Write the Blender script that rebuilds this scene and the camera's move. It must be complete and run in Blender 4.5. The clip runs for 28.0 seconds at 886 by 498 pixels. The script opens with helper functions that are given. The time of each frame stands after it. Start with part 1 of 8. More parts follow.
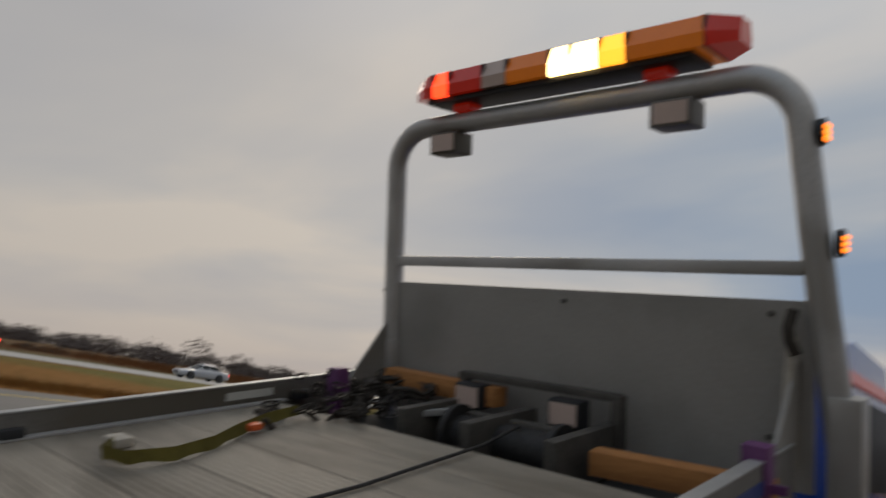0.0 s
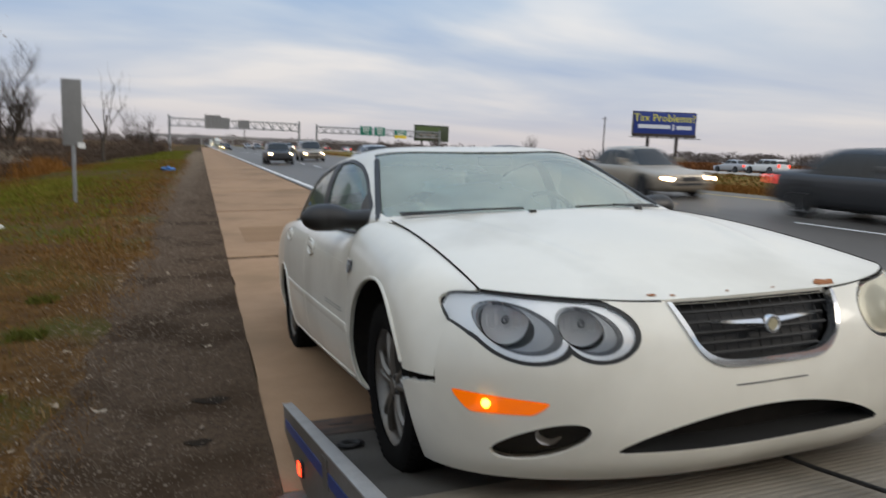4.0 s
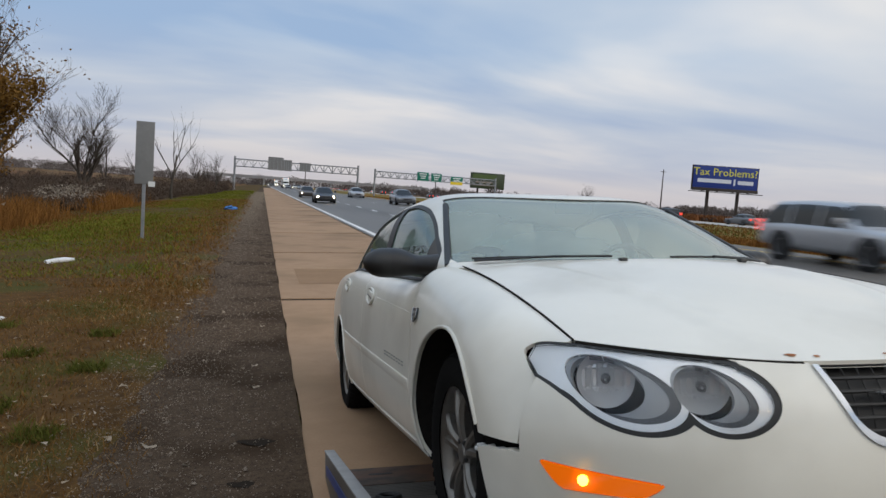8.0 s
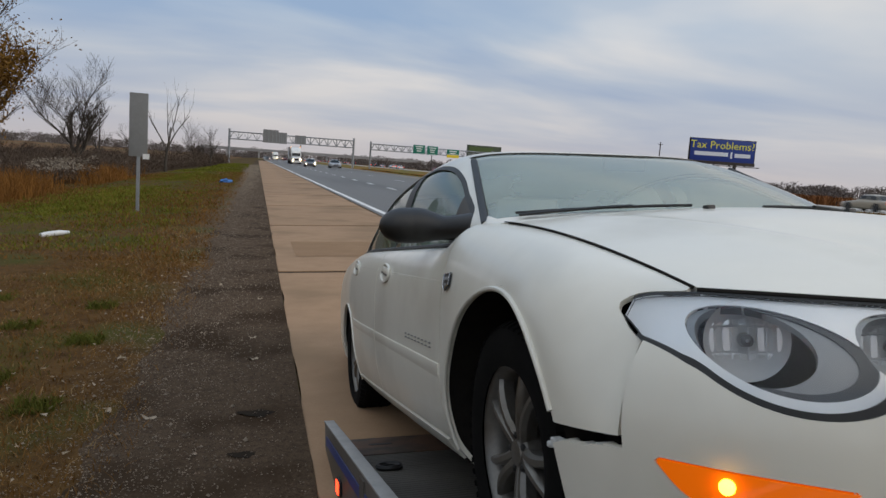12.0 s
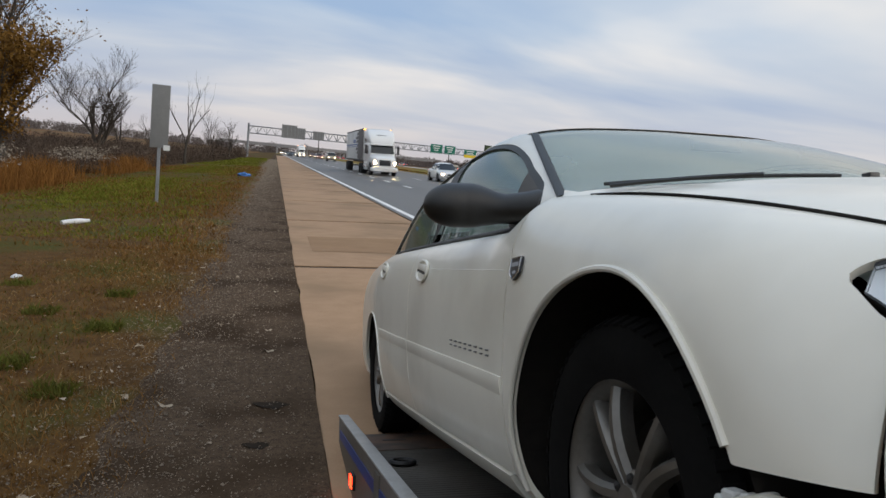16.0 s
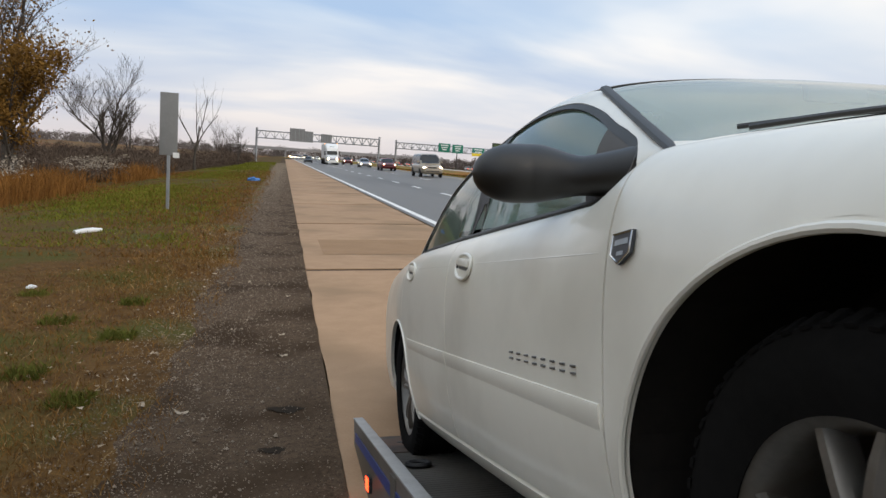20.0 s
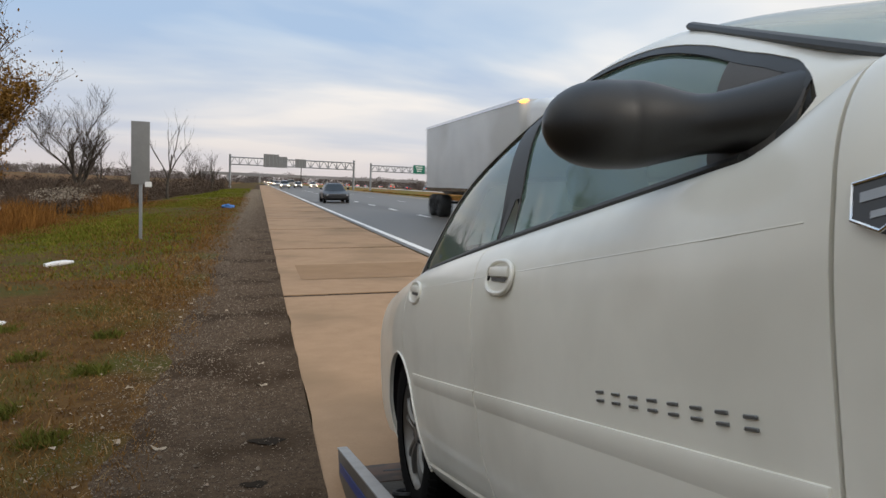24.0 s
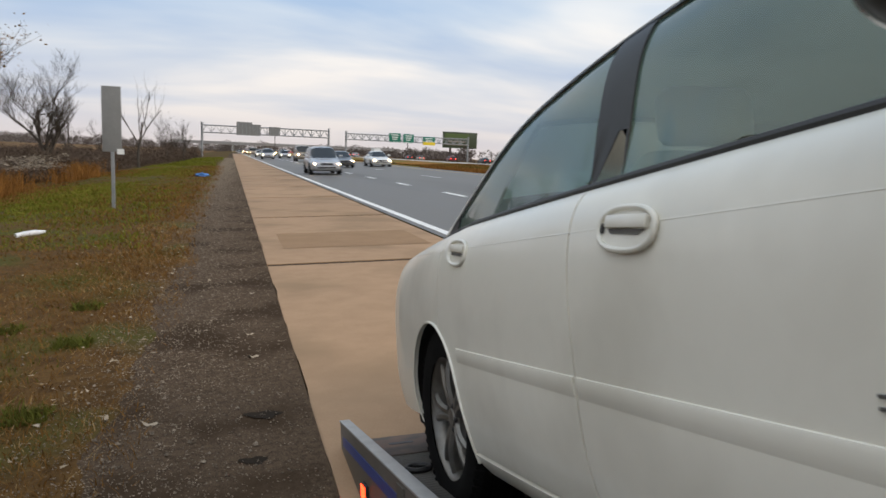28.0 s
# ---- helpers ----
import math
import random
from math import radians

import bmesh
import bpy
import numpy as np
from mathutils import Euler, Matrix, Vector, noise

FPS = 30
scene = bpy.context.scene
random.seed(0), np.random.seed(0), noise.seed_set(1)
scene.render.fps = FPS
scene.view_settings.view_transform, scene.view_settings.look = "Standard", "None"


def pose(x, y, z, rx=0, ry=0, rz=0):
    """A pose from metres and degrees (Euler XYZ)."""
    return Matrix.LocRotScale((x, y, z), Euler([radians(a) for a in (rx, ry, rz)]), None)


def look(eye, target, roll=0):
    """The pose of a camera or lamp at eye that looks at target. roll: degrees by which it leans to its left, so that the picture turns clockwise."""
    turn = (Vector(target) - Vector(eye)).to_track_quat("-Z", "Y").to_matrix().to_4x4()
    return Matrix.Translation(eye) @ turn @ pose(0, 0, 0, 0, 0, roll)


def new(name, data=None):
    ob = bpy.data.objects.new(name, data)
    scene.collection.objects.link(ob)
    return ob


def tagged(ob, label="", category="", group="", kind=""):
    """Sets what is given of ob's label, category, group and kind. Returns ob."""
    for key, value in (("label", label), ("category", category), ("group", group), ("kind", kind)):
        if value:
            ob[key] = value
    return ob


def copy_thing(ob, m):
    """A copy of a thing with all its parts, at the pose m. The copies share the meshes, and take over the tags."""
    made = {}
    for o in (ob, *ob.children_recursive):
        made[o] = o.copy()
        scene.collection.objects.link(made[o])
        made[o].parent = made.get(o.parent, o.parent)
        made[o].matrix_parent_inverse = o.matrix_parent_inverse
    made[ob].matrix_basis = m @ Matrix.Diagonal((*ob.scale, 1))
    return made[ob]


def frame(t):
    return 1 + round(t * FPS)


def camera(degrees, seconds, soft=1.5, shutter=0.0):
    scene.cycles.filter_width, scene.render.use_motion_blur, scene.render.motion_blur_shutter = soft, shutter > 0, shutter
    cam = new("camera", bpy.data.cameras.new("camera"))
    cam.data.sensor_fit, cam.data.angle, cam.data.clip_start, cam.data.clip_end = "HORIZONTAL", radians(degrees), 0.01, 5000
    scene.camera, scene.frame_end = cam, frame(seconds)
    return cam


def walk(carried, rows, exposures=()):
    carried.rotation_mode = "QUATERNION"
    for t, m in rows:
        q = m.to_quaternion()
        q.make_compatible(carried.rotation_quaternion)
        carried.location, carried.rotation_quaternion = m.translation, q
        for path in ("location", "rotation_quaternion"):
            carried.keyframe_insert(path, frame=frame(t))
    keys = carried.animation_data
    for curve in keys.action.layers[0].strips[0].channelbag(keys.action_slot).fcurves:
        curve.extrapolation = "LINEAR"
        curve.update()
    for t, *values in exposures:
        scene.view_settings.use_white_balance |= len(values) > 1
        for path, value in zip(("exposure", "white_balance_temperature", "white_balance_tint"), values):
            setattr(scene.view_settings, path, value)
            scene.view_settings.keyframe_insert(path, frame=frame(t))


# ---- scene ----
cam = camera(65.2, 28.0, shutter=0.5)
PATH = [
    (0, (-0.411, 0.033, 1.644), (0.921, -1.394, 2.081), 9.1),
    (0.1, (-0.398, 0.017, 1.635), (1.01, -1.33, 2.025), 9.0),
    (0.2, (-0.377, -0.01, 1.62), (1.154, -1.226, 1.934), 8.8),
    (0.3, (-0.349, -0.045, 1.601), (1.344, -1.089, 1.814), 8.6),
    (0.6, (-0.278, -0.041, 1.582), (1.675, -0.468, 1.642), 7.3),
    (0.9, (-0.252, -0.009, 1.576), (1.747, 0.023, 1.59), 7.1),
    (1.0, (-0.22, 0.002, 1.576), (1.768, 0.18, 1.597), 6.6),
    (1.2, (-0.148, 0.023, 1.575), (1.781, 0.544, 1.49), 5.4),
    (1.5, (-0.058, 0.036, 1.537), (1.587, 1.161, 1.365), 4.8),
    (1.8, (0.031, 0.032, 1.534), (1.284, 1.567, 1.265), 3.7),
    (2, (0.066, 0.031, 1.538), (1.097, 1.718, 1.236), 3.1),
    (2.4, (0.062, 0.045, 1.534), (0.897, 1.827, 1.179), 3.3),
    (3, (-0.086, 0.126, 1.476), (0.957, 1.77, 1.022), 4.6),
    (3.5, (-0.085, 0.15, 1.459), (0.919, 1.832, 1.054), 2.2),
    (4, (-0.033, 0.161, 1.518), (0.626, 2.029, 1.242), 2.2),
    (4.5, (0.017, 0.1, 1.533), (0.591, 2.008, 1.356), -0.4),
    (6.5, (-0.026, 0.057, 1.573), (0.463, 1.986, 1.371), 4.5),
    (7, (-0.015, 0.088, 1.575), (0.477, 2.018, 1.395), 4.3),
    (7.5, (-0.015, 0.096, 1.569), (0.507, 2.02, 1.412), 4.2),
    (8, (-0.022, 0.112, 1.568), (0.49, 2.04, 1.416), 4.0),
    (8.5, (-0.025, 0.116, 1.569), (0.49, 2.043, 1.419), 4.1),
    (9, (-0.021, 0.111, 1.57), (0.467, 2.043, 1.398), 4.1),
    (9.5, (-0.035, 0.124, 1.572), (0.464, 2.054, 1.417), 4.5),
    (10, (-0.032, 0.124, 1.567), (0.447, 2.06, 1.418), 4.2),
    (10.5, (-0.028, 0.124, 1.57), (0.489, 2.05, 1.423), 3.7),
    (11, (-0.028, 0.127, 1.571), (0.511, 2.048, 1.427), 3.8),
    (11.5, (-0.031, 0.134, 1.553), (0.516, 2.049, 1.371), 3.9),
    (12, (-0.032, 0.135, 1.554), (0.494, 2.052, 1.326), 4.0),
    (12.5, (-0.03, 0.138, 1.556), (0.499, 2.055, 1.345), 4.3),
    (14.5, (-0.034, 0.154, 1.553), (0.492, 2.069, 1.319), 4.5),
    (15, (-0.043, 0.148, 1.557), (0.483, 2.063, 1.32), 4.3),
    (15.5, (-0.032, 0.153, 1.556), (0.491, 2.069, 1.322), 4.2),
    (16, (-0.057, 0.142, 1.541), (0.429, 2.068, 1.309), 5.6),
    (16.5, (-0.045, 0.149, 1.541), (0.447, 2.071, 1.289), 4.5),
    (17, (-0.056, 0.151, 1.542), (0.425, 2.076, 1.289), 4.4),
    (17.5, (-0.048, 0.156, 1.54), (0.431, 2.082, 1.291), 4.3),
    (18, (-0.048, 0.159, 1.539), (0.419, 2.087, 1.283), 4.2),
    (18.5, (-0.055, 0.166, 1.542), (0.395, 2.098, 1.288), 4.3),
    (19, (-0.05, 0.164, 1.547), (0.403, 2.096, 1.297), 4.1),
    (19.5, (-0.051, 0.15, 1.551), (0.406, 2.082, 1.307), 3.9),
    (20, (-0.056, 0.142, 1.551), (0.401, 2.075, 1.314), 4.0),
    (20.5, (-0.053, 0.161, 1.552), (0.41, 2.094, 1.325), 3.8),
    (21, (-0.044, 0.168, 1.546), (0.471, 2.09, 1.34), 2.8),
    (21.5, (-0.056, 0.148, 1.552), (0.455, 2.07, 1.345), 2.6),
    (23.5, (-0.059, 0.185, 1.552), (0.453, 2.111, 1.379), 2.3),
    (24, (-0.062, 0.187, 1.551), (0.456, 2.111, 1.378), 2.4),
    (24.5, (-0.056, 0.185, 1.55), (0.463, 2.11, 1.385), 2.0),
    (25, (-0.063, 0.188, 1.544), (0.454, 2.113, 1.375), 2.0),
    (25.5, (-0.055, 0.193, 1.547), (0.506, 2.104, 1.367), 1.7),
    (26, (-0.044, 0.187, 1.546), (0.545, 2.09, 1.367), 2.2),
    (26.5, (-0.077, 0.183, 1.545), (0.416, 2.113, 1.365), 2.1),
    (27, (-0.096, 0.217, 1.533), (0.474, 2.12, 1.294), 1.5),
    (27.5, (-0.162, 0.267, 1.522), (0.476, 2.141, 1.232), 1.2),
    (28, (-0.162, 0.389, 1.509), (0.423, 2.284, 1.249), 2.3),
]
walk(cam, [(t, look(eye, target, roll)) for t, eye, target, roll in PATH], exposures=[(0, -0.6, 7150, 12), (0.6, -0.42, 7050, 11), (1.2, -0.35, 7000, 10), (2.2, -0.28, 6700, 10), (3.0, -0.05, 6700, 10), (4.5, 0.1, 6600, 10), (6.5, 0.0, 6450, 10), (8, 0.0, 6450, 10), (9, -0.16, 6450, 10), (10.5, -0.12, 6450, 10), (12.2, -0.15, 6550, 10), (14.5, -0.07, 6550, 10), (17, 0.17, 6650, 10), (19.5, 0.34, 6750, 10), (21.3, 0.42, 6750, 10), (24, 0.27, 6850, 10), (26, 0.18, 6850, 10), (27, 0.12, 6850, 10), (28, 0.33, 6850, 10)])

# world, sun
def build_world():
    w = bpy.data.worlds.new("world")
    scene.world = w
    w.use_nodes = True
    nt = w.node_tree
    nt.nodes.clear()
    N, L = nt.nodes.new, nt.links.new
    sky = N("ShaderNodeTexSky")
    sky.sky_type, sky.sun_disc = "NISHITA", False
    sky.sun_elevation, sky.sun_rotation = radians(29), radians(130)
    sky.air_density, sky.dust_density, sky.ozone_density = 1.2, 3.0, 1.5
    tc = N("ShaderNodeTexCoord")
    sep = N("ShaderNodeSeparateXYZ")
    L(tc.outputs["Generated"], sep.inputs[0])
    # cloud sheet: the direction projected on a flat layer
    up = N("ShaderNodeMath"); up.operation = "MAXIMUM"; up.inputs[1].default_value = 0.0
    L(sep.outputs["Z"], up.inputs[0])
    add = N("ShaderNodeMath"); add.operation = "ADD"; add.inputs[1].default_value = 0.12
    L(up.outputs[0], add.inputs[0])
    dx = N("ShaderNodeMath"); dx.operation = "DIVIDE"
    dy = N("ShaderNodeMath"); dy.operation = "DIVIDE"
    L(sep.outputs["X"], dx.inputs[0]); L(add.outputs[0], dx.inputs[1])
    L(sep.outputs["Y"], dy.inputs[0]); L(add.outputs[0], dy.inputs[1])
    comb = N("ShaderNodeCombineXYZ")
    L(dx.outputs[0], comb.inputs[0]); L(dy.outputs[0], comb.inputs[1])
    mp = N("ShaderNodeMapping")
    mp.inputs["Rotation"].default_value = (0, 0, radians(28))
    mp.inputs["Scale"].default_value = (0.62, 1.0, 1)
    L(comb.outputs[0], mp.inputs[0])
    n1 = N("ShaderNodeTexNoise"); n1.inputs["Scale"].default_value = 0.62
    n1.inputs["Detail"].default_value = 5; n1.inputs["Roughness"].default_value = 0.47; n1.inputs["Distortion"].default_value = 0.35
    L(mp.outputs[0], n1.inputs["Vector"])
    ramp = N("ShaderNodeValToRGB")
    e = ramp.color_ramp.elements
    e[0].position, e[0].color = 0.40, (0.36, 0.50, 0.715, 1)
    e[1].position, e[1].color = 0.63, (0.86, 0.86, 0.86, 1)
    m = e.new(0.5); m.color = (0.52, 0.625, 0.765, 1)
    L(n1.outputs["Fac"], ramp.inputs[0])
    # haze towards the horizon
    hz = N("ShaderNodeValToRGB")
    h = hz.color_ramp.elements
    h[0].position, h[0].color = 0.0, (1, 1, 1, 1)
    h[1].position, h[1].color = 0.20, (0, 0, 0, 1)
    q = h.new(0.06); q.color = (0.5, 0.5, 0.5, 1)
    L(up.outputs[0], hz.inputs[0])
    mix = N("ShaderNodeMixRGB")
    mix.inputs[2].default_value = (0.63, 0.585, 0.60, 1)
    L(hz.outputs[0], mix.inputs[0]); L(ramp.outputs[0], mix.inputs[1])
    # the veiled sun brightens its side of the sheet
    glow = N("ShaderNodeVectorMath"); glow.operation = "DOT_PRODUCT"
    az, el = radians(98), radians(18)
    glow.inputs[1].default_value = (math.sin(az) * math.cos(el), math.cos(az) * math.cos(el), math.sin(el))
    L(tc.outputs["Generated"], glow.inputs[0])
    gr = N("ShaderNodeValToRGB")
    g = gr.color_ramp.elements
    g[0].position, g[0].color = 0.5, (0, 0, 0, 1)
    g[1].position, g[1].color = 1.0, (0.62, 0.62, 0.62, 1)
    L(glow.outputs["Value"], gr.inputs[0])
    warm = N("ShaderNodeMixRGB")
    warm.inputs[2].default_value = (0.75, 0.715, 0.67, 1)
    L(gr.outputs[0], warm.inputs[0]); L(mix.outputs[0], warm.inputs[1])
    b1 = N("ShaderNodeBackground"); b1.inputs[1].default_value = 0.003
    L(sky.outputs[0], b1.inputs[0])
    b2 = N("ShaderNodeBackground"); b2.inputs[1].default_value = 0.92
    L(warm.outputs[0], b2.inputs[0])
    # an overcast sheet is brighter overhead
    zen = N("ShaderNodeMapRange")
    zen.inputs[1].default_value, zen.inputs[2].default_value, zen.inputs[3].default_value, zen.inputs[4].default_value = 0.42, 0.95, 0.92, 1.45
    L(up.outputs[0], zen.inputs[0])
    dim = N("ShaderNodeMapRange")
    dim.inputs[1].default_value, dim.inputs[2].default_value, dim.inputs[3].default_value, dim.inputs[4].default_value = -1.0, -0.42, 0.5, 1.0
    L(glow.outputs["Value"], dim.inputs[0])
    lit = N("ShaderNodeMath"); lit.operation = "MULTIPLY"
    L(zen.outputs[0], lit.inputs[0]); L(dim.outputs[0], lit.inputs[1]); L(lit.outputs[0], b2.inputs[1])
    both = N("ShaderNodeAddShader")
    L(b1.outputs[0], both.inputs[0]); L(b2.outputs[0], both.inputs[1])
    out = N("ShaderNodeOutputWorld")
    L(both.outputs[0], out.inputs[0])


build_world()
sun_data = bpy.data.lights.new("sun", "SUN")
sun_data.energy, sun_data.angle, sun_data.color = 0.95, radians(25), (1.0, 0.93, 0.84)
sun = new("sun", sun_data)
sun.matrix_world = look((math.sin(radians(130)) * 50, math.cos(radians(130)) * 50, 50 * math.tan(radians(29))), (0, 0, 0))

# materials
def surface(name, c1, c2, scale=6.0, rough=0.7, bump=0.0, metal=0.0, fine=60.0, mixfine=0.35, c3=None, big=0.5, stretch=None, coat=0.0, rand=0.0, rough2=None, space="Object", spec=0.5):
    """Two-scale noise between c1 and c2, with broad patches of c3, and bump."""
    m = bpy.data.materials.new(name)
    m.use_nodes = True
    nt = m.node_tree
    nt.nodes.clear()
    N, L = nt.nodes.new, nt.links.new
    out, p = N("ShaderNodeOutputMaterial"), N("ShaderNodeBsdfPrincipled")
    L(p.outputs[0], out.inputs[0])
    tc, mp = N("ShaderNodeTexCoord"), N("ShaderNodeMapping")
    L(tc.outputs[space], mp.inputs[0])
    if stretch:
        mp.inputs["Scale"].default_value = stretch
    a, b = N("ShaderNodeTexNoise"), N("ShaderNodeTexNoise")
    for n, s, d in ((a, scale, 5), (b, fine, 3)):
        n.inputs["Scale"].default_value, n.inputs["Detail"].default_value, n.inputs["Roughness"].default_value = s, d, 0.6
        L(mp.outputs[0], n.inputs["Vector"])
    f = N("ShaderNodeMix"); f.data_type = "FLOAT"
    f.inputs[0].default_value = mixfine
    L(a.outputs["Fac"], f.inputs[2]); L(b.outputs["Fac"], f.inputs[3])
    r = N("ShaderNodeValToRGB")
    r.color_ramp.elements[0].position, r.color_ramp.elements[0].color = 0.32, (*c1, 1)
    r.color_ramp.elements[1].position, r.color_ramp.elements[1].color = 0.68, (*c2, 1)
    L(f.outputs[0], r.inputs[0])
    col = r.outputs[0]
    if c3:
        g, k, x = N("ShaderNodeTexNoise"), N("ShaderNodeValToRGB"), N("ShaderNodeMixRGB")
        g.inputs["Scale"].default_value, g.inputs["Detail"].default_value = big, 4
        L(mp.outputs[0], g.inputs["Vector"])
        k.color_ramp.elements[0].position, k.color_ramp.elements[1].position = 0.48, 0.62
        L(g.outputs["Fac"], k.inputs[0]); L(k.outputs[0], x.inputs[0]); L(col, x.inputs[1])
        x.inputs[2].default_value = (*c3, 1)
        col = x.outputs[0]
    if rand:
        oi, hv, mr = N("ShaderNodeObjectInfo"), N("ShaderNodeHueSaturation"), N("ShaderNodeMapRange")
        mr.inputs[3].default_value, mr.inputs[4].default_value = 1 - rand, 1 + rand
        L(oi.outputs["Random"], mr.inputs[0]); L(mr.outputs[0], hv.inputs["Value"]); L(col, hv.inputs["Color"])
        col = hv.outputs[0]
    L(col, p.inputs["Base Color"])
    p.inputs["Metallic"].default_value = metal
    p.inputs["Specular IOR Level"].default_value = spec
    p.inputs["Coat Weight"].default_value = coat
    p.inputs["Coat Roughness"].default_value = 0.04
    if rough2 is None:
        p.inputs["Roughness"].default_value = rough
    else:
        mr = N("ShaderNodeMapRange")
        mr.inputs[1].default_value, mr.inputs[2].default_value, mr.inputs[3].default_value, mr.inputs[4].default_value = 0.3, 0.7, rough, rough2
        L(f.outputs[0], mr.inputs[0]); L(mr.outputs[0], p.inputs["Roughness"])
    if bump:
        bp = N("ShaderNodeBump")
        bp.inputs["Strength"].default_value, bp.inputs["Distance"].default_value = min(1, bump * 20), bump
        L(f.outputs[0], bp.inputs["Height"]); L(bp.outputs[0], p.inputs["Normal"])
    return m


def plain(name, c, rough=0.5, metal=0.0, coat=0.0, emit=0.0, emit_c=None):
    m = surface(name, [v * 0.93 for v in c], [min(1, v * 1.05) for v in c], 9.0, rough, 0.0, metal, coat=coat)
    if emit:
        p = m.node_tree.nodes["Principled BSDF"]
        p.inputs["Emission Color"].default_value = (*(emit_c or c), 1)
        p.inputs["Emission Strength"].default_value = emit
    return m


def glass(name, tint, gloss_rough=0.02, ior=1.5, film=0.0, film_c=(0.62, 0.66, 0.62)):
    """A thin pane: it lets light through with its tint, and mirrors by Fresnel."""
    m = bpy.data.materials.new(name)
    m.use_nodes = True
    nt = m.node_tree
    nt.nodes.clear()
    N, L = nt.nodes.new, nt.links.new
    out, mx, tr, gl, fr = N("ShaderNodeOutputMaterial"), N("ShaderNodeMixShader"), N("ShaderNodeBsdfTransparent"), N("ShaderNodeBsdfGlossy"), N("ShaderNodeFresnel")
    fr.inputs["IOR"].default_value = ior
    tr.inputs["Color"].default_value = (*tint, 1)
    gl.inputs["Roughness"].default_value = gloss_rough
    body = tr.outputs[0]
    if film:
        # pale diffuse film: bright sheen painted on the windows, real clouding on the lamp cover
        df, fm, nz, mr, tc = N("ShaderNodeBsdfDiffuse"), N("ShaderNodeMixShader"), N("ShaderNodeTexNoise"), N("ShaderNodeMapRange"), N("ShaderNodeTexCoord")
        df.inputs["Color"].default_value = (*film_c, 1)
        nz.inputs["Scale"].default_value, nz.inputs["Detail"].default_value = 2.2, 5
        mr.inputs[1].default_value, mr.inputs[2].default_value, mr.inputs[3].default_value, mr.inputs[4].default_value = 0.3, 0.7, film * 0.88, film * 1.12
        L(tc.outputs["Object"], nz.inputs["Vector"]); L(nz.outputs["Fac"], mr.inputs[0]); L(mr.outputs[0], fm.inputs[0])
        L(tr.outputs[0], fm.inputs[1]); L(df.outputs[0], fm.inputs[2])
        body = fm.outputs[0]
    L(fr.outputs[0], mx.inputs[0]); L(body, mx.inputs[1]); L(gl.outputs[0], mx.inputs[2]); L(mx.outputs[0], out.inputs[0])
    return m


M = {
    "asphalt": surface("asphalt", (0.108, 0.097, 0.084), (0.152, 0.138, 0.121), 0.7, 0.46, 0.0015, fine=140, c3=(0.085, 0.076, 0.066), big=0.16, stretch=(1, 0.10, 1), rough2=0.55, spec=0.22),
    "shoulder": surface("shoulder_concrete", (0.30, 0.188, 0.110), (0.385, 0.246, 0.147), 3.0, 0.85, 0.0006, fine=70, c3=(0.26, 0.168, 0.098), big=0.55, rand=0.06, spec=0.15),
    "patch": surface("patched_concrete", (0.245, 0.146, 0.078), (0.305, 0.19, 0.106), 2.0, 0.85, 0.003, fine=80, spec=0.15),
    "joint": surface("joint_filler", (0.012, 0.009, 0.007), (0.028, 0.021, 0.016), 5.0, 0.9, spec=0.1),
    "line": surface("white_road_paint", (0.62, 0.61, 0.58), (0.82, 0.81, 0.78), 3.0, 0.75, 0.001, fine=60, spec=0.15),
    "yellow_line": surface("yellow_road_paint", (0.5, 0.36, 0.08), (0.6, 0.45, 0.12), 3.0, 0.7),
    "dirt": surface("verge_soil", (0.045, 0.024, 0.010), (0.135, 0.074, 0.026), 7.0, 0.95, 0.02, fine=32, c3=(0.062, 0.062, 0.015), big=0.6, spec=0.06),
    "gravel": surface("gravel", (0.023, 0.015, 0.0095), (0.145, 0.098, 0.063), 26.0, 0.95, 0.02, fine=120, mixfine=0.6, c3=(0.045, 0.028, 0.016), big=1.1, spec=0.05),
    "median": surface("median_turf", (0.10, 0.095, 0.022), (0.20, 0.15, 0.04), 0.35, 0.95, 0.03, fine=9, c3=(0.24, 0.11, 0.026), big=0.09, stretch=(1, 0.35, 1), spec=0.08),
    "field": surface("brown_field", (0.10, 0.05, 0.022), (0.18, 0.095, 0.042), 0.08, 0.95, 0.05, fine=2.0, c3=(0.13, 0.10, 0.045), big=0.02, spec=0.08),
    "opp_road": surface("pale_concrete_road", (0.33, 0.31, 0.28), (0.43, 0.41, 0.37), 0.5, 0.8, fine=30),
    "steel": surface("galvanised_steel", (0.22, 0.23, 0.24), (0.33, 0.34, 0.35), 3.0, 0.5, metal=0.3, fine=40),
    "grey_steel": surface("weathered_grey_steel", (0.19, 0.19, 0.185), (0.27, 0.27, 0.26), 4.0, 0.45, 0.0008, metal=0.35, fine=50, c3=(0.22, 0.20, 0.175), big=1.2),
    "sign_back": surface("sign_aluminium", (0.17, 0.17, 0.165), (0.23, 0.23, 0.225), 2.0, 0.6, metal=0.1, fine=30),
    "sign_green": surface("green_sign_sheeting", (0.0, 0.14, 0.09), (0.005, 0.17, 0.11), 1.0, 0.5),
    "white_paint": plain("white_paint", (0.75, 0.75, 0.73), 0.45),
    "black": plain("black_rubber", (0.012, 0.012, 0.013), 0.6),
    "bark": surface("bark", (0.035, 0.028, 0.022), (0.085, 0.07, 0.055), 3.0, 0.95, 0.01, fine=25),
}

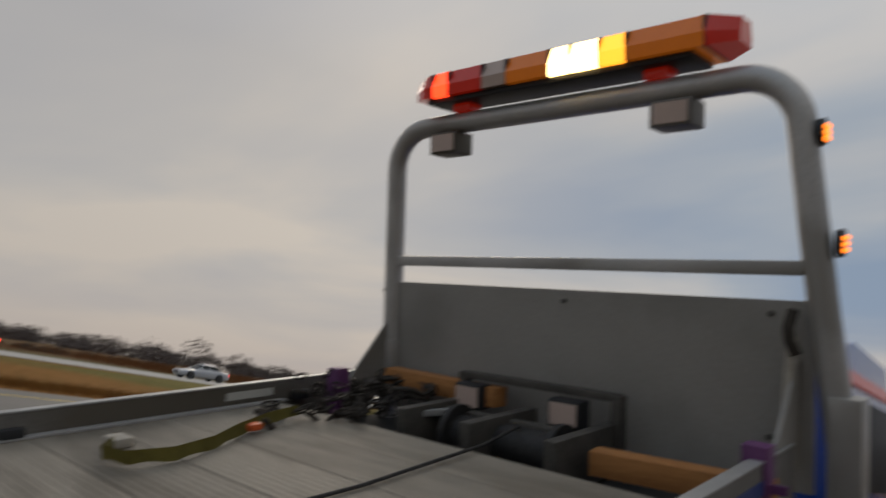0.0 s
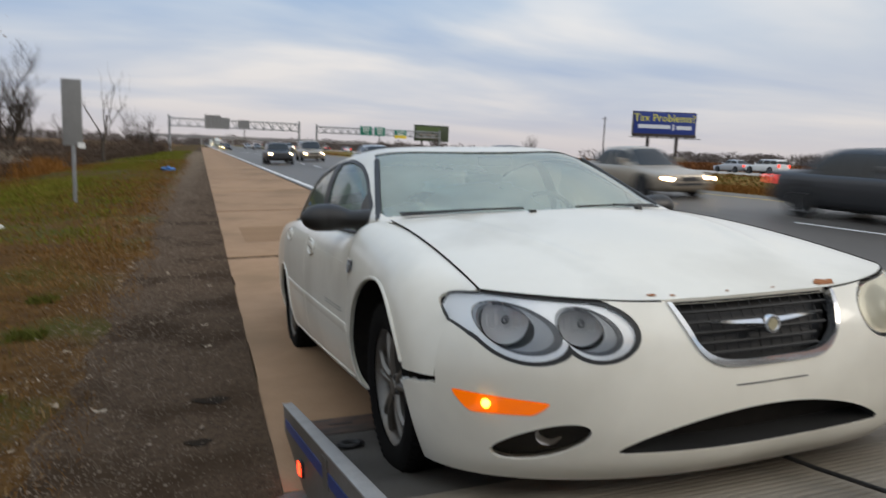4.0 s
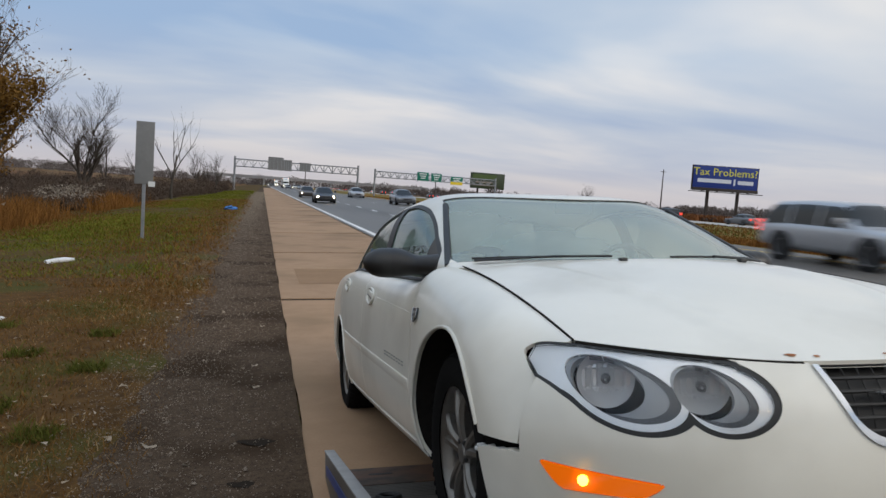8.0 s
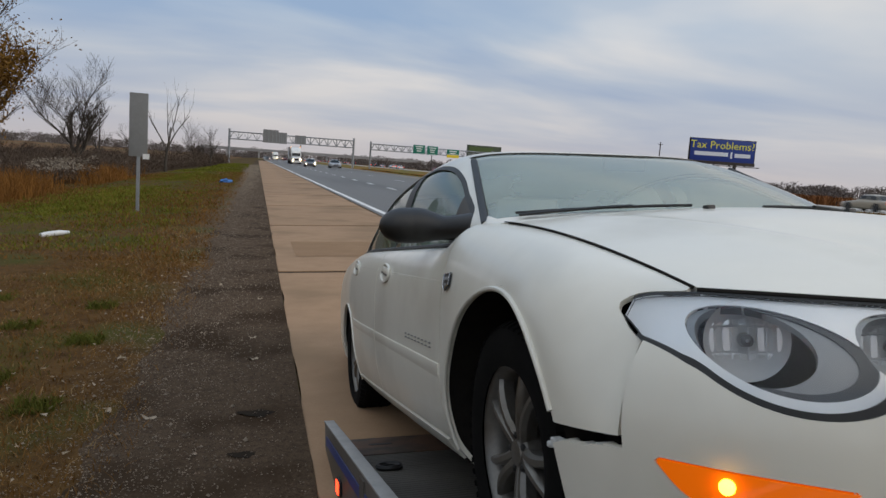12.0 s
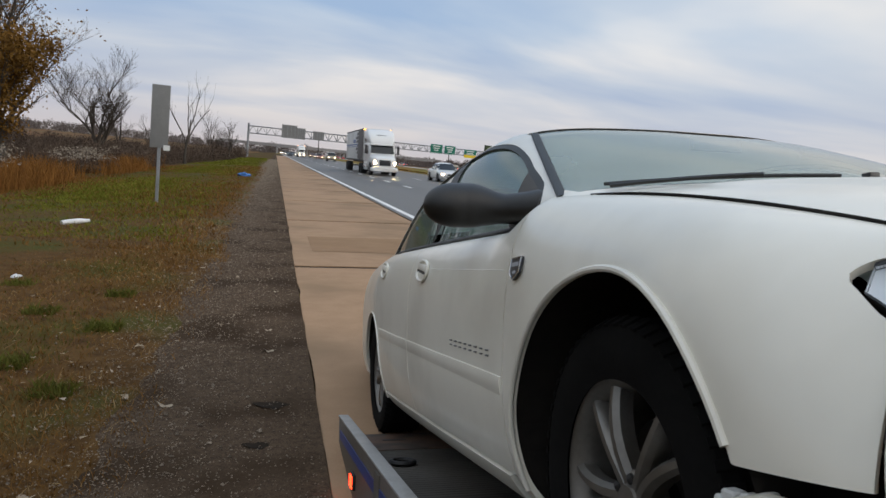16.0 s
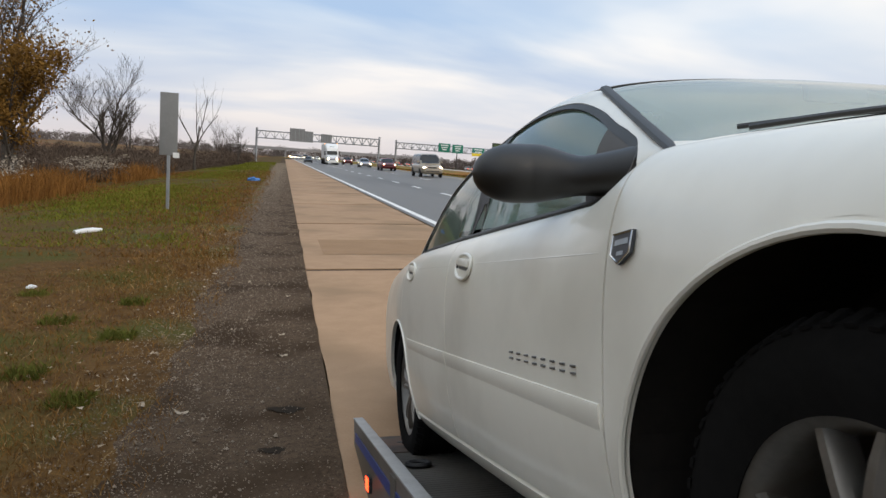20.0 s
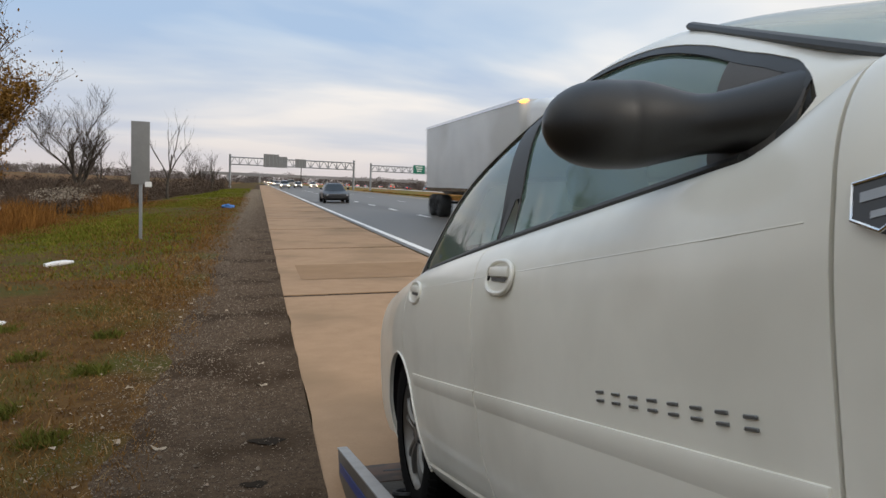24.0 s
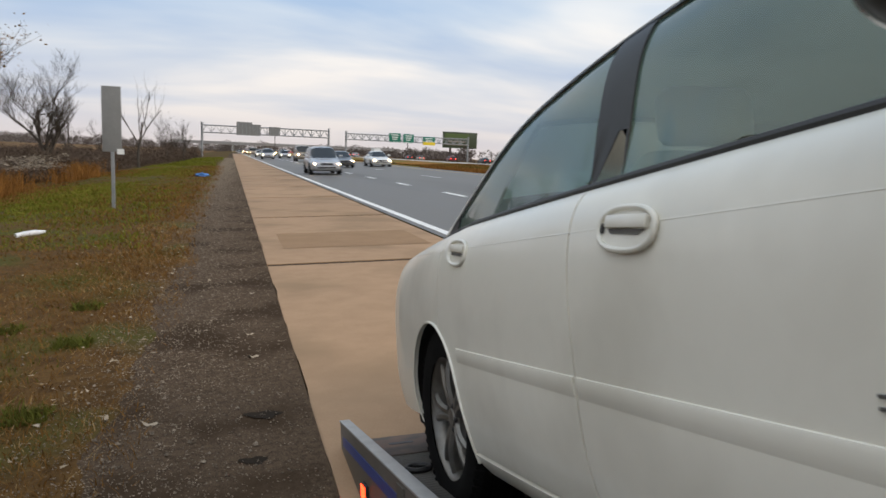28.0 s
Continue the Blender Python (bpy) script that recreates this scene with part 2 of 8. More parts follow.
# mesh tools
def link_mesh(name, bm, mat, parent=None, label="", smooth=True):
    me = bpy.data.meshes.new(name)
    bm.normal_update()
    bm.to_mesh(me)
    bm.free()
    return mesh_object(name, me, mat, parent, label, smooth)


def mesh_object(name, me, mat, parent=None, label="", smooth=False):
    for m in (mat if isinstance(mat, (list, tuple)) else [mat]):
        me.materials.append(m)
    if smooth:
        me.shade_smooth()
        me.set_sharp_from_angle(angle=radians(38))
    ob = new(name, me)
    if parent is not None:
        ob.parent = parent
    if label:
        ob["label"] = label
    return ob


def part(name, bm, material, parent, label="", smooth=True):
    return link_mesh(name, bm, material, parent, label, smooth)


def thing(name, label, category, m=None, group="", kind=""):
    e = new(name)
    e.empty_display_size = 0.2
    if m is not None:
        e.matrix_basis = m
    return tagged(e, label, category, group, kind)


def box(x0, x1, y0, y1, z0, z1, bevel=0.0, bm=None, seg=2):
    own = bm is None
    bm = bm or bmesh.new()
    v = [bm.verts.new((x, y, z)) for x in (x0, x1) for y in (y0, y1) for z in (z0, z1)]
    f = [bm.faces.new([v[i] for i in q]) for q in ((0, 1, 3, 2), (4, 6, 7, 5), (0, 4, 5, 1), (2, 3, 7, 6), (0, 2, 6, 4), (1, 5, 7, 3))]
    if bevel:
        es = list({e for q in f for e in q.edges})
        bmesh.ops.bevel(bm, geom=es, offset=bevel, segments=seg, profile=0.6, affect="EDGES")
    return bm


def tube(points, radius, sides=8, bm=None, caps=True, radii=None, flat=1.0):
    """A round bar along the points."""
    bm = bm or bmesh.new()
    pts = [Vector(p) for p in points]
    rings, side = [], None
    for i, p in enumerate(pts):
        d = (pts[min(i + 1, len(pts) - 1)] - pts[max(i - 1, 0)]).normalized()
        if side is None:
            side = d.cross(Vector((0, 0, 1)))
            if side.length < 1e-3:
                side = d.cross(Vector((0, 1, 0)))
        side = (side - d * side.dot(d)).normalized()
        up = side.cross(d)
        r = radii[i] if radii else radius
        rings.append([bm.verts.new(p + (side * math.cos(2 * math.pi * k / sides) + up * math.sin(2 * math.pi * k / sides) * flat) * r) for k in range(sides)])
    for a, b in zip(rings, rings[1:]):
        for k in range(sides):
            bm.faces.new((a[k], a[(k + 1) % sides], b[(k + 1) % sides], b[k]))
    if caps:
        bm.faces.new(rings[0][::-1])
        bm.faces.new(rings[-1])
    return bm


def lathe(profile, steps=32, axis="X", bm=None, mat_index=0):
    """Turns (radius, along) pairs round an axis."""
    bm = bm or bmesh.new()
    rings = []
    for r, h in profile:
        ring = []
        for k in range(steps):
            c, s = r * math.cos(2 * math.pi * k / steps), r * math.sin(2 * math.pi * k / steps)
            ring.append(bm.verts.new({"X": (h, c, s), "Y": (c, h, s), "Z": (c, s, h)}[axis]))
        rings.append(ring)
    for a, b in zip(rings, rings[1:]):
        for k in range(steps):
            f = bm.faces.new((a[k], a[(k + 1) % steps], b[(k + 1) % steps], b[k]))
            f.material_index = mat_index
    return bm


def closed(profile_ring, depth_from, depth_to, axis=0, bm=None):
    """A prism: the outline (pairs) pulled along one axis."""
    bm = bm or bmesh.new()
    def at(p, d):
        q = list(p)
        q.insert(axis, d)
        return q
    a = [bm.verts.new(at(p, depth_from)) for p in profile_ring]
    b = [bm.verts.new(at(p, depth_to)) for p in profile_ring]
    n = len(a)
    for k in range(n):
        bm.faces.new((a[k], a[(k + 1) % n], b[(k + 1) % n], b[k]))
    bm.faces.new(a[::-1])
    bm.faces.new(b)
    bmesh.ops.recalc_face_normals(bm, faces=bm.faces)
    return bm


def sheet(xs, ys, zfun):
    """A grid over xs and ys at the heights of zfun."""
    X, Y = np.meshgrid(np.array(xs, float), np.array(ys, float), indexing="ij")
    Z = zfun(X, Y)
    nx, ny = X.shape
    co = np.stack([X, Y, Z], -1).reshape(-1, 3)
    i = np.arange(nx * ny).reshape(nx, ny)
    f = np.stack([i[:-1, :-1], i[1:, :-1], i[1:, 1:], i[:-1, 1:]], -1).reshape(-1, 4)
    me = bpy.data.meshes.new("sheet")
    me.from_pydata(co.tolist(), [], f.tolist())
    return me


def soup(co, faces, name="soup"):
    me = bpy.data.meshes.new(name)
    me.from_pydata(np.asarray(co).tolist(), [], np.asarray(faces).tolist())
    return me

# the ground, one sheet to the horizon, with the road's cross slope
SLOPE = 0.04
EDGE_L, CONC_R, LINE_X, ROAD_R = 0.30, 3.42, 3.66, 15.6


def gz(x):
    x = np.asarray(x, float)
    road = SLOPE * (x - EDGE_L)
    left = -0.045 * (EDGE_L - x)
    z = np.where(x >= EDGE_L, road, left)
    z = np.where(x < -4.5, -0.216 - 0.11 * (-4.5 - x), z)
    z = np.where(x < -13, -1.15, z)
    z = np.where(x < -30, -1.15 + 0.02 * (-30 - x), z)
    z = np.where(x < -120, 0.65, z)
    t = np.clip((x - ROAD_R) / (46 - ROAD_R), 0, 1)
    med = 0.612 - 0.1 * t - 0.55 * np.sin(np.pi * t) ** 2
    z = np.where(x > ROAD_R, med, z)
    z = np.where(x > 46, 0.51, z)
    return z


def ragged(y):
    return 0.26 * noise.noise((y * 0.7, 3, 0)) + 0.14 * noise.noise((y * 2.3, 7, 0)) + 0.07 * noise.noise((y * 6.5, 1, 0))


def build_ground():
    def wave(x, y):
        out = gz(x)
        rough = (np.sin(x * 1.7 + y * 0.6) * np.sin(y * 1.1 - x * 0.7) * 0.02 + np.sin(y * 0.23 + x * 0.31) * 0.05)
        mask = np.where((x < -1.2), np.clip((-1.2 - x) / 3, 0, 1), 0) + np.where((x > 17) & (x < 45), 0.6, 0)
        return out + rough * mask - np.where((x >= EDGE_L) & (x <= 15.7), 0.05, 0) - np.where((x > 46) & (x < 61), 0.03, 0)
    xs = [-4000, -1500, -600, -300, -200, -121, -120, -90, -60, -45, -31, -30, -25, -20, -16, -13] + list(np.arange(-12.5, -1.0, 0.5)) + [-1.0, -0.6, -0.3, 0, 0.26, 0.3, 3.4, 7, 11, 15.6, 15.72, 17, 20, 24, 28, 32, 36, 40, 43, 45.8, 46.1, 60.9, 61.3, 75, 100, 160, 300, 600, 1500, 4000]
    ys = [-4000, -1200, -500, -250, -120, -60, -30, -15] + list(np.arange(-8, 60, 0.8)) + list(np.arange(60, 260, 6)) + [300, 400, 600, 1000, 2000, 4000]
    me = sheet(xs, ys, wave)
    g = mesh_object("ground", me, [M["dirt"], M["median"], M["field"]], smooth=True)
    for p in me.polygons:
        x = p.center.x
        p.material_index = 0 if x < 1 else (1 if x < 46 else 2)
        if x < -16:
            p.material_index = 2
    tagged(g, "grassy verge, median turf and brown fields to the horizon", "ground", kind="structure")

    def strip(name, x0, x1, y0, y1, lift, mat, label, category, nx=6, ny=40, kind="structure"):
        me = sheet(np.linspace(x0, x1, nx), np.linspace(y0, y1, ny), lambda X, Y: gz(X) + lift)
        ob = mesh_object(name, me, mat, smooth=True)
        return tagged(ob, label, category, kind=kind)
    strip("road", CONC_R, ROAD_R, -600, 1500, 0.0, M["asphalt"], "three-lane grey asphalt carriageway, damp and worn", "road", 12, 200)
    strip("road_opposite", 46.0, 61.0, -900, 1500, 0.02, M["opp_road"], "pale concrete carriageway beyond the median", "road", 6, 60)
    ys = list(np.arange(-40, -4, 2.0)) + list(np.arange(-4, 30, 0.1)) + list(np.arange(30, 300, 3.0))
    xs = [-0.95, -0.7, -0.5, -0.3, -0.1, 0.1, 0.2, EDGE_L - 0.004]
    g = mesh_object("gravel_shoulder", sheet(xs, ys, lambda X, Y: gz(X) + 0.008), M["gravel"], smooth=True)
    tagged(g, "dark gravel strip along the concrete shoulder", "gravel", kind="structure")
    # ragged outer edge, small lumps and ruts
    for v in g.data.vertices:
        x, y = v.co.x, v.co.y
        if x < -0.9:
            v.co.x += ragged(y)
            v.co.z = float(gz(v.co.x)) - 0.006
        elif x < 0.25:
            v.co.z += 0.007 * noise.noise((x * 2.5, y * 1.6, 5)) + 0.004 * noise.noise((x * 8, y * 7, 9))
    e = thing("edge_line", "worn solid white line along the shoulder", "road marking", kind="structure")
    me = sheet([LINE_X - 0.09, LINE_X + 0.09], np.linspace(-150, 700, 120), lambda X, Y: gz(X) + 0.005)
    mesh_object("stripe", me, M["line"], e)
    e = thing("median_edge_line", "solid yellow line by the median", "road marking", kind="structure")
    mesh_object("stripe", sheet([14.48, 14.60], np.linspace(-150, 700, 120), lambda X, Y: gz(X) + 0.005), M["yellow_line"], e)
    for lane_x, wide, length, period, start, n in ((7.25, 0.2, 2.5, 7.6, 1.75, 40), (10.9, 0.11, 3.9, 15.24, 10.6, 22)):
        e = thing("lane_line", "broken white lane line", "road marking", kind="structure", group="lane lines")
        me = sheet([-wide / 2, wide / 2], [-length, -length / 2, 0], lambda X, Y: X * SLOPE)
        me.materials.append(M["line"])
        for k in range(-6, n):
            ob = new("dash", me)
            ob.parent = e
            ob.location = (lane_x, start + k * period, float(gz(lane_x)) + 0.005)
    # concrete shoulder in slabs, with open joints
    base = strip("shoulder", EDGE_L + 0.01, CONC_R - 0.015, -60, 400, -0.012, M["joint"], "tan concrete shoulder in long slabs with dark joints", "shoulder", 4, 60)
    length, gap = 6.76, 0.16
    bm = bmesh.new()
    x0, x1 = EDGE_L, CONC_R - 0.06
    n = 13
    top = [[bm.verts.new((x0 + (x1 - x0) * i / 4, gap / 2 + (length - gap) * j / (n - 1), float(gz(x0 + (x1 - x0) * i / 4)))) for j in range(n)] for i in range(5)]
    for j in range(n):
        top[0][j].co.x += 0.012 * math.sin(j * 2.3) + 0.008 * math.sin(j * 5.1)
    for i in range(4):
        for j in range(n - 1):
            bm.faces.new((top[i][j], top[i + 1][j], top[i + 1][j + 1], top[i][j + 1]))
    ring = [e for e in bm.edges if e.is_boundary]
    new_e = bmesh.ops.extrude_edge_only(bm, edges=ring)["geom"]
    for v in new_e:
        if isinstance(v, bmesh.types.BMVert):
            v.co.z -= 0.06
    me = bpy.data.meshes.new("slab")
    bm.normal_update(); bm.to_mesh(me); bm.free()
    me.materials.append(M["shoulder"])
    for k in range(-6, 40):
        ob = new("slab", me)
        ob.parent = base
        ob.location = (0, 9.78 + k * length, 0.0015 * math.sin(k * 3.1))
    bm = bmesh.new()
    ring = [(0.31 + 0.16 * math.cos(a) * (1 + 0.3 * math.sin(3 * a)) + 0.10, 3.02 + 0.085 * math.sin(a) * (1 + 0.3 * math.cos(2 * a))) for a in [2 * math.pi * k / 24 for k in range(24)]]
    up = [bm.verts.new((x, y, float(gz(x)) + 0.004 + 0.006 * noise.noise((x * 30, y * 30, 0)))) for x, y in ring]
    mid = bm.verts.new((0.42, 3.02, float(gz(0.42)) + 0.022))
    for k in range(24):
        bm.faces.new((mid, up[k], up[(k + 1) % 24]))
    part("asphalt_fill", bm, M["asphalt"], base, "lump of dark asphalt in a broken joint")
    pm = sheet(np.linspace(0.62, 3.0, 5), np.linspace(11.3, 13.3, 5), lambda X, Y: gz(X) + 0.005)
    mesh_object("patch", pm, M["patch"], base, "darker brown repair patch")


build_ground()

# ---- the flatbed tow truck; its bed's space: x across, y to the tail (0), z off the deck ----
BED = Matrix(((0.99942, 0.0, -0.03407, 0.382), (0.00773, 0.97391, 0.22679, 3.80), (0.03318, -0.22692, 0.97335, 0.03), (0, 0, 0, 1)))
BED_W, HEAD_Y = 2.46, -7.05
TM = {
    "plank": surface("worn_deck_plank", (0.140, 0.119, 0.090), (0.30, 0.262, 0.207), 1.6, 0.52, 0.0012, metal=0.25, fine=70, c3=(0.150, 0.126, 0.094), big=1.1, stretch=(1.0, 4.0, 1), rand=0.10, rough2=0.75),
    # planks by the tail: the car's shadow is painted as a darker tone
    "plank_shaded": surface("shaded_deck_plank", (0.045, 0.040, 0.034), (0.105, 0.094, 0.080), 2.5, 0.75, 0.0012, metal=0.0, fine=70, c3=(0.05, 0.044, 0.036), big=1.6, rand=0.10, rough2=0.8),
    "tail": surface("rusty_tail_plate", (0.035, 0.026, 0.021), (0.085, 0.064, 0.05), 5.0, 0.75, 0.0015, metal=0.2, fine=60, c3=(0.15, 0.08, 0.05), big=2.5),
    "rail": surface("scuffed_steel_rail", (0.12, 0.112, 0.10), (0.215, 0.20, 0.18), 3.0, 0.55, 0.0008, metal=0.4, fine=60, c3=(0.10, 0.085, 0.065), big=1.6, stretch=(1, 0.4, 1)),
    "rail_worn": surface("bare_rail_edge", (0.28, 0.275, 0.265), (0.42, 0.415, 0.40), 8.0, 0.5, metal=0.4, fine=90),
    "panel": surface("dull_grey_sheet", (0.25, 0.235, 0.21), (0.335, 0.315, 0.285), 1.4, 0.6, 0.0006, metal=0.2, fine=45, c3=(0.21, 0.20, 0.18), big=0.9),
    "frame": surface("aluminium_tube", (0.36, 0.35, 0.33), (0.52, 0.505, 0.48), 3.0, 0.42, metal=0.4, fine=60, c3=(0.30, 0.285, 0.26), big=1.5),
    "blue": surface("blue_stripe", (0.012, 0.03, 0.14), (0.02, 0.05, 0.2), 6.0, 0.45, fine=50),
    "blue_cab": surface("blue_cab_paint", (0.01, 0.05, 0.30), (0.015, 0.07, 0.36), 3.0, 0.25, coat=0.6),
    "red_lens": plain("red_lens", (0.35, 0.012, 0.01), 0.2, emit=0.12, emit_c=(1.0, 0.04, 0.01)),
    "amber_lens": plain("amber_dome", (0.55, 0.14, 0.01), 0.2, emit=0.15, emit_c=(1.0, 0.25, 0.02)),
    "clear_lens": plain("clear_dome", (0.5, 0.38, 0.32), 0.2),
    "lit_white": plain("lit_beacon", (1.0, 0.85, 0.5), 0.3, emit=9.0, emit_c=(1.0, 0.70, 0.28)),
    "lit_amber": plain("lit_amber_beacon", (1.0, 0.5, 0.05), 0.3, emit=3.0, emit_c=(1.0, 0.36, 0.03)),
    "lit_red": plain("lit_red_lamp", (1.0, 0.1, 0.02), 0.3, emit=4.0, emit_c=(1.0, 0.05, 0.015)),
    "lit_marker": plain("lit_amber_marker", (1.0, 0.35, 0.03), 0.3, emit=3.5, emit_c=(1.0, 0.22, 0.01)),
    "purple": surface("purple_painted_steel", (0.10, 0.025, 0.10), (0.16, 0.05, 0.15), 8.0, 0.6, 0.001, fine=60),
    "wood": surface("weathered_timber", (0.26, 0.10, 0.025), (0.46, 0.20, 0.06), 4.0, 0.8, 0.002, fine=30, stretch=(0.6, 5, 5)),
    "webbing": surface("dirty_yellow_webbing", (0.12, 0.10, 0.02), (0.22, 0.19, 0.05), 9.0, 0.9, 0.001, fine=200),
    "chain": surface("dark_oily_chain", (0.02, 0.016, 0.013), (0.05, 0.04, 0.03), 20.0, 0.6, metal=0.6),
    "winch": surface("greasy_winch", (0.05, 0.046, 0.04), (0.11, 0.10, 0.085), 8.0, 0.6, 0.001, metal=0.4, fine=60),
    "cable": surface("wire_rope", (0.02, 0.019, 0.018), (0.045, 0.042, 0.04), 30.0, 0.6, metal=0.5),
    "rope": surface("grey_rope", (0.30, 0.27, 0.22), (0.42, 0.38, 0.32), 30.0, 0.9, 0.002, fine=150),
    "orange": plain("orange_handle", (0.6, 0.10, 0.02), 0.5),
    "plate": surface("pale_reflector_plate", (0.36, 0.35, 0.31), (0.48, 0.47, 0.43), 6.0, 0.6),
}


def tow_truck():
    t = thing("tow_truck", "grey flatbed tow truck, its bed tilted down to the shoulder", "tow truck", BED)
    bed = part("deck_frame", box(0.05, BED_W - 0.05, -6.30, -0.02, -0.16, -0.018), SM_UNDER, t)
    pitch = 0.305
    n = 19
    for k in range(n):
        y1 = -0.47 - k * pitch
        bm = bmesh.new()
        w = pitch - 0.006
        ribs = 9
        prof = []
        for i in range(ribs):
            a = -w + w * i / ribs
            prof += [(a, -0.0035), (a + w / ribs * 0.18, 0.0), (a + w / ribs * 0.82, 0.0)]
        prof += [(0.0, -0.0035), (0.0, -0.018), (-w, -0.018)]
        # the first four planks take the painted shadow tone
        part("deck_plank", closed([(y1 + p, q) for p, q in prof], 0.045, BED_W - 0.045, 0), TM["plank_shaded" if k < 4 else "plank"], bed, smooth=False)
    tail = part("tail_plate", box(0.03, BED_W - 0.03, -0.46, 0.0, -0.02, 0.003, 0.004), TM["tail"], t, "dark rusty tail plate with key slots")
    part("tail_lip", box(0.03, BED_W - 0.03, 0.0, 0.10, -0.045, -0.015, 0.006), TM["tail"], tail)
    for x in (0.24, 0.62, 1.84, 2.22):
        part("key_slot", closed([(x + 0.035 * math.cos(a) + (0.06 if math.cos(a) > 0.3 else 0), -0.20 + 0.024 * math.sin(a)) for a in [2 * math.pi * k / 20 for k in range(20)]], 0.0028, 0.0045, 2), M["black"], tail)
    for x in (0.20, 2.2):
        part("tie_down", tube([(x + 0.05 * math.cos(a), -0.80 + 0.05 * math.sin(a), 0.012) for a in [2 * math.pi * k / 16 for k in range(17)]], 0.012, 6, caps=False), M["black"], t)
    for x0, out in ((0.0, -1), (BED_W, 1)):
        xi = x0 - out * 0.045
        rail = part("side_rail", box(min(x0, xi), max(x0, xi), HEAD_Y + 0.1, 0.0, -0.26, 0.105, 0.004), TM["rail"], t, "scuffed grey side rail")
        part("rail_cap", box(min(x0, xi) - 0.004, max(x0, xi) + 0.004, HEAD_Y + 0.1, 0.003, 0.104, 0.113, 0.003), TM["rail_worn"], rail)
        part("rail_foot", box(min(xi, xi - out * 0.05), max(xi, xi - out * 0.05), -6.3, -0.48, -0.001, 0.012, 0.003), TM["rail_worn"], rail)
        part("stripe", box(min(x0, x0 + out * 0.004), max(x0, x0 + out * 0.004), -6.6, -0.10, 0.0, 0.046), TM["blue"], rail, "blue stripe")
        for y in (-1.35, -2.65, -3.9, -5.2):
            part("stripe_break", box(min(x0, x0 + out * 0.007), max(x0, x0 + out * 0.007), y - 0.05, y + 0.05, -0.02, 0.09), TM["rail"], rail)
        for y, z, m in ((-0.69, -0.085, "lit_red"), (-2.02, -0.085, "lit_marker"), (-3.9, -0.085, "lit_marker"), (-5.6, -0.085, "lit_marker")):
            lamp = part("marker_lamp", box(min(x0, x0 + out * 0.014), max(x0, x0 + out * 0.014), y - 0.05, y + 0.05, z - 0.035, z + 0.035, 0.005), M["black"], rail)
            for i in range(4):
                part("led_bar", box(min(x0 + out * 0.013, x0 + out * 0.019), max(x0 + out * 0.013, x0 + out * 0.019), y - 0.042, y + 0.042, z - 0.027 + i * 0.0145, z - 0.018 + i * 0.0145), TM[m], lamp)
        for y in (-3.05, -4.68, -6.1):
            part("reflector_plate", box(min(xi, xi - out * 0.004), max(xi, xi - out * 0.004), y - 0.14, y + 0.14, 0.035, 0.075), TM["plate"], rail)
        for y in (-4.98, -6.4):
            part("tie_down", box(min(xi, xi - out * 0.05), max(xi, xi - out * 0.05), y - 0.05, y + 0.05, 0.0, 0.05, 0.012), M["black"], rail)
    # head frame: one bent tube, a sheet below, a rail between
    x0, x1, zt, r = 0.015, 2.335, 1.585, 0.24
    pts = [(x0 - 0.20, HEAD_Y, -0.2), (x0 - 0.09, HEAD_Y, 0.6)]
    pts += [(x0 + r - r * math.cos(a), HEAD_Y, zt - r + r * math.sin(a)) for a in [math.pi / 2 * k / 10 for k in range(11)]]
    pts += [(x1 - r + r * math.sin(a), HEAD_Y, zt - r + r * math.cos(a)) for a in [math.pi / 2 * k / 10 for k in range(11)]]
    pts += [(x1, HEAD_Y, 0.6), (x1, HEAD_Y, -0.2)]
    hf = part("head_frame", tube(pts, 0.058, 14), TM["frame"], t, "bent aluminium tube head frame")
    part("head_sheet", box(x0 - 0.06, x1 - 0.03, HEAD_Y - 0.006, HEAD_Y + 0.006, -0.1, 0.655), TM["panel"], hf, "dull grey sheet")
    part("cross_rail", box(x0 - 0.06, x1, HEAD_Y - 0.025, HEAD_Y + 0.03, 0.755, 0.815, 0.008), TM["frame"], hf)
    for x in (x0 - 0.235, x1 - 0.06):
        part("sleeve", box(x, x + 0.12, HEAD_Y - 0.065, HEAD_Y + 0.065, -0.2, 0.30, 0.01), TM["frame"], hf)
    for x in (x0, x1):
        part("gusset", closed([(HEAD_Y, 0.0), (HEAD_Y + 0.34, 0.0), (HEAD_Y + 0.34, 0.09), (HEAD_Y + 0.04, 0.42), (HEAD_Y, 0.42)], x - 0.008, x + 0.008, 0), TM["panel"], hf)
    for x in (0.02, 1.0, 2.3):
        for z in (0.1, 0.6):
            part("bolt", lathe([(0.012, 0.0), (0.012, 0.012), (0.001, 0.014)], 8, "Y", None), TM["winch"], hf).location = (x + 0.1, HEAD_Y + 0.006, z)
    for z in (1.325, 0.885):
        lamp = part("side_marker", closed([(HEAD_Y + 0.055 * math.cos(a) * 0.8, z + 0.055 * math.sin(a)) for a in [2 * math.pi * k / 20 for k in range(20)]], x0 - 0.058 - (0.07 if z < 1 else 0), x0 - 0.085 - (0.07 if z < 1 else 0), 0), M["black"], hf, "round amber marker lamp on the post")
        for i in range(3):
            for j in range(3):
                part("led", box(x0 - 0.095 - (0.07 if z < 1 else 0), x0 - 0.084 - (0.07 if z < 1 else 0), HEAD_Y - 0.034 + i * 0.024, HEAD_Y - 0.018 + i * 0.024, z - 0.034 + j * 0.024, z - 0.018 + j * 0.024), TM["lit_marker"], lamp)
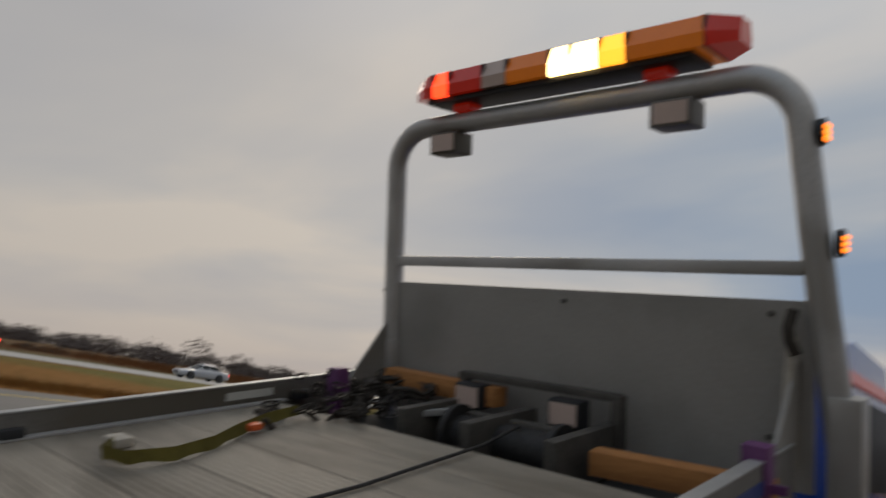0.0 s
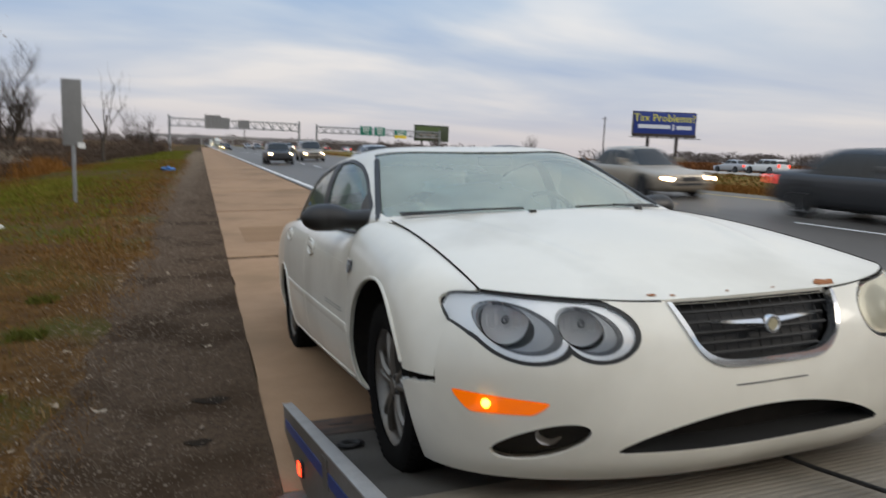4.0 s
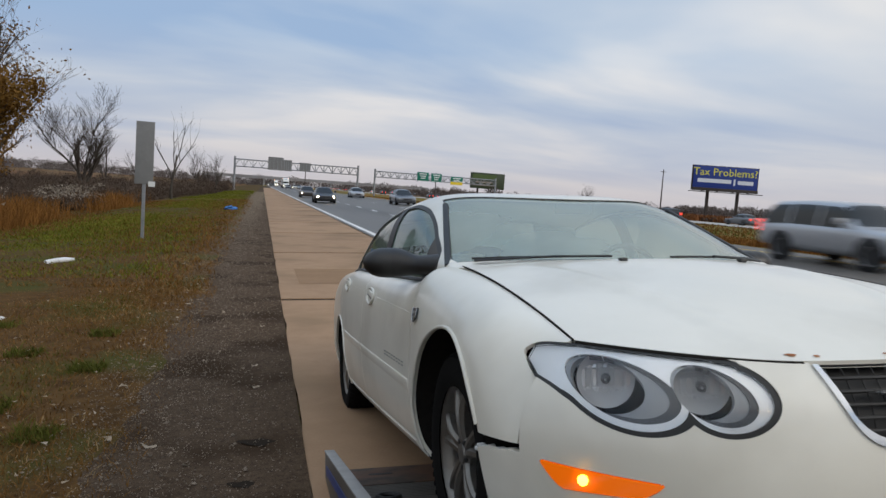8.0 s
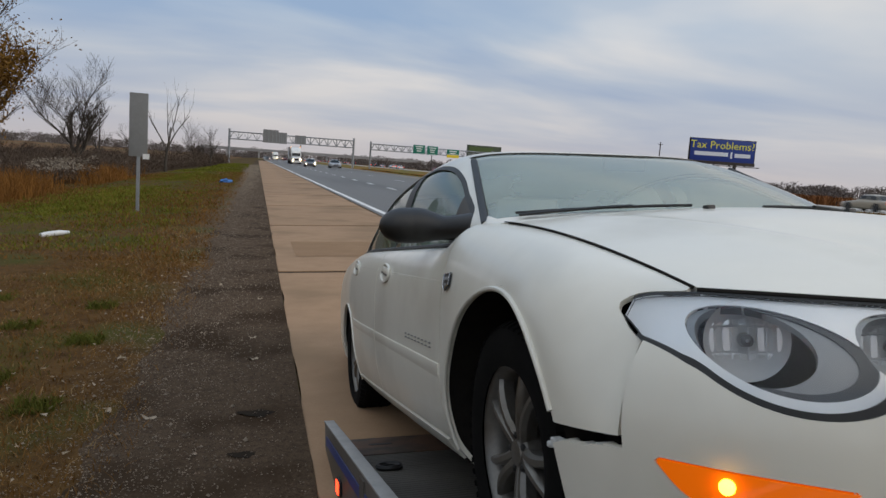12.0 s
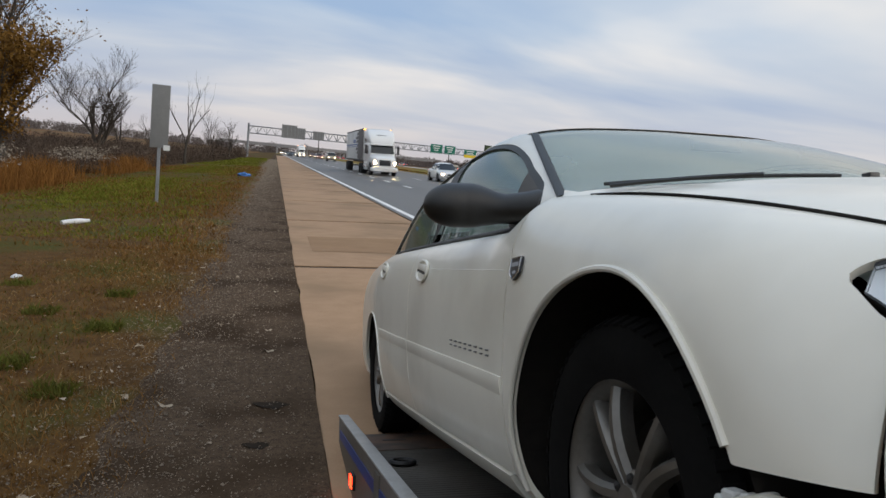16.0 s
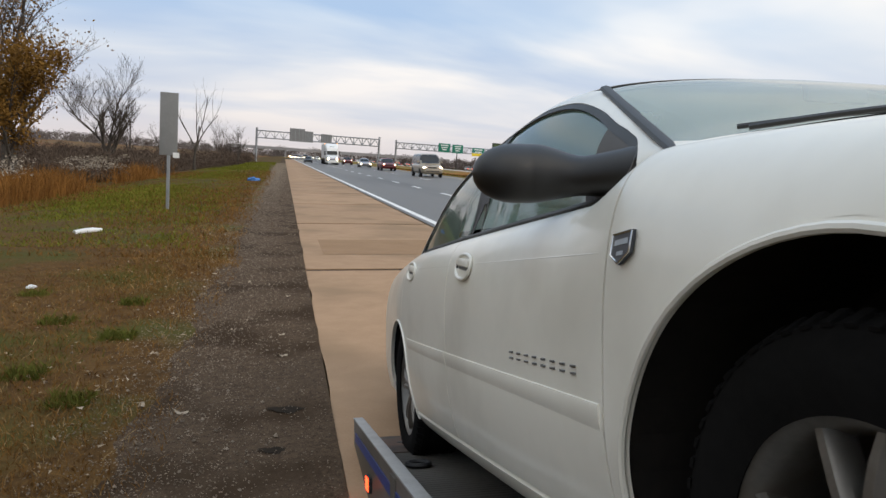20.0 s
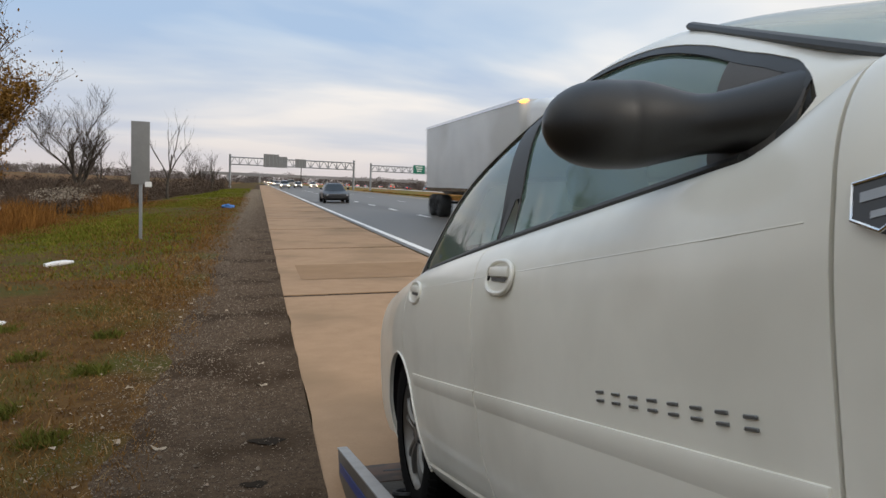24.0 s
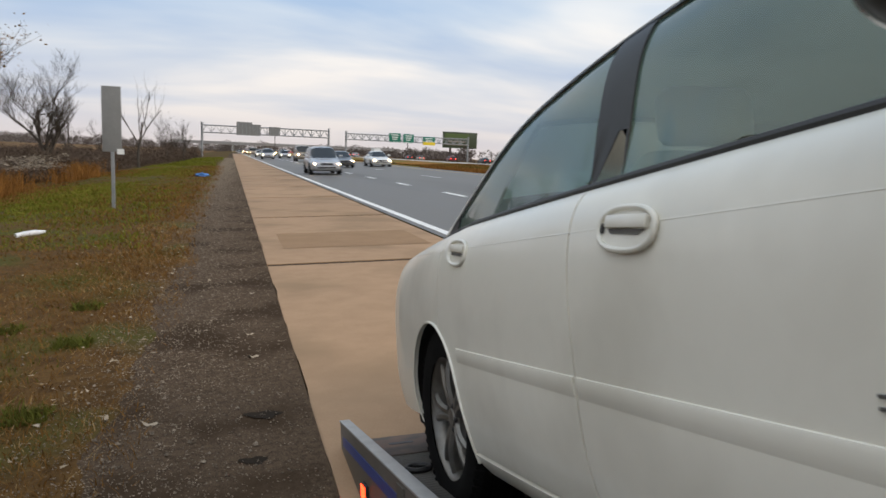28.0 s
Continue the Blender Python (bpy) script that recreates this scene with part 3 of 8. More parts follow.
    # beacon bar: a faceted housing in coloured lens sections
    bar = part("beacon_base", box(0.42, 1.98, HEAD_Y - 0.12, HEAD_Y + 0.12, 1.685, 1.715, 0.01), M["black"], t, "dark base of the beacon bar")
    secs = [(0.235, 0.36, "red_lens"), (0.36, 0.72, "amber_lens"), (0.72, 0.86, "lit_amber"), (0.86, 1.02, "lit_white"), (1.02, 1.14, "lit_white"), (1.14, 1.40, "amber_lens"), (1.40, 1.56, "clear_lens"), (1.56, 1.80, "red_lens"), (1.80, 1.92, "lit_red"), (1.92, 2.11, "red_lens")]
    def cross(x):
        e = min(1.0, 0.45 + min(abs(x - 0.235), abs(x - 2.11)) * 4.5)
        return [(HEAD_Y + a * e, 1.785 + b * (0.55 + 0.45 * e)) for a, b in ((0.15, -0.07), (0.155, -0.01), (0.115, 0.072), (-0.115, 0.072), (-0.155, -0.01), (-0.15, -0.07))]
    for a, b, m in secs:
        bm = bmesh.new()
        rings = []
        cuts = 5
        for i in range(cuts + 1):
            x = a + 0.003 + (b - a - 0.006) * i / cuts
            rings.append([bm.verts.new((x, p, q)) for p, q in cross(x)])
        for p, q in zip(rings, rings[1:]):
            for i in range(6):
                bm.faces.new((p[i], p[(i + 1) % 6], q[(i + 1) % 6], q[i]))
        bm.faces.new(rings[0][::-1]); bm.faces.new(rings[-1])
        bmesh.ops.recalc_face_normals(bm, faces=bm.faces)
        part("beacon_lens", bm, TM[m], bar, smooth=False)
        part("lens_seam", box(b - 0.004, b + 0.004, HEAD_Y - 0.15, HEAD_Y + 0.15, 1.712, 1.85, 0.01), M["black"], bar) if b < 2.0 else None
    for x in (0.62, 1.78):
        part("beacon_foot", box(x - 0.06, x + 0.06, HEAD_Y - 0.06, HEAD_Y + 0.06, 1.635, 1.69, 0.015), TM["red_lens"], bar)
    for x in (0.53, 1.88):
        wl = part("work_light", box(x - 0.10, x + 0.10, HEAD_Y - 0.06, HEAD_Y + 0.09, 1.40, 1.525, 0.012), TM["rail"], t, "square work light under the bar")
        part("work_lens", box(x - 0.08, x + 0.08, HEAD_Y + 0.088, HEAD_Y + 0.096, 1.415, 1.51), TM["clear_lens"], wl)
    # winch well
    part("well_floor", box(0.05, BED_W - 0.05, HEAD_Y + 0.02, -6.30, -0.20, -0.17), SM_UNDER, t)
    wn = part("winch_frame", box(0.72, 1.62, -6.72, -6.66, -0.15, 0.05, 0.01), TM["winch"], t, "greasy winch with its roller frame")
    for x in (0.74, 1.18, 1.58):
        part("winch_post", box(x - 0.03, x + 0.03, -6.90, -6.38, -0.15, 0.075, 0.01), TM["winch"], wn)
    part("winch_bar", box(0.70, 1.62, -6.92, -6.86, 0.17, 0.205, 0.006), TM["winch"], wn)
    for x in (0.71, 1.60):
        part("winch_upright", box(x - 0.025, x + 0.025, -6.92, -6.86, -0.15, 0.2, 0.006), TM["winch"], wn)
    bm = lathe([(0.02, -0.36), (0.14, -0.36), (0.14, -0.33), (0.09, -0.33), (0.09, 0.22), (0.14, 0.22), (0.14, 0.25), (0.02, 0.25)], 28, "X")
    bmesh.ops.translate(bm, vec=(1.18, -6.62, -0.05), verts=bm.verts)
    part("winch_drum", bm, TM["cable"], wn)
    for x in (0.93, 1.50):
        wl = part("work_light", box(x - 0.085, x + 0.085, -6.88, -6.78, 0.03, 0.16, 0.015), M["black"], wn, "small work light on the winch frame")
        part("work_lens", box(x - 0.07, x + 0.07, -6.782, -6.772, 0.045, 0.145), TM["clear_lens"], wl)
    for x in (0.03, 2.32):
        stake = part("stake", box(x - 0.045, x + 0.045, -6.66, -6.57, -0.1, 0.16, 0.008), TM["purple"], t, "purple painted stake")
        part("stake_arm", box(x - 0.10, x + 0.05, -6.62, -6.60, 0.0, 0.03), TM["purple"], stake)
    # cab and chassis, level with the road: their poses undo the bed's tilt
    level = BED.inverted()
    def lev(bm):
        bmesh.ops.transform(bm, matrix=level, verts=bm.verts)
        return bm
    ch = part("chassis", lev(box(1.15, 1.30, -8.2, -0.4, 0.50, 0.74, 0.01)), SM_UNDER, t)
    part("chassis_beam", lev(box(1.95, 2.10, -8.2, -0.4, 0.52, 0.76, 0.01)), SM_UNDER, ch)
    for y in (-2.1, -6.9):
        for x in ((0.56, 0.84, 2.28, 2.54) if y > -3 else (0.62, 2.5)):
            bm = lathe([(0.25, -0.12), (0.44, -0.12), (0.48, -0.08), (0.48, 0.08), (0.44, 0.12), (0.25, 0.12), (0.24, 0.05), (0.08, 0.04), (0.02, 0.05)], 36, "X")
            bmesh.ops.translate(bm, vec=(x, y, 0.52 + 0.035 * (x - 0.3)), verts=bm.verts)
            part("truck_wheel", lev(bm), SM_TYRE, t)
    prof = [(-3.75, 0.75), (-3.70, 1.45), (-3.78, 2.20), (-4.10, 2.30), (-5.0, 2.28), (-5.45, 1.60), (-6.6, 1.50), (-6.75, 0.75)]
    cab = part("cab", lev(closed(prof, 0.42, 2.72, 0)), TM["blue_cab"], t, "blue truck cab with a red roof light strip")
    for x in (0.41, 2.73):
        part("cab_window", lev(box(x - 0.006, x + 0.006, -5.05, -3.95, 1.55, 2.02, 0.004)), M["black"], cab)
        part("cab_stripe", lev(box(x - 0.008, x + 0.008, -5.1, -3.8, 2.08, 2.14)), TM["red_lens"], cab)
        part("cab_mirror", lev(box(x - 0.2 if x < 1 else x + 0.08, x - 0.08 if x < 1 else x + 0.2, -5.2, -5.1, 1.45, 1.85, 0.02)), M["black"], cab)
    part("windshield", lev(box(0.6, 2.55, -5.32, -5.24, 1.65, 2.15)), M["black"], cab)
    part("cab_rear_window", lev(box(1.0, 2.1, -3.76, -3.70, 1.60, 2.0)), M["black"], cab)
    return t


SM_UNDER = surface("dark_undercarriage", (0.012, 0.011, 0.010), (0.03, 0.027, 0.023), 5.0, 0.95, fine=30)
SM_TYRE = surface("truck_tyre", (0.014, 0.013, 0.012), (0.03, 0.028, 0.026), 6.0, 0.85)
truck = tow_truck()


def on_bed(x, y, z, rx=0, ry=0, rz=0):
    return BED @ pose(x, y, z, rx, ry, rz)


def bed_clutter():
    rng = random.Random(4)
    # timbers against the head sheet
    for x0, x1, y, z, a in ((-0.02, 0.66, -6.62, -0.02, 7), (1.35, 2.22, -6.90, 0.10, -4)):
        b = thing("timber", "weathered yellow-brown timber lying by the winch", "timber", on_bed((x0 + x1) / 2, y, z, 0, 0, a), group="timbers")
        part("beam", box(-(x1 - x0) / 2, (x1 - x0) / 2, -0.05, 0.05, -0.05, 0.05, 0.008), TM["wood"], b)
    # winch rope along the deck
    c = thing("winch_cable", "dark steel winch cable running down the deck", "cable", on_bed(0, 0, 0))
    pts = [(1.04, -6.60, 0.05), (1.01, -6.30, 0.022), (0.98, -5.6, 0.010), (1.01, -4.9, 0.010), (1.09, -4.0, 0.010), (1.20, -3.4, 0.011), (1.30, -2.8, 0.014), (1.36, -2.2, 0.03), (1.40, -1.75, 0.06)]
    part("wire_rope", tube(pts, 0.0075, 8), TM["cable"], c)
    part("hook", tube([(1.40, -1.75, 0.06), (1.40, -1.68, 0.09), (1.42, -1.62, 0.06), (1.43, -1.66, 0.03)], 0.018, 8), TM["chain"], c)
    # strap: a yellow web in a loop, its ratchet and orange handle
    s = thing("ratchet_strap", "dirty yellow ratchet strap lying loose on the deck", "strap", on_bed(0, 0, 0))
    path = [(1.98, -5.22, 0.03), (1.85, -5.12, 0.035), (1.72, -5.16, 0.035), (1.68, -5.32, 0.03), (1.75, -5.52, 0.025), (1.86, -5.70, 0.03), (1.93, -5.90, 0.04), (1.95, -6.10, 0.05)]
    bm = bmesh.new()
    sm = []
    for i in range(len(path) - 1):
        for k in range(6):
            sm.append(Vector(path[i]).lerp(Vector(path[i + 1]), k / 6))
    rows = [[bm.verts.new(p + Vector((0, 0, -0.024 + 0.004 * math.sin(i)))), bm.verts.new(p + Vector((0.006, 0.004, 0.026)))] for i, p in enumerate(sm)]
    for p, q in zip(rows, rows[1:]):
        bm.faces.new((p[0], p[1], q[1], q[0]))
    bmesh.ops.solidify(bm, geom=bm.faces[:], thickness=0.004)
    part("web", bm, TM["webbing"], s)
    part("handle", box(1.84, 1.93, -5.80, -5.74, 0.015, 0.045, 0.008), TM["orange"], s, "orange handle")
    part("ratchet", box(1.98, 2.10, -5.30, -5.22, 0.0, 0.04, 0.012), TM["rope"], s)
    # chains: a heap of links by the far post and a run towards the strap
    ch = thing("chain_heap", "heap of dark rusty chains, straps and hooks", "chain", on_bed(0, 0, 0))
    def link(p, rot, size):
        m = Matrix.Translation(p) @ rot.to_matrix().to_4x4()
        bm = tube([(size * 0.5 * math.cos(a), size * math.sin(a) * 1.2, 0) for a in [2 * math.pi * k / 8 for k in range(9)]], size * 0.2, 5, caps=False)
        bmesh.ops.transform(bm, matrix=m, verts=bm.verts)
        return bm
    for k in range(150):
        if k < 70:
            t = k / 70
            p = Vector((1.90 + 0.16 * math.sin(t * 9) + rng.uniform(-0.04, 0.04), -5.85 - 0.75 * t, 0.02 + rng.uniform(0, 0.05)))
        else:
            p = Vector((rng.gauss(2.0, 0.16), rng.gauss(-6.52, 0.14), abs(rng.gauss(0.02, 0.06))))
            p.x = min(2.36, p.x)
        part("link", link(p, Euler((rng.uniform(0, 3), rng.uniform(0, 3), rng.uniform(0, 3))), rng.uniform(0.022, 0.034)), TM["chain"], ch)
    for k in range(7):
        a = rng.uniform(0, 6)
        q = [(1.95 + 0.2 * math.cos(a + i * 0.5) * (1 + 0.2 * math.sin(i)), -6.75 + 0.14 * math.sin(a + i * 0.45), 0.04 + 0.07 * abs(math.sin(i * 0.7 + k))) for i in range(10)]
        part("loose_line", tube(q, 0.010, 6), TM["chain"], ch)
    b = thing("metal_bar", "short pale metal bar beside the winch", "bar", on_bed(1.55, -6.55, 0.03, 0, 0, 62))
    part("rod", box(-0.14, 0.14, -0.018, 0.018, -0.01, 0.02, 0.004), TM["rail_worn"], b)
    r = thing("hanging_rope", "grey rope and dark hook hanging on the head frame", "rope", on_bed(0, 0, 0))
    part("strand", tube([(0.02, HEAD_Y + 0.08, 0.52), (0.03, HEAD_Y + 0.10, 0.3), (0.03, HEAD_Y + 0.12, 0.1), (0.04, HEAD_Y + 0.14, -0.1)], 0.018, 8), TM["rope"], r)
    part("hook", tube([(0.02, HEAD_Y + 0.07, 0.62), (0.03, HEAD_Y + 0.10, 0.55), (0.02, HEAD_Y + 0.11, 0.5), (0.0, HEAD_Y + 0.10, 0.45)], 0.022, 8), TM["chain"], r)
    w = thing("second_strap", "second yellow strap curled on the deck", "strap", on_bed(0, 0, 0))
    bm = bmesh.new()
    rows = []
    for i in range(30):
        a = math.pi * (0.05 + 0.9 * i / 29)
        p = Vector((0.70 + 0.02 * i / 29, -4.95 + 0.34 * math.cos(a), 0.0))
        h = 0.045 + 0.03 * math.sin(a)
        p.x += 0.16 * math.sin(a)
        rows.append([bm.verts.new(p + Vector((0, 0, h - 0.04))), bm.verts.new(p + Vector((0.004, 0, h)))])
    for p, q in zip(rows, rows[1:]):
        bm.faces.new((p[0], p[1], q[1], q[0]))
    bmesh.ops.solidify(bm, geom=bm.faces[:], thickness=0.004)
    part("web", bm, TM["webbing"], w)


bed_clutter()

# the white sedan; its space: x to its left hand, y to its tail from the front axle, z up from the ground
def curve(pairs):
    """A smooth curve through (place, value) pairs."""
    xs = np.array([p[0] for p in pairs], float)
    ys = np.array([p[1] for p in pairs], float)
    d = np.gradient(ys, xs)
    def f(x):
        x = np.clip(np.asarray(x, float), xs[0], xs[-1])
        i = np.clip(np.searchsorted(xs, x) - 1, 0, len(xs) - 2)
        h = xs[i + 1] - xs[i]
        t = (x - xs[i]) / h
        return (2 * t**3 - 3 * t**2 + 1) * ys[i] + (t**3 - 2 * t**2 + t) * h * d[i] + (3 * t**2 - 2 * t**3) * ys[i + 1] + (t**3 - t**2) * h * d[i + 1]
    return f


def patch(surf, u0, u1, nu, v0, v1, nv, keep=None, fold=0.012, flip=False, offset=0.0):
    """A panel of the surface surf(u, v), cut along keep(x, y, z) = 0, with its rims folded inwards."""
    U, V = np.meshgrid(np.linspace(u0, u1, nu), np.linspace(v0, v1, nv), indexing="ij")
    def normal(u, v):
        h = 1e-4
        a = surf(u + h, v) - surf(u - h, v)
        b = surf(u, v + h) - surf(u, v - h)
        n = np.cross(a, b)
        n = n / (np.linalg.norm(n, axis=-1, keepdims=True) + 1e-12)
        return -n if flip else n
    P = surf(U, V)
    inside = np.ones(U.shape, bool)
    if keep is not None:
        F = keep(P[..., 0], P[..., 1], P[..., 2])
        near = np.zeros(U.shape, bool)
        ok = F >= 0
        cells = ok[:-1, :-1] | ok[1:, :-1] | ok[:-1, 1:] | ok[1:, 1:]
        used = np.zeros(U.shape, bool)
        for a in (slice(None, -1), slice(1, None)):
            for b in (slice(None, -1), slice(1, None)):
                used[a, b] |= cells
        near = used & ~ok
        du, dv = (u1 - u0) / (nu - 1), (v1 - v0) / (nv - 1)
        u, v = U[near], V[near]
        for _ in range(6):
            def k(a, b):
                q = surf(a, b)
                return keep(q[..., 0], q[..., 1], q[..., 2])
            f = k(u, v)
            gu, gv = (k(u + du * 0.05, v) - f) / 0.05, (k(u, v + dv * 0.05) - f) / 0.05
            g2 = gu**2 + gv**2 + 1e-12
            su, sv = np.clip(-f * gu / g2, -0.7, 0.7), np.clip(-f * gv / g2, -0.7, 0.7)
            u, v = u + su * du, v + sv * dv
        U, V = U.copy(), V.copy()
        U[near], V[near] = np.clip(u, min(u0, u1), max(u0, u1)), np.clip(v, min(v0, v1), max(v0, v1))
        P = surf(U, V)
    else:
        cells = np.ones((nu - 1, nv - 1), bool)
        used = inside
    Nn = normal(U, V)
    P = P + Nn * offset
    idx = -np.ones(U.shape, int)
    idx[used] = np.arange(used.sum())
    co, nn = P[used], Nn[used]
    i, j = np.nonzero(cells)
    q = np.stack([idx[i, j], idx[i + 1, j], idx[i + 1, j + 1], idx[i, j + 1]], -1)
    if flip:
        q = q[:, ::-1]
    faces = q.tolist()
    verts = co.tolist()
    if fold:
        count = {}
        for f in faces:
            for a, b in zip(f, f[1:] + f[:1]):
                count[(a, b)] = 1
        rim = [e for e in count if (e[1], e[0]) not in count]
        back = {}
        for a, b in rim:
            for k in (a, b):
                if k not in back:
                    back[k] = len(verts)
                    verts.append((co[k] - nn[k] * fold).tolist())
            faces.append([b, a, back[a], back[b]])
    bm = bmesh.new()
    bv = [bm.verts.new(p) for p in verts]
    for f in faces:
        try:
            bm.faces.new([bv[k] for k in dict.fromkeys(f)])
        except ValueError:
            pass
    bmesh.ops.remove_doubles(bm, verts=bm.verts, dist=0.0004)
    return bm


# profiles of the body
half = curve([(-0.7, 0.775), (-0.66, 0.806), (-0.57, 0.888), (-0.48, 0.927), (-0.38, 0.95), (-0.25, 0.955), (0.1, 0.953), (0.5, 0.951), (1.3, 0.958), (2.4, 0.953), (3.2, 0.925), (3.7, 0.88), (4.0, 0.78)])
seam_x = curve([(-0.7, 0.747), (-0.3, 0.748), (0.25, 0.756), (0.43, 0.782), (0.6, 0.81), (1.0, 0.826), (2.4, 0.822), (3.1, 0.78), (4.0, 0.66)])
reach = curve([(0.17, 0.57), (0.22, 0.63), (0.30, 0.675), (0.42, 0.70), (0.55, 0.698), (0.62, 0.684), (0.70, 0.64), (0.76, 0.59), (0.82, 0.53)])
NOSE_Y, NOSE_N, LEFT_N = -0.30, 2.1, 3.7


FLANK_N = 2.65


def side_in(z):
    """How far the flank tucks in below its widest line."""
    return 0.078 * np.clip((0.5 - z) / 0.32, 0, 1.5) ** 2


def nose_half(z):
    return 0.960 - side_in(z) - 0.060 * np.clip((z - 0.5) / 0.18, 0, 2) ** 2


def nose(phi, z):
    s, c = np.sin(phi), np.cos(phi)
    w = nose_half(z)
    n = np.where(s > 0, LEFT_N, NOSE_N)
    x = w * np.sign(s) * np.abs(s) ** (2 / n)
    y = NOSE_Y - reach(z) * np.abs(c) ** (2 / n)
    return np.stack([x, y, z + 0 * x], -1)


def hood_front_z(x):
    a = np.abs(x) / 0.745
    return 0.712 + 0.04 * np.clip((a - 0.4) / 0.6, 0, 1) ** 1.5


def nose_y(x, z):
    w = nose_half(z)
    n = np.where(np.asarray(x) > 0, LEFT_N, NOSE_N)
    s = np.clip(np.abs(x) / w, 0, 1) ** (n / 2)
    c = np.sqrt(np.clip(1 - s * s, 0, 1))
    return NOSE_Y - reach(z) * c ** (2 / n)


def hood(x, s):
    zf = hood_front_z(x)
    yf = nose_y(x, zf) + 0.005
    yc = 0.115 + 0.32 * (x / 0.76) ** 2
    zc = 0.996 - 0.02 * (x / 0.76) ** 2
    g = s * (1 + 0.42 * (1 - s))
    crease = 0.010 * np.exp(-((np.abs(x) - (0.30 + 0.28 * s)) / 0.05) ** 2) * np.sin(np.pi * np.clip(s, 0, 1))
    return np.stack([x + 0 * s, yf + (yc - yf) * s, zf + (zc - zf) * g + crease], -1)


def fender_top(y):
    """Height of the seam along the hood, then of the belt line."""
    s = np.clip((y + 0.590) / (0.425 + 0.590), 0, 1)
    zf, zc = 0.750, 0.972
    along = zf + (zc - zf) * s * (1 + 0.42 * (1 - s))
    belt = 0.909 + 0.050 * (np.minimum(y, 2.6) - 0.65)
    k = np.clip((y - 0.42) / 0.28, 0, 1)
    k = k * k * (3 - 2 * k)
    return along * (1 - k) + belt * k


def flank(y, v):
    """The side of the body (x > 0): v 0 at the seam, 0.5 at its widest, 1 at the sill."""
    y = np.asarray(y, float)
    v = np.asarray(v, float)
    zm = 0.60 - 0.13 * np.clip((-0.22 - y) / 0.3, 0, 1)
    n = FLANK_N + 0 * y
    w, xs, zs = half(y), seam_x(y), fender_top(y)
    lean = np.clip((-0.25 - y) / 0.35, 0, 1)
    n = n - 1.2 * lean * lean * (3 - 2 * lean)
    ph = np.clip(v * 2, 0, 1) * np.pi / 2
    zu = zm + (zs - zm) * np.clip(np.cos(ph), 0, 1) ** (2 / n)
    xu = xs + (w - xs) * np.clip(np.sin(ph), 0, 1) ** (2 / n)
    low = np.clip(v * 2 - 1, 0, 1)
    zl = zm - low * (zm - 0.20)
    xl = w - side_in(zl) - 0.03 * np.clip((0.30 - zl) / 0.1, 0, 1) ** 2
    up = v <= 0.5
    return np.stack([np.where(up, xu, xl), y + 0 * v, np.where(up, zu, zl)], -1)


roof_z = curve([(0.06, 0.946), (0.20, 1.016), (0.45, 1.128), (0.70, 1.230), (0.95, 1.323), (1.25, 1.393), (1.7, 1.422), (2.1, 1.416), (2.5, 1.375), (2.9, 1.225), (3.25, 1.075), (3.45, 1.0)])


def dome(y0, a):
    """The greenhouse: a from 0 (x > 0 belt) over the roof to pi."""
    front = np.clip((1.5 - y0) / 1.2, 0, 1)
    back = np.clip((y0 - 2.2) / 1.2, 0, 1)
    foot = y0 + 0.30 * front - 0.16 * back
    zb = fender_top(np.maximum(foot, 0.25)) - 0.006
    H = np.maximum(roof_z(y0) - zb, 0.012)
    m = 6.0
    u = np.abs(np.sin(a)) ** (2 / m)
    z = zb + H * u
    xb = seam_x(foot) + 0.004
    x = (xb - 0.27 * (z - zb)) * np.sign(np.cos(a)) * np.abs(np.cos(a)) ** (2 / m)
    y = y0 + 0.30 * (x / 0.76) ** 2 * front - 0.16 * (x / 0.76) ** 2 * back
    return np.stack([x, y, z], -1)


def mirror_x(surf):
    def f(u, v):
        p = surf(u, v)
        return p * np.array([-1.0, 1.0, 1.0])
    return f


dlo_top = curve([(0.596, 0.950), (0.610, 0.985), (0.645, 1.030), (0.71, 1.075), (0.79, 1.118), (0.90, 1.180), (1.08, 1.262), (1.35, 1.328), (1.7, 1.354), (2.05, 1.342), (2.4, 1.29), (2.7, 1.175), (2.95, 1.075), (3.12, 0.995)])


def belt_z(y):
    return 0.918 + 0.050 * (np.minimum(y, 2.6) - 0.65)


def dlo(x, y, z):
    """Positive inside the side windows' outline."""
    low = belt_z(y) + 0.05 * np.clip((0.72 - y) / 0.11, 0, 1.2) ** 2
    return np.minimum(np.minimum(z - low, dlo_top(y) - z), (np.abs(x) - 0.42))


def ws(x, y, z):
    """Positive inside the windscreen's outline."""
    edge = 0.770 - 0.46 * (z - 0.995) - np.abs(x)
    top = 1.00 + 0.22 * (x / 0.63) ** 2 - y
    base = y - (0.150 + 0.315 * (x / 0.76) ** 2)
    return np.minimum(np.minimum(edge, top), base)


def rear_glass(x, y, z):
    return np.minimum(np.minimum(0.60 - 0.1 * (1.36 - z) - np.abs(x), y - 2.52), 3.22 - y - 0.1 * x * x)


ARCH_R, HUB_Z = 0.405, 0.333
WHEELBASE = 2.87


def arch(y, z):
    """Positive outside both wheel arches."""
    a = np.hypot((y + 0.015) / np.where(y > -0.015, 1.12, 1.0), z - HUB_Z - 0.02) - ARCH_R
    b = np.hypot(y - WHEELBASE, z - HUB_Z + 0.01) - (ARCH_R - 0.042)
    return np.minimum(a, b)


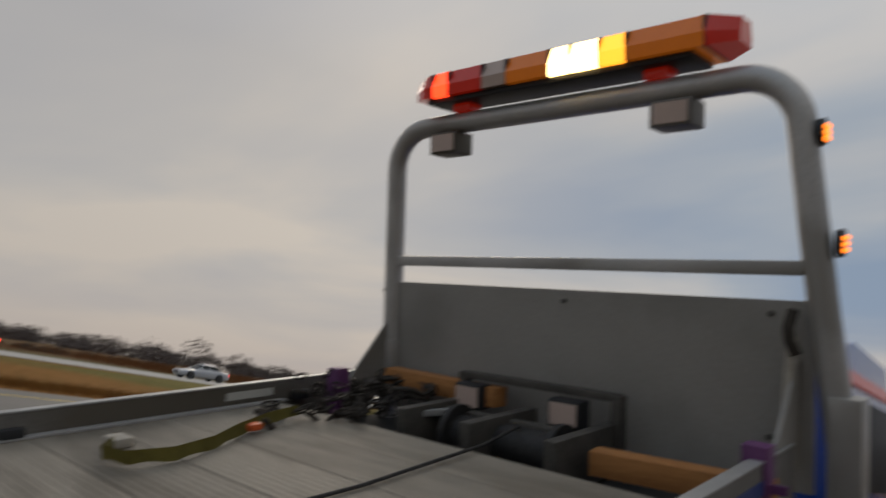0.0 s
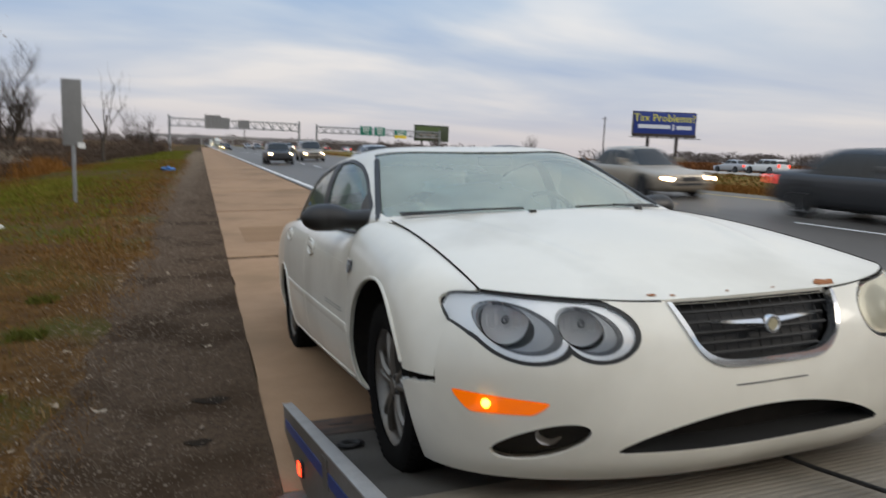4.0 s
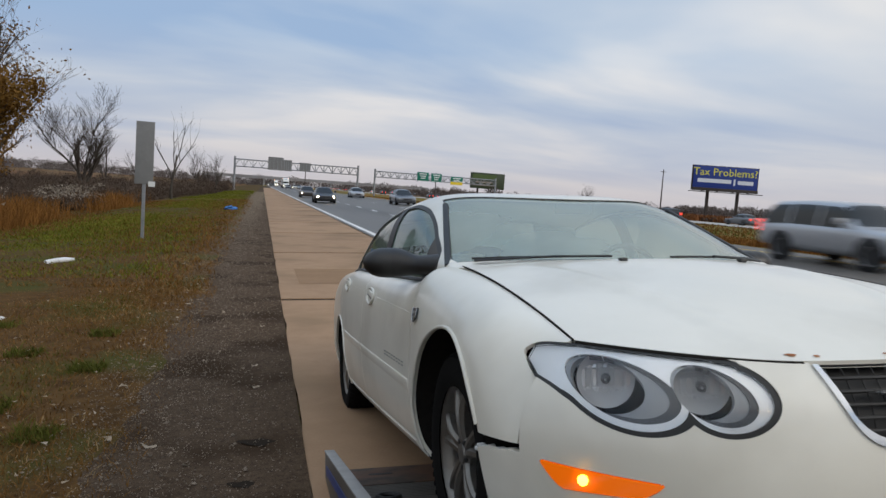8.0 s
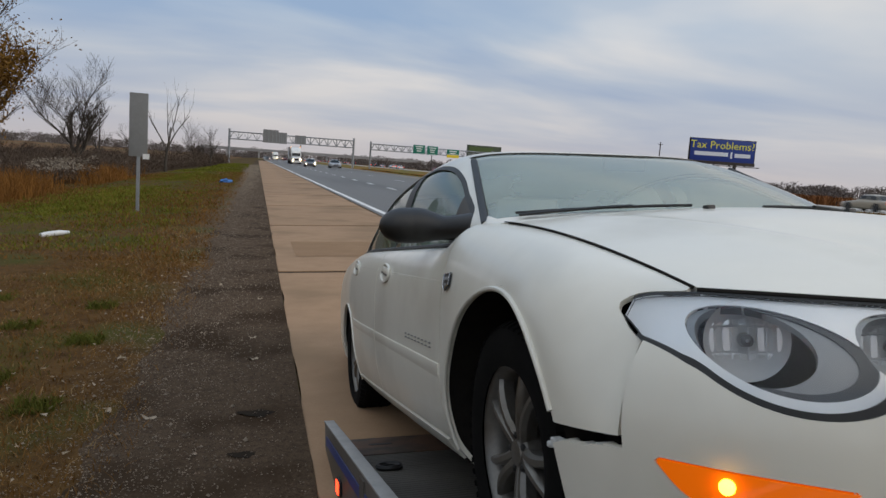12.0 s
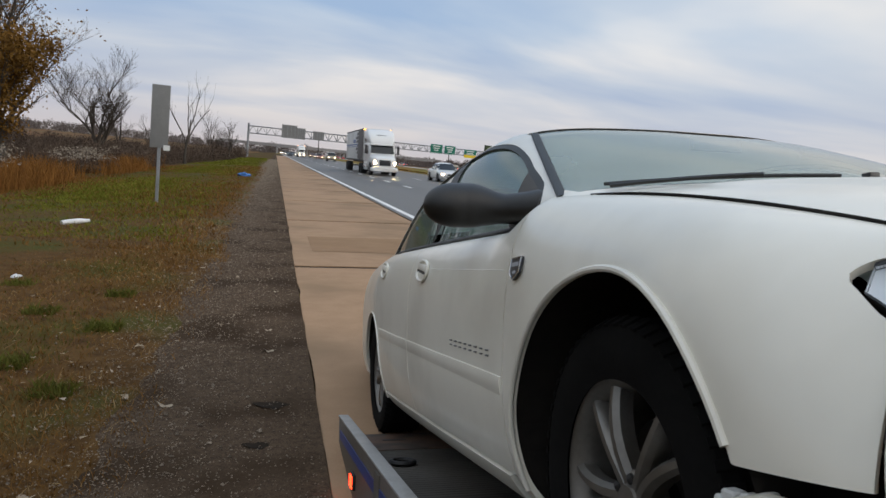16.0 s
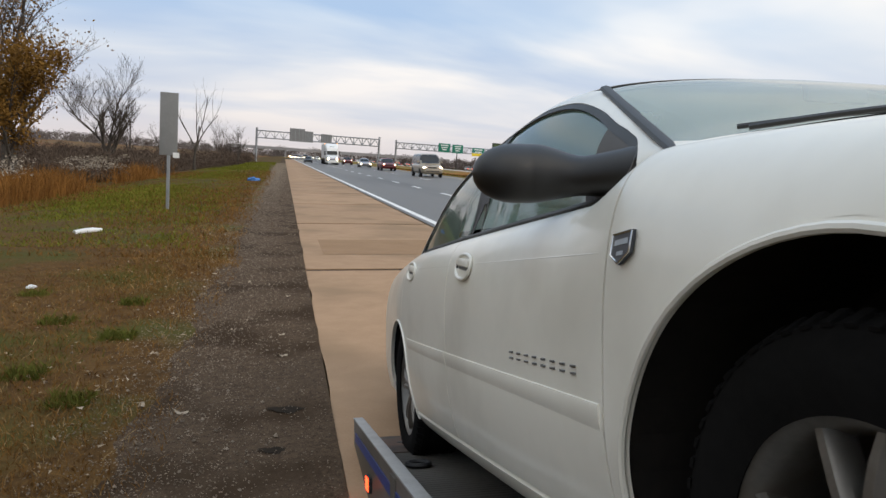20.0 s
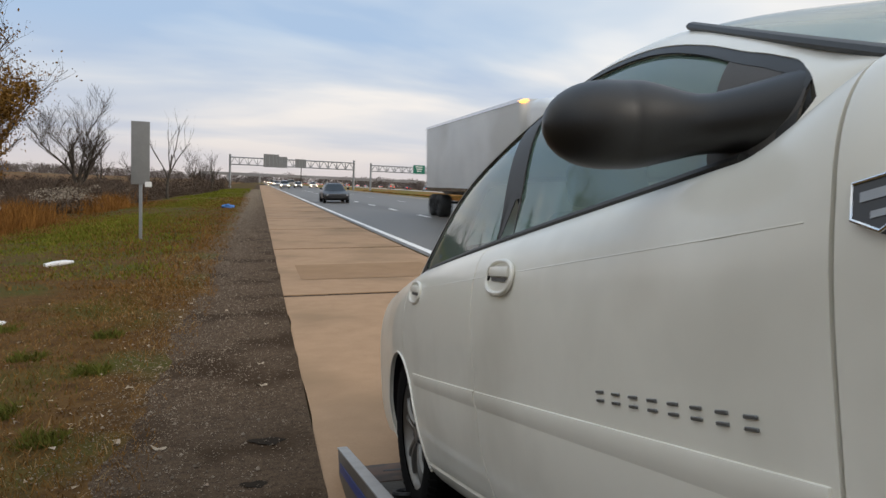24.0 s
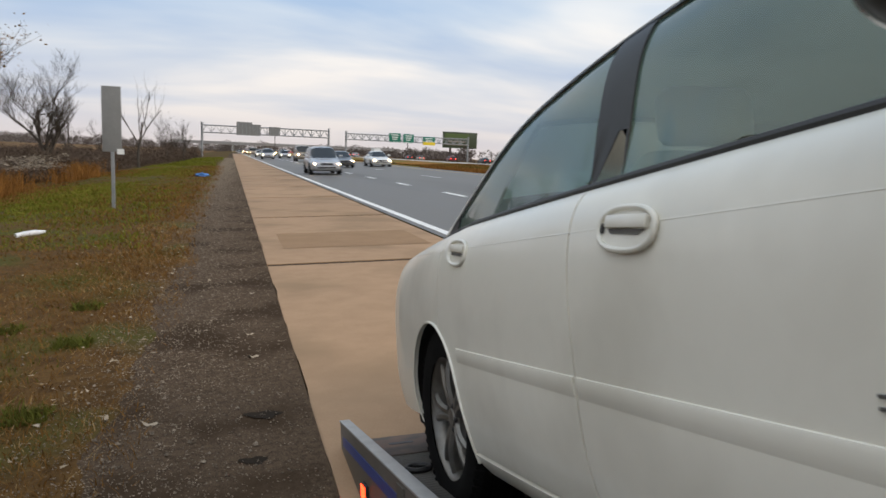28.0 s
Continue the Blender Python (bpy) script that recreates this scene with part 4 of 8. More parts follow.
SM = {
    "paint": surface("white_car_paint", (0.79, 0.755, 0.655), (0.835, 0.80, 0.70), 3.0, 0.36, 0.0, fine=20, coat=0.5, mixfine=0.2, c3=(0.70, 0.665, 0.57), big=1.7),
    "trim": surface("matt_black_trim", (0.012, 0.012, 0.012), (0.022, 0.022, 0.021), 8.0, 0.5, 0.0004, fine=200),
    "mirror_black": surface("grained_black_plastic", (0.012, 0.011, 0.010), (0.02, 0.019, 0.018), 20.0, 0.42, 0.0003, fine=300),
    "mirror_sail": surface("dull_grey_plastic", (0.05, 0.044, 0.038), (0.075, 0.066, 0.058), 14.0, 0.6, 0.0003, fine=200),
    "under": surface("dusty_underbody", (0.012, 0.011, 0.010), (0.022, 0.019, 0.016), 5.0, 0.95, fine=30, spec=0.1),
    "tyre": surface("worn_tyre_rubber", (0.005, 0.0047, 0.0044), (0.010, 0.0094, 0.0088), 6.0, 0.95, 0.001, fine=80, spec=0.08),
    "alloy": surface("dull_alloy", (0.16, 0.15, 0.135), (0.25, 0.238, 0.215), 5.0, 0.42, metal=0.7, fine=60, c3=(0.15, 0.132, 0.11), big=5.0),
    "chrome": surface("chrome", (0.70, 0.70, 0.70), (0.78, 0.78, 0.78), 6.0, 0.14, metal=0.95, fine=40),
    "lamp_body": surface("silvered_lamp_shell", (0.90, 0.91, 0.92), (0.96, 0.96, 0.96), 8.0, 0.28, metal=0.3, fine=60),
    "lamp_grey": surface("grey_lamp_bezel", (0.065, 0.07, 0.08), (0.10, 0.108, 0.12), 8.0, 0.4, fine=60),
    "lamp_frost": surface("frosted_lamp_ring", (0.24, 0.255, 0.27), (0.34, 0.355, 0.375), 8.0, 0.3, metal=0.3, fine=60),
    "cloudy": glass("clouded_lamp_cover", (0.95, 0.92, 0.8), 0.12, 1.5, 0.5, (0.66, 0.62, 0.46)),
    "reflector": surface("lamp_reflector", (0.90, 0.91, 0.92), (0.96, 0.965, 0.97), 9.0, 0.15, metal=0.4, fine=30),
    "clear": glass("clear_lamp_cover", (0.97, 0.98, 0.98)),
    "screen": glass("greenish_windscreen", (0.82, 0.95, 0.87), 0.02, 1.7, 0.34, (0.72, 0.84, 0.72)),
    "window": glass("tinted_side_glass", (0.50, 0.70, 0.63), 0.02, 1.75, 0.26, (0.30, 0.46, 0.41)),
    "seat": surface("beige_seat_cloth", (0.50, 0.49, 0.45), (0.60, 0.59, 0.55), 8.0, 0.9, 0.001, fine=90),
    "dash": surface("grey_dashboard", (0.38, 0.38, 0.35), (0.46, 0.46, 0.43), 6.0, 0.8, fine=90),
    "amber": plain("amber_lens", (0.72, 0.14, 0.005), 0.12, coat=0.8, emit=0.45, emit_c=(1.0, 0.16, 0.0)),
    "amber_hot": plain("lit_amber_bulb", (1.0, 0.6, 0.05), 0.2, emit=14.0, emit_c=(1.0, 0.42, 0.03)),
    "fog_lens": glass("old_fog_lens", (0.72, 0.66, 0.58), 0.1),
    # grey of the painted shadow below the handle paddles
    "recess": surface("painted_recess_shade", (0.10, 0.095, 0.085), (0.16, 0.15, 0.135), 9.0, 0.8, fine=60),
    "rust": surface("surface_rust", (0.20, 0.06, 0.015), (0.42, 0.17, 0.06), 40.0, 0.9, 0.001, fine=200),
    "torn": surface("torn_plastic", (0.45, 0.45, 0.43), (0.62, 0.62, 0.6), 30.0, 0.8, 0.004, fine=120),
    "badge_pale": plain("pale_badge_enamel", (0.34, 0.36, 0.38), 0.4),
    "badge_face": plain("dark_badge_enamel", (0.03, 0.034, 0.04), 0.3),
    "emblem_grey": plain("grey_lettering", (0.16, 0.16, 0.155), 0.35, 0.5),
    "grille": plain("deep_black_plastic", (0.005, 0.005, 0.005), 0.6),
    "gold": surface("aged_emblem", (0.42, 0.38, 0.24), (0.55, 0.5, 0.34), 20.0, 0.35, metal=0.5),
}
PAINT = SM["paint"]
CAR0 = (0.0, 0.0, 0.0)


def outline(surf, loop, radius, sides=6, lift=0.0):
    """A thin bead along points of the surface."""
    pts = [Vector(surf(np.array(u), np.array(v)).tolist()) for u, v in loop]
    return tube(pts, radius, sides, caps=False)


def lamp_angle(x):
    return np.degrees(np.arcsin(np.clip(np.abs(x) / 0.930, 0, 0.9999) ** (NOSE_N / 2)))


def oval(f, z, cf, cz, sf, sz, slant=0.0):
    """Positive inside an oval on the nose, in metres."""
    return (1 - np.hypot((f - cf - slant * (z - cz)) / sf, (z - cz) / sz)) * sz


def lamp_shape(x, z):
    """Positive inside the headlight's outline: two lobes under a pointed band."""
    f = lamp_angle(x)
    l1 = (1 - np.hypot((f - 48.5) / 11.2, (z - 0.637 - 0.0025 * (f - 46)) / 0.090)) * 0.09
    l2 = (1 - np.hypot((f - 31.5) / 7.0, (z - 0.630) / 0.078)) * 0.078
    low = 0.638 + 0.0062 * np.clip(f - 60, 0, 20)
    band = np.minimum(np.minimum((64.5 - f) * 0.0146, (f - 24.5 - 38.5 * (z - 0.608)) * 0.0146), z - low)
    top = np.minimum(hood_front_z(x) - 0.008, 0.704 + 0.0036 * np.clip(f - 28.2, 0, 12)) - 0.00045 * np.clip(f - 57, 0, 20) ** 2
    soft = np.maximum(l1, band) + np.clip(0.030 - np.abs(l1 - band), 0, 1) ** 2 / 0.12
    return np.minimum(np.maximum(soft, l2), top - z)


EYES = (((48.2, 0.647, 9.1, 0.078, 36), (50.6, 0.656, 6.6, 0.067)), ((33.2, 0.638, 6.0, 0.070, 22), (34.6, 0.645, 4.5, 0.060)))


def headlight(car, sx):
    """One twin-lobed headlight; sx is +1 or -1 for the side."""
    deg = math.pi / 180
    u0, u1 = (-72 * deg, -18 * deg) if sx < 0 else (6 * deg, 74 * deg)
    def on(x, k):
        return np.where(x * sx > 0, k, -1.0)
    def cut(nm, keep, fold, off, mat, owner, label="", nu=150, nv=90):
        return part(nm, patch(nose, u0, u1, nu, 0.52, 0.775, nv, lambda x, y, z: on(x, keep(x, z)), fold, flip=False, offset=off), mat, owner, label)
    def outer(x, z):
        f = lamp_angle(x)
        return np.maximum(*[oval(f, z, *big) for big, small in EYES])
    def shifted(x, z):
        f = lamp_angle(x)
        return np.maximum(*[oval(f, z, big[0] + 0.09 * big[2], big[1] + 0.005, big[2] * 0.90, big[3] * 0.91, big[4]) for big, small in EYES])
    def inner(x, z):
        f = lamp_angle(x)
        return np.maximum(*[oval(f, z, *small) for big, small in EYES])
    lamp = cut("headlight", lambda x, z: np.minimum(lamp_shape(x, z) - 0.003, -outer(x, z)), 0.012, -0.010, SM["lamp_body"], car, "clear twin headlight with silver shell and grey bezels" if sx < 0 else "clouded yellowish twin headlight")
    cut("bezel", lambda x, z: np.minimum(outer(x, z), -np.maximum(shifted(x, z), inner(x, z))), 0.02, -0.013, SM["lamp_grey"], lamp, "dark grey crescent bezel")
    cut("frosted_ring", lambda x, z: np.minimum(np.minimum(shifted(x, z), outer(x, z)), -inner(x, z)), 0.02, -0.016, SM["lamp_frost"], lamp)
    cut("cover", lambda x, z: lamp_shape(x, z) - 0.003, 0.004, -0.004, SM["clear"] if sx < 0 else SM["cloudy"], lamp).visible_shadow = False
    cut("gasket", lambda x, z: np.minimum(lamp_shape(x, z) + np.where((z > 0.668) & (np.abs(x) > 0.72), 0.001, 0.0085), (0.003 if sx < 0 else -0.003) - lamp_shape(x, z)), 0.03, -0.0025, SM["trim"], lamp, "", 220, 120)
    for big, (f, z, sf, sz) in EYES:
        r = sz * 1.08
        x = sx * 0.930 * math.sin(f * deg) ** (2 / NOSE_N)
        c = Vector((x, float(nose_y(x, z)), z))
        way = Vector((sx * 0.50, -0.86, 0.0)).normalized()
        q = way.to_track_quat("Z", "Y").to_matrix().to_4x4()
        mt = Matrix.Translation(c - way * 0.068) @ q
        for nm, prof, mat in (("reflector", [(r, 0.0), (r * 0.82, -0.02), (r * 0.5, -0.038), (r * 0.2, -0.045), (0.003, -0.046)], SM["reflector"]),
                              ("bulb", [(0.003, 0.008), (0.011, 0.004), (0.013, -0.02), (0.011, -0.045)], SM["lamp_grey"])):
            bm = lathe(prof, 36, "Z")
            bmesh.ops.transform(bm, matrix=mt, verts=bm.verts)
            part(nm, bm, mat, lamp)
        for k in range(-4, 5):
            w = r * 0.2
            h = math.sqrt(max(0.05, 0.86 - (k * 0.2) ** 2)) * r
            deep = -0.040 + 0.022 * (k / 4) ** 2
            for lo, hi, lean in ((-h, -0.34 * r, 16), (-0.30 * r, 0.30 * r, 0), (0.34 * r, h, -16)):
                if hi - lo < 0.006 or (abs(k) < 1 and lean == 0):
                    continue
                bm = box(k * w - w * 0.47, k * w + w * 0.47, lo, hi, deep - 0.004, deep, 0.0015, seg=1)
                mid = (k * w, (lo + hi) / 2, deep)
                bmesh.ops.rotate(bm, cent=mid, matrix=Matrix.Rotation(radians(17 if k % 2 else -13), 3, "Y") @ Matrix.Rotation(radians(lean), 3, "X"), verts=bm.verts)
                bmesh.ops.transform(bm, matrix=mt, verts=bm.verts)
                part("facet", bm, SM["reflector"], lamp)
    return lamp


def wheel(car, x, y, sx):
    """A tyre and a five-spoke alloy rim, turning round its own hub."""
    w = new("wheel")
    w.parent = car
    w.location = (x, y, HUB_Z)
    o = sx  # outward
    R, r0 = 0.336, 0.222
    prof = [(r0, -0.10), (r0 + 0.03, -0.108), (R - 0.05, -0.112), (R - 0.012, -0.10), (R, -0.07)]
    for k in range(-2, 3):
        c = k * 0.034
        prof += [(R, c - 0.012), (R - 0.008, c - 0.010), (R - 0.008, c - 0.004), (R, c - 0.002)] if k else [(R, -0.012), (R, 0.012)]
    prof += [(R, 0.07), (R - 0.012, 0.10), (R - 0.05, 0.112), (r0 + 0.03, 0.108), (r0, 0.10)]
    bm = lathe(prof, 64, "X")
    part("tyre", bm, SM["tyre"], w, "worn black tyre with grooved tread")
    for s in (-1, 1):
        bm = bmesh.new()
        for k in range(60):
            a = 2 * math.pi * k / 60
            v = [bm.verts.new((s * p, q * math.cos(a + d), q * math.sin(a + d))) for p, q, d in ((0.074, R + 0.001, 0.0), (0.104, R - 0.016, 0.0), (0.104, R - 0.016, 0.055), (0.074, R + 0.001, 0.055))]
            u = [bm.verts.new((s * p, q * math.cos(a + d), q * math.sin(a + d))) for p, q, d in ((0.076, R + 0.005, 0.005), (0.106, R - 0.011, 0.005), (0.106, R - 0.011, 0.05), (0.076, R + 0.005, 0.05))]
            bm.faces.new(u)
            for i in range(4):
                bm.faces.new((v[i], v[(i + 1) % 4], u[(i + 1) % 4], u[i]))
        bmesh.ops.recalc_face_normals(bm, faces=bm.faces)
        tagged(part("tread", bm, SM["tyre"], w), kind="stuff")
    rim = part("rim", lathe([(0.205, -0.10 * o), (0.198, 0.05 * o), (0.212, 0.085 * o), (0.226, 0.094 * o), (0.229, 0.088 * o), (0.224, -0.09 * o)], 56, "X"), SM["alloy"], w, "dull five-spoke alloy rim")
    part("brake_disc", lathe([(0.04, -0.005 * o), (0.15, -0.005 * o), (0.15, -0.02 * o), (0.04, -0.02 * o)], 40, "X"), SM["under"], rim)
    for k in range(5):
        a = 2 * math.pi * k / 5 + 0.3
        bm = bmesh.new()
        for s in (-1, 1):
            secs = []
            for i in range(7):
                t = i / 6
                rr = 0.03 + 0.176 * t
                off = s * (0.010 + 0.036 * t * t)
                h = (0.066 + 0.014 * math.sin(math.pi * t * 0.9)) * o
                wd = 0.017 - 0.003 * t
                ring = []
                for dx, dy in ((0, -wd), (0.012 * o, -wd * 0.45), (0.012 * o, wd * 0.45), (0, wd), (-0.03 * o, wd * 0.8), (-0.03 * o, -wd * 0.8)):
                    ring.append(bm.verts.new((h + dx, rr * math.cos(a) - (off + dy) * math.sin(a), rr * math.sin(a) + (off + dy) * math.cos(a))))
                secs.append(ring)
            for p, q in zip(secs, secs[1:]):
                for i in range(6):
                    bm.faces.new((p[i], p[(i + 1) % 6], q[(i + 1) % 6], q[i]))
        bmesh.ops.recalc_face_normals(bm, faces=bm.faces)
        part("spoke", bm, SM["alloy"], rim)
    part("hub", lathe([(0.062, 0.03 * o), (0.060, 0.07 * o), (0.05, 0.078 * o), (0.034, 0.078 * o), (0.032, 0.084 * o), (0.002, 0.086 * o)], 32, "X"), SM["alloy"], rim)
    for k in range(5):
        a = 2 * math.pi * (k + 0.5) / 5 + 0.3
        bm = lathe([(0.010, 0.06 * o), (0.010, 0.082 * o), (0.002, 0.086 * o)], 6, "X")
        bmesh.ops.translate(bm, vec=(0, 0.045 * math.cos(a), 0.045 * math.sin(a)), verts=bm.verts)
        part("lug_nut", bm, SM["trim"], rim)
    return w


def side_panels(car, sx):
    surf = flank if sx > 0 else mirror_x(flank)
    fl = sx > 0
    gl = sx < 0
    gap = 0.0035
    doors_front = lambda z: 0.487 - 0.09 * np.clip(z - 0.5, 0, 0.3)
    doors_mid = lambda z: 1.690 + 0.06 * (z - 0.56)
    doors_rear = lambda z: 2.74 + 0.05 * (z - 0.9)
    part("front_fender", patch(surf, -0.66, 0.60, 90, 0.0, 1.0, 80, lambda x, y, z: np.minimum(np.minimum(arch(y, z), doors_front(z) - gap - y), np.minimum(np.minimum(np.where(z > 0.668, y + 0.586, y + 0.559), np.where(y < -0.40, -lamp_shape(x, z) - 0.001, 1.0)), np.where(y < 0, z - 0.486, 1.0))), 0.014, flip=fl), PAINT, car, "white fender" if sx > 0 else "white fender with a dark gap above the loose bumper end")
    part("front_door", patch(surf, 0.42, 1.80, 90, 0.0, 1.0, 70, lambda x, y, z: np.minimum(np.minimum(arch(y, z), y - doors_front(z) - gap), np.minimum(doors_mid(z) - gap - y, z - 0.275)), 0.014, flip=fl), PAINT, car)
    part("rear_door", patch(surf, 1.66, 2.86, 90, 0.0, 1.0, 70, lambda x, y, z: np.minimum(np.minimum(arch(y, z), y - doors_mid(z) - gap), np.minimum(doors_rear(z) - gap - y, z - 0.275)), 0.014, flip=fl), PAINT, car)
    part("rear_quarter", patch(surf, 2.55, 3.99, 90, 0.0, 1.0, 70, lambda x, y, z: np.minimum(np.minimum(arch(y, z), y - doors_rear(z) - gap), z - 0.30), 0.014, flip=fl), PAINT, car)
    part("sill", patch(surf, 0.36, 2.56, 60, 0.90, 1.0, 10, lambda x, y, z: np.minimum(np.minimum(arch(y, z), 0.268 - z), y - 0.535), 0.03, flip=fl, offset=0.006), PAINT, car)
    # rubbing strip along the doors, dropping towards the front
    for y0, y1, nm in ((0.50, 1.682, "door_moulding"), (1.698, 2.515, "door_moulding")):
        bm = bmesh.new()
        rows = []
        for i in range(25):
            y = y0 + (y1 - y0) * i / 24
            z = 0.509 + 0.041 * (y - 0.49)
            x = float(half(y))
            rows.append([bm.verts.new((sx * (x + dx), y, z + dz)) for dx, dz in ((-0.006, 0.011), (0.003, 0.008), (0.0055, 0.0), (0.003, -0.022), (-0.002, -0.045), (-0.008, -0.06))])
        for p, q in zip(rows, rows[1:]):
            for k in range(5):
                bm.faces.new((p[k], p[k + 1], q[k + 1], q[k]))
        bm.faces.new(rows[0]); bm.faces.new(rows[-1])
        bmesh.ops.recalc_face_normals(bm, faces=bm.faces)
        part(nm, bm, PAINT, car)
    # crease at handle height
    pts = []
    for i in range(30):
        y = 0.50 + 2.895 * i / 29
        z = 0.786 + 0.066 * (y - 0.5)
        n = FLANK_N
        x = float(seam_x(y)) + (float(half(y)) - float(seam_x(y))) * max(0.0, 1 - ((z - 0.6) / (float(fender_top(y)) - 0.6)) ** n) ** (1 / n)
        pts.append((sx * (x - 0.0012), y, z))
    part("door_crease", tube(pts, 0.0019, 6), PAINT, car)
    # arch lips
    for yc, r, zc in ((-0.015, ARCH_R, HUB_Z + 0.02), (WHEELBASE, ARCH_R - 0.042, HUB_Z - 0.01)):
        pts = []
        for k in range(41):
            a = math.radians(-14 + 208 * k / 40)
            y, z = yc + r * math.cos(a) * (1.12 if yc < 0.1 and math.cos(a) > 0 else 1.0), zc + r * math.sin(a)
            if yc < 0.1 and y < -0.2 and z < 0.492:
                continue
            x = float(half(y)) - (0.0 if z < 0.6 else 0.0)
            if z > 0.60:
                n = FLANK_N
                zs, xs = float(fender_top(y)), float(seam_x(y))
                x = xs + (x - xs) * max(0.0, 1 - ((z - 0.6) / (zs - 0.6)) ** n) ** (1 / n)
            else:
                x -= float(side_in(z))
            pts.append((sx * (x + 0.001), y, z))
        part("arch_lip", tube(pts, 0.007 if yc < 0.1 else 0.005, 8, caps=True), PAINT, car)
        bm = bmesh.new()
        secs = []
        for k in range(25):
            a = math.radians(-20 + 220 * k / 24)
            y, z = yc + (r + 0.012) * math.cos(a) * (1.12 if yc < 0.1 and math.cos(a) > 0 else 1.0), zc + (r + 0.012) * math.sin(a)
            secs.append([bm.verts.new((sx * q, y, z)) for q in (float(half(y)) - float(side_in(z)) - 0.012 - 0.05 * max(0.0, z - 0.62), 0.60)])
        for p, q in zip(secs, secs[1:]):
            bm.faces.new((p[0], q[0], q[1], p[1]))
        lo = [bm.verts.new((sx * 0.60, yc + 0.50 * math.cos(math.radians(a)), zc + 0.44 * math.sin(math.radians(a)))) for a in range(0, 360, 20)]
        bm.faces.new(lo)
        part("wheel_housing", bm, SM["under"], car, smooth=False)
    # handles: a shallow cup with a paddle; a grey sliver paints its shadow
    for y, z in ((1.476, 0.843), (2.518, 0.907)):
        x = seam_x(y) + (half(y) - seam_x(y)) * (1 - ((z - 0.6) / (fender_top(y) - 0.6)) ** FLANK_N) ** (1 / FLANK_N)
        x = float(x) + 0.002
        h = new("door_handle")
        h.parent = car
        h.location = (sx * x, y, z)
        h.rotation_euler = (radians(8), radians(-14 * sx), 0)
        L, T = 0.095, 0.040
        ring = [(L * math.copysign(abs(math.cos(t)) ** 0.8, math.cos(t)), T * math.copysign(abs(math.sin(t)) ** 0.8, math.sin(t))) for t in [2 * math.pi * k / 36 for k in range(36)]]
        part("surround", tube([(sx * 0.003, a, b) for a, b in ring + ring[:1]], 0.006, 8, caps=False), PAINT, h)
        part("cup", closed([(a * 0.95, b * 0.93) for a, b in ring], sx * -0.004, sx * 0.0015, 0), PAINT, h)
        bm = box(-0.004, 0.012, -0.075, 0.07, 0.0, 0.026, 0.007)
        if sx < 0:
            bmesh.ops.scale(bm, vec=(-1, 1, 1), verts=bm.verts); bmesh.ops.reverse_faces(bm, faces=bm.faces)
        part("paddle", bm, PAINT, h)
        part("shadow_gap", closed([(-0.066, -0.001), (0.062, -0.001), (0.05, -0.010), (-0.045, -0.011)], sx * 0.0018, sx * 0.004, 0), SM["recess"], h)
        if y < 2:
            part("key_lock", closed([(0.083 + 0.006 * math.cos(k), 0.010 * math.sin(k)) for k in [0.7 * i for i in range(9)]], sx * 0.001, sx * 0.006, 0), SM["trim"], h)
    # door badge and the lettering, as plain shapes
    zs = (0.784 - 0.6) / (float(fender_top(0.396)) - 0.6)
    bx = sx * (float(seam_x(0.396)) + float(half(0.396) - seam_x(0.396)) * (1 - zs ** FLANK_N) ** (1 / FLANK_N) + 0.002)
    b = part("badge", closed([(-0.036, 0.027), (0.036, 0.027), (0.036, -0.012), (0.0, -0.03), (-0.036, -0.012)], 0.0, sx * 0.006, 0), SM["badge_face"], car, "small dark shield badge with a chrome edge")
    b.location, b.rotation_euler = (bx, 0.396, 0.784), (0, radians(-13 * sx), radians(1.2 * sx))
    part("badge_rim", tube([(sx * 0.006, a, c) for a, c in ((-0.034, 0.025), (0.034, 0.025), (0.034, -0.011), (0.0, -0.028), (-0.034, -0.011), (-0.034, 0.025))], 0.0022, 6), SM["chrome"], b)
    for a0, a1, c0, c1 in ((-0.024, 0.024, 0.004, 0.014), (-0.011, 0.011, -0.014, -0.007)):
        part("badge_bar", box(*sorted((sx * 0.006, sx * 0.0072)), a0, a1, c0, c1), SM["badge_pale"], b)
    for i in range(8):
        y = 0.972 - i * 0.0523
        if sx > 0:
            y = 1.5 - y
        z = 0.586 - 0.014 * (i / 7)
        bm = box(-0.012, 0.012, -0.0018, 0.0018, 0.0045, 0.0095, 0.001, seg=1)
        box(-0.012, 0.012, -0.0018, 0.0018, -0.0095, -0.0045, 0.001, bm=bm, seg=1)
        g = part("lettering_bar", bm, SM["emblem_grey"], car)
        g.rotation_euler = (0, 0, radians(90))
        g.location = (sx * (float(half(y)) + 0.002), y, z)
    # side glass, its frame and the pillars between
    def glass_part(nm, keep, mat, off, nu=70, nv=60, y0=0.3, y1=3.3):
        fun = dome if sx > 0 else mirror_x(dome)
        return part(nm, patch(fun, y0, y1, nu, 0.0, 1.25, nv, keep, 0.004, flip=gl, offset=off), mat, car)
    g = glass_part("front_door_glass", lambda x, y, z: np.minimum(dlo(x, y, z) - 0.012, np.minimum(y - 0.815, 1.655 + 0.06 * (z - 1.0) - y)), SM["window"], -0.010)
    g.visible_shadow = False
    g = glass_part("rear_door_glass", lambda x, y, z: np.minimum(dlo(x, y, z) - 0.012, np.minimum(y - 1.778 - 0.06 * (z - 1.0), 2.93 - 0.2 * (z - 1) - y)), SM["window"], -0.010)
    g.visible_shadow = False
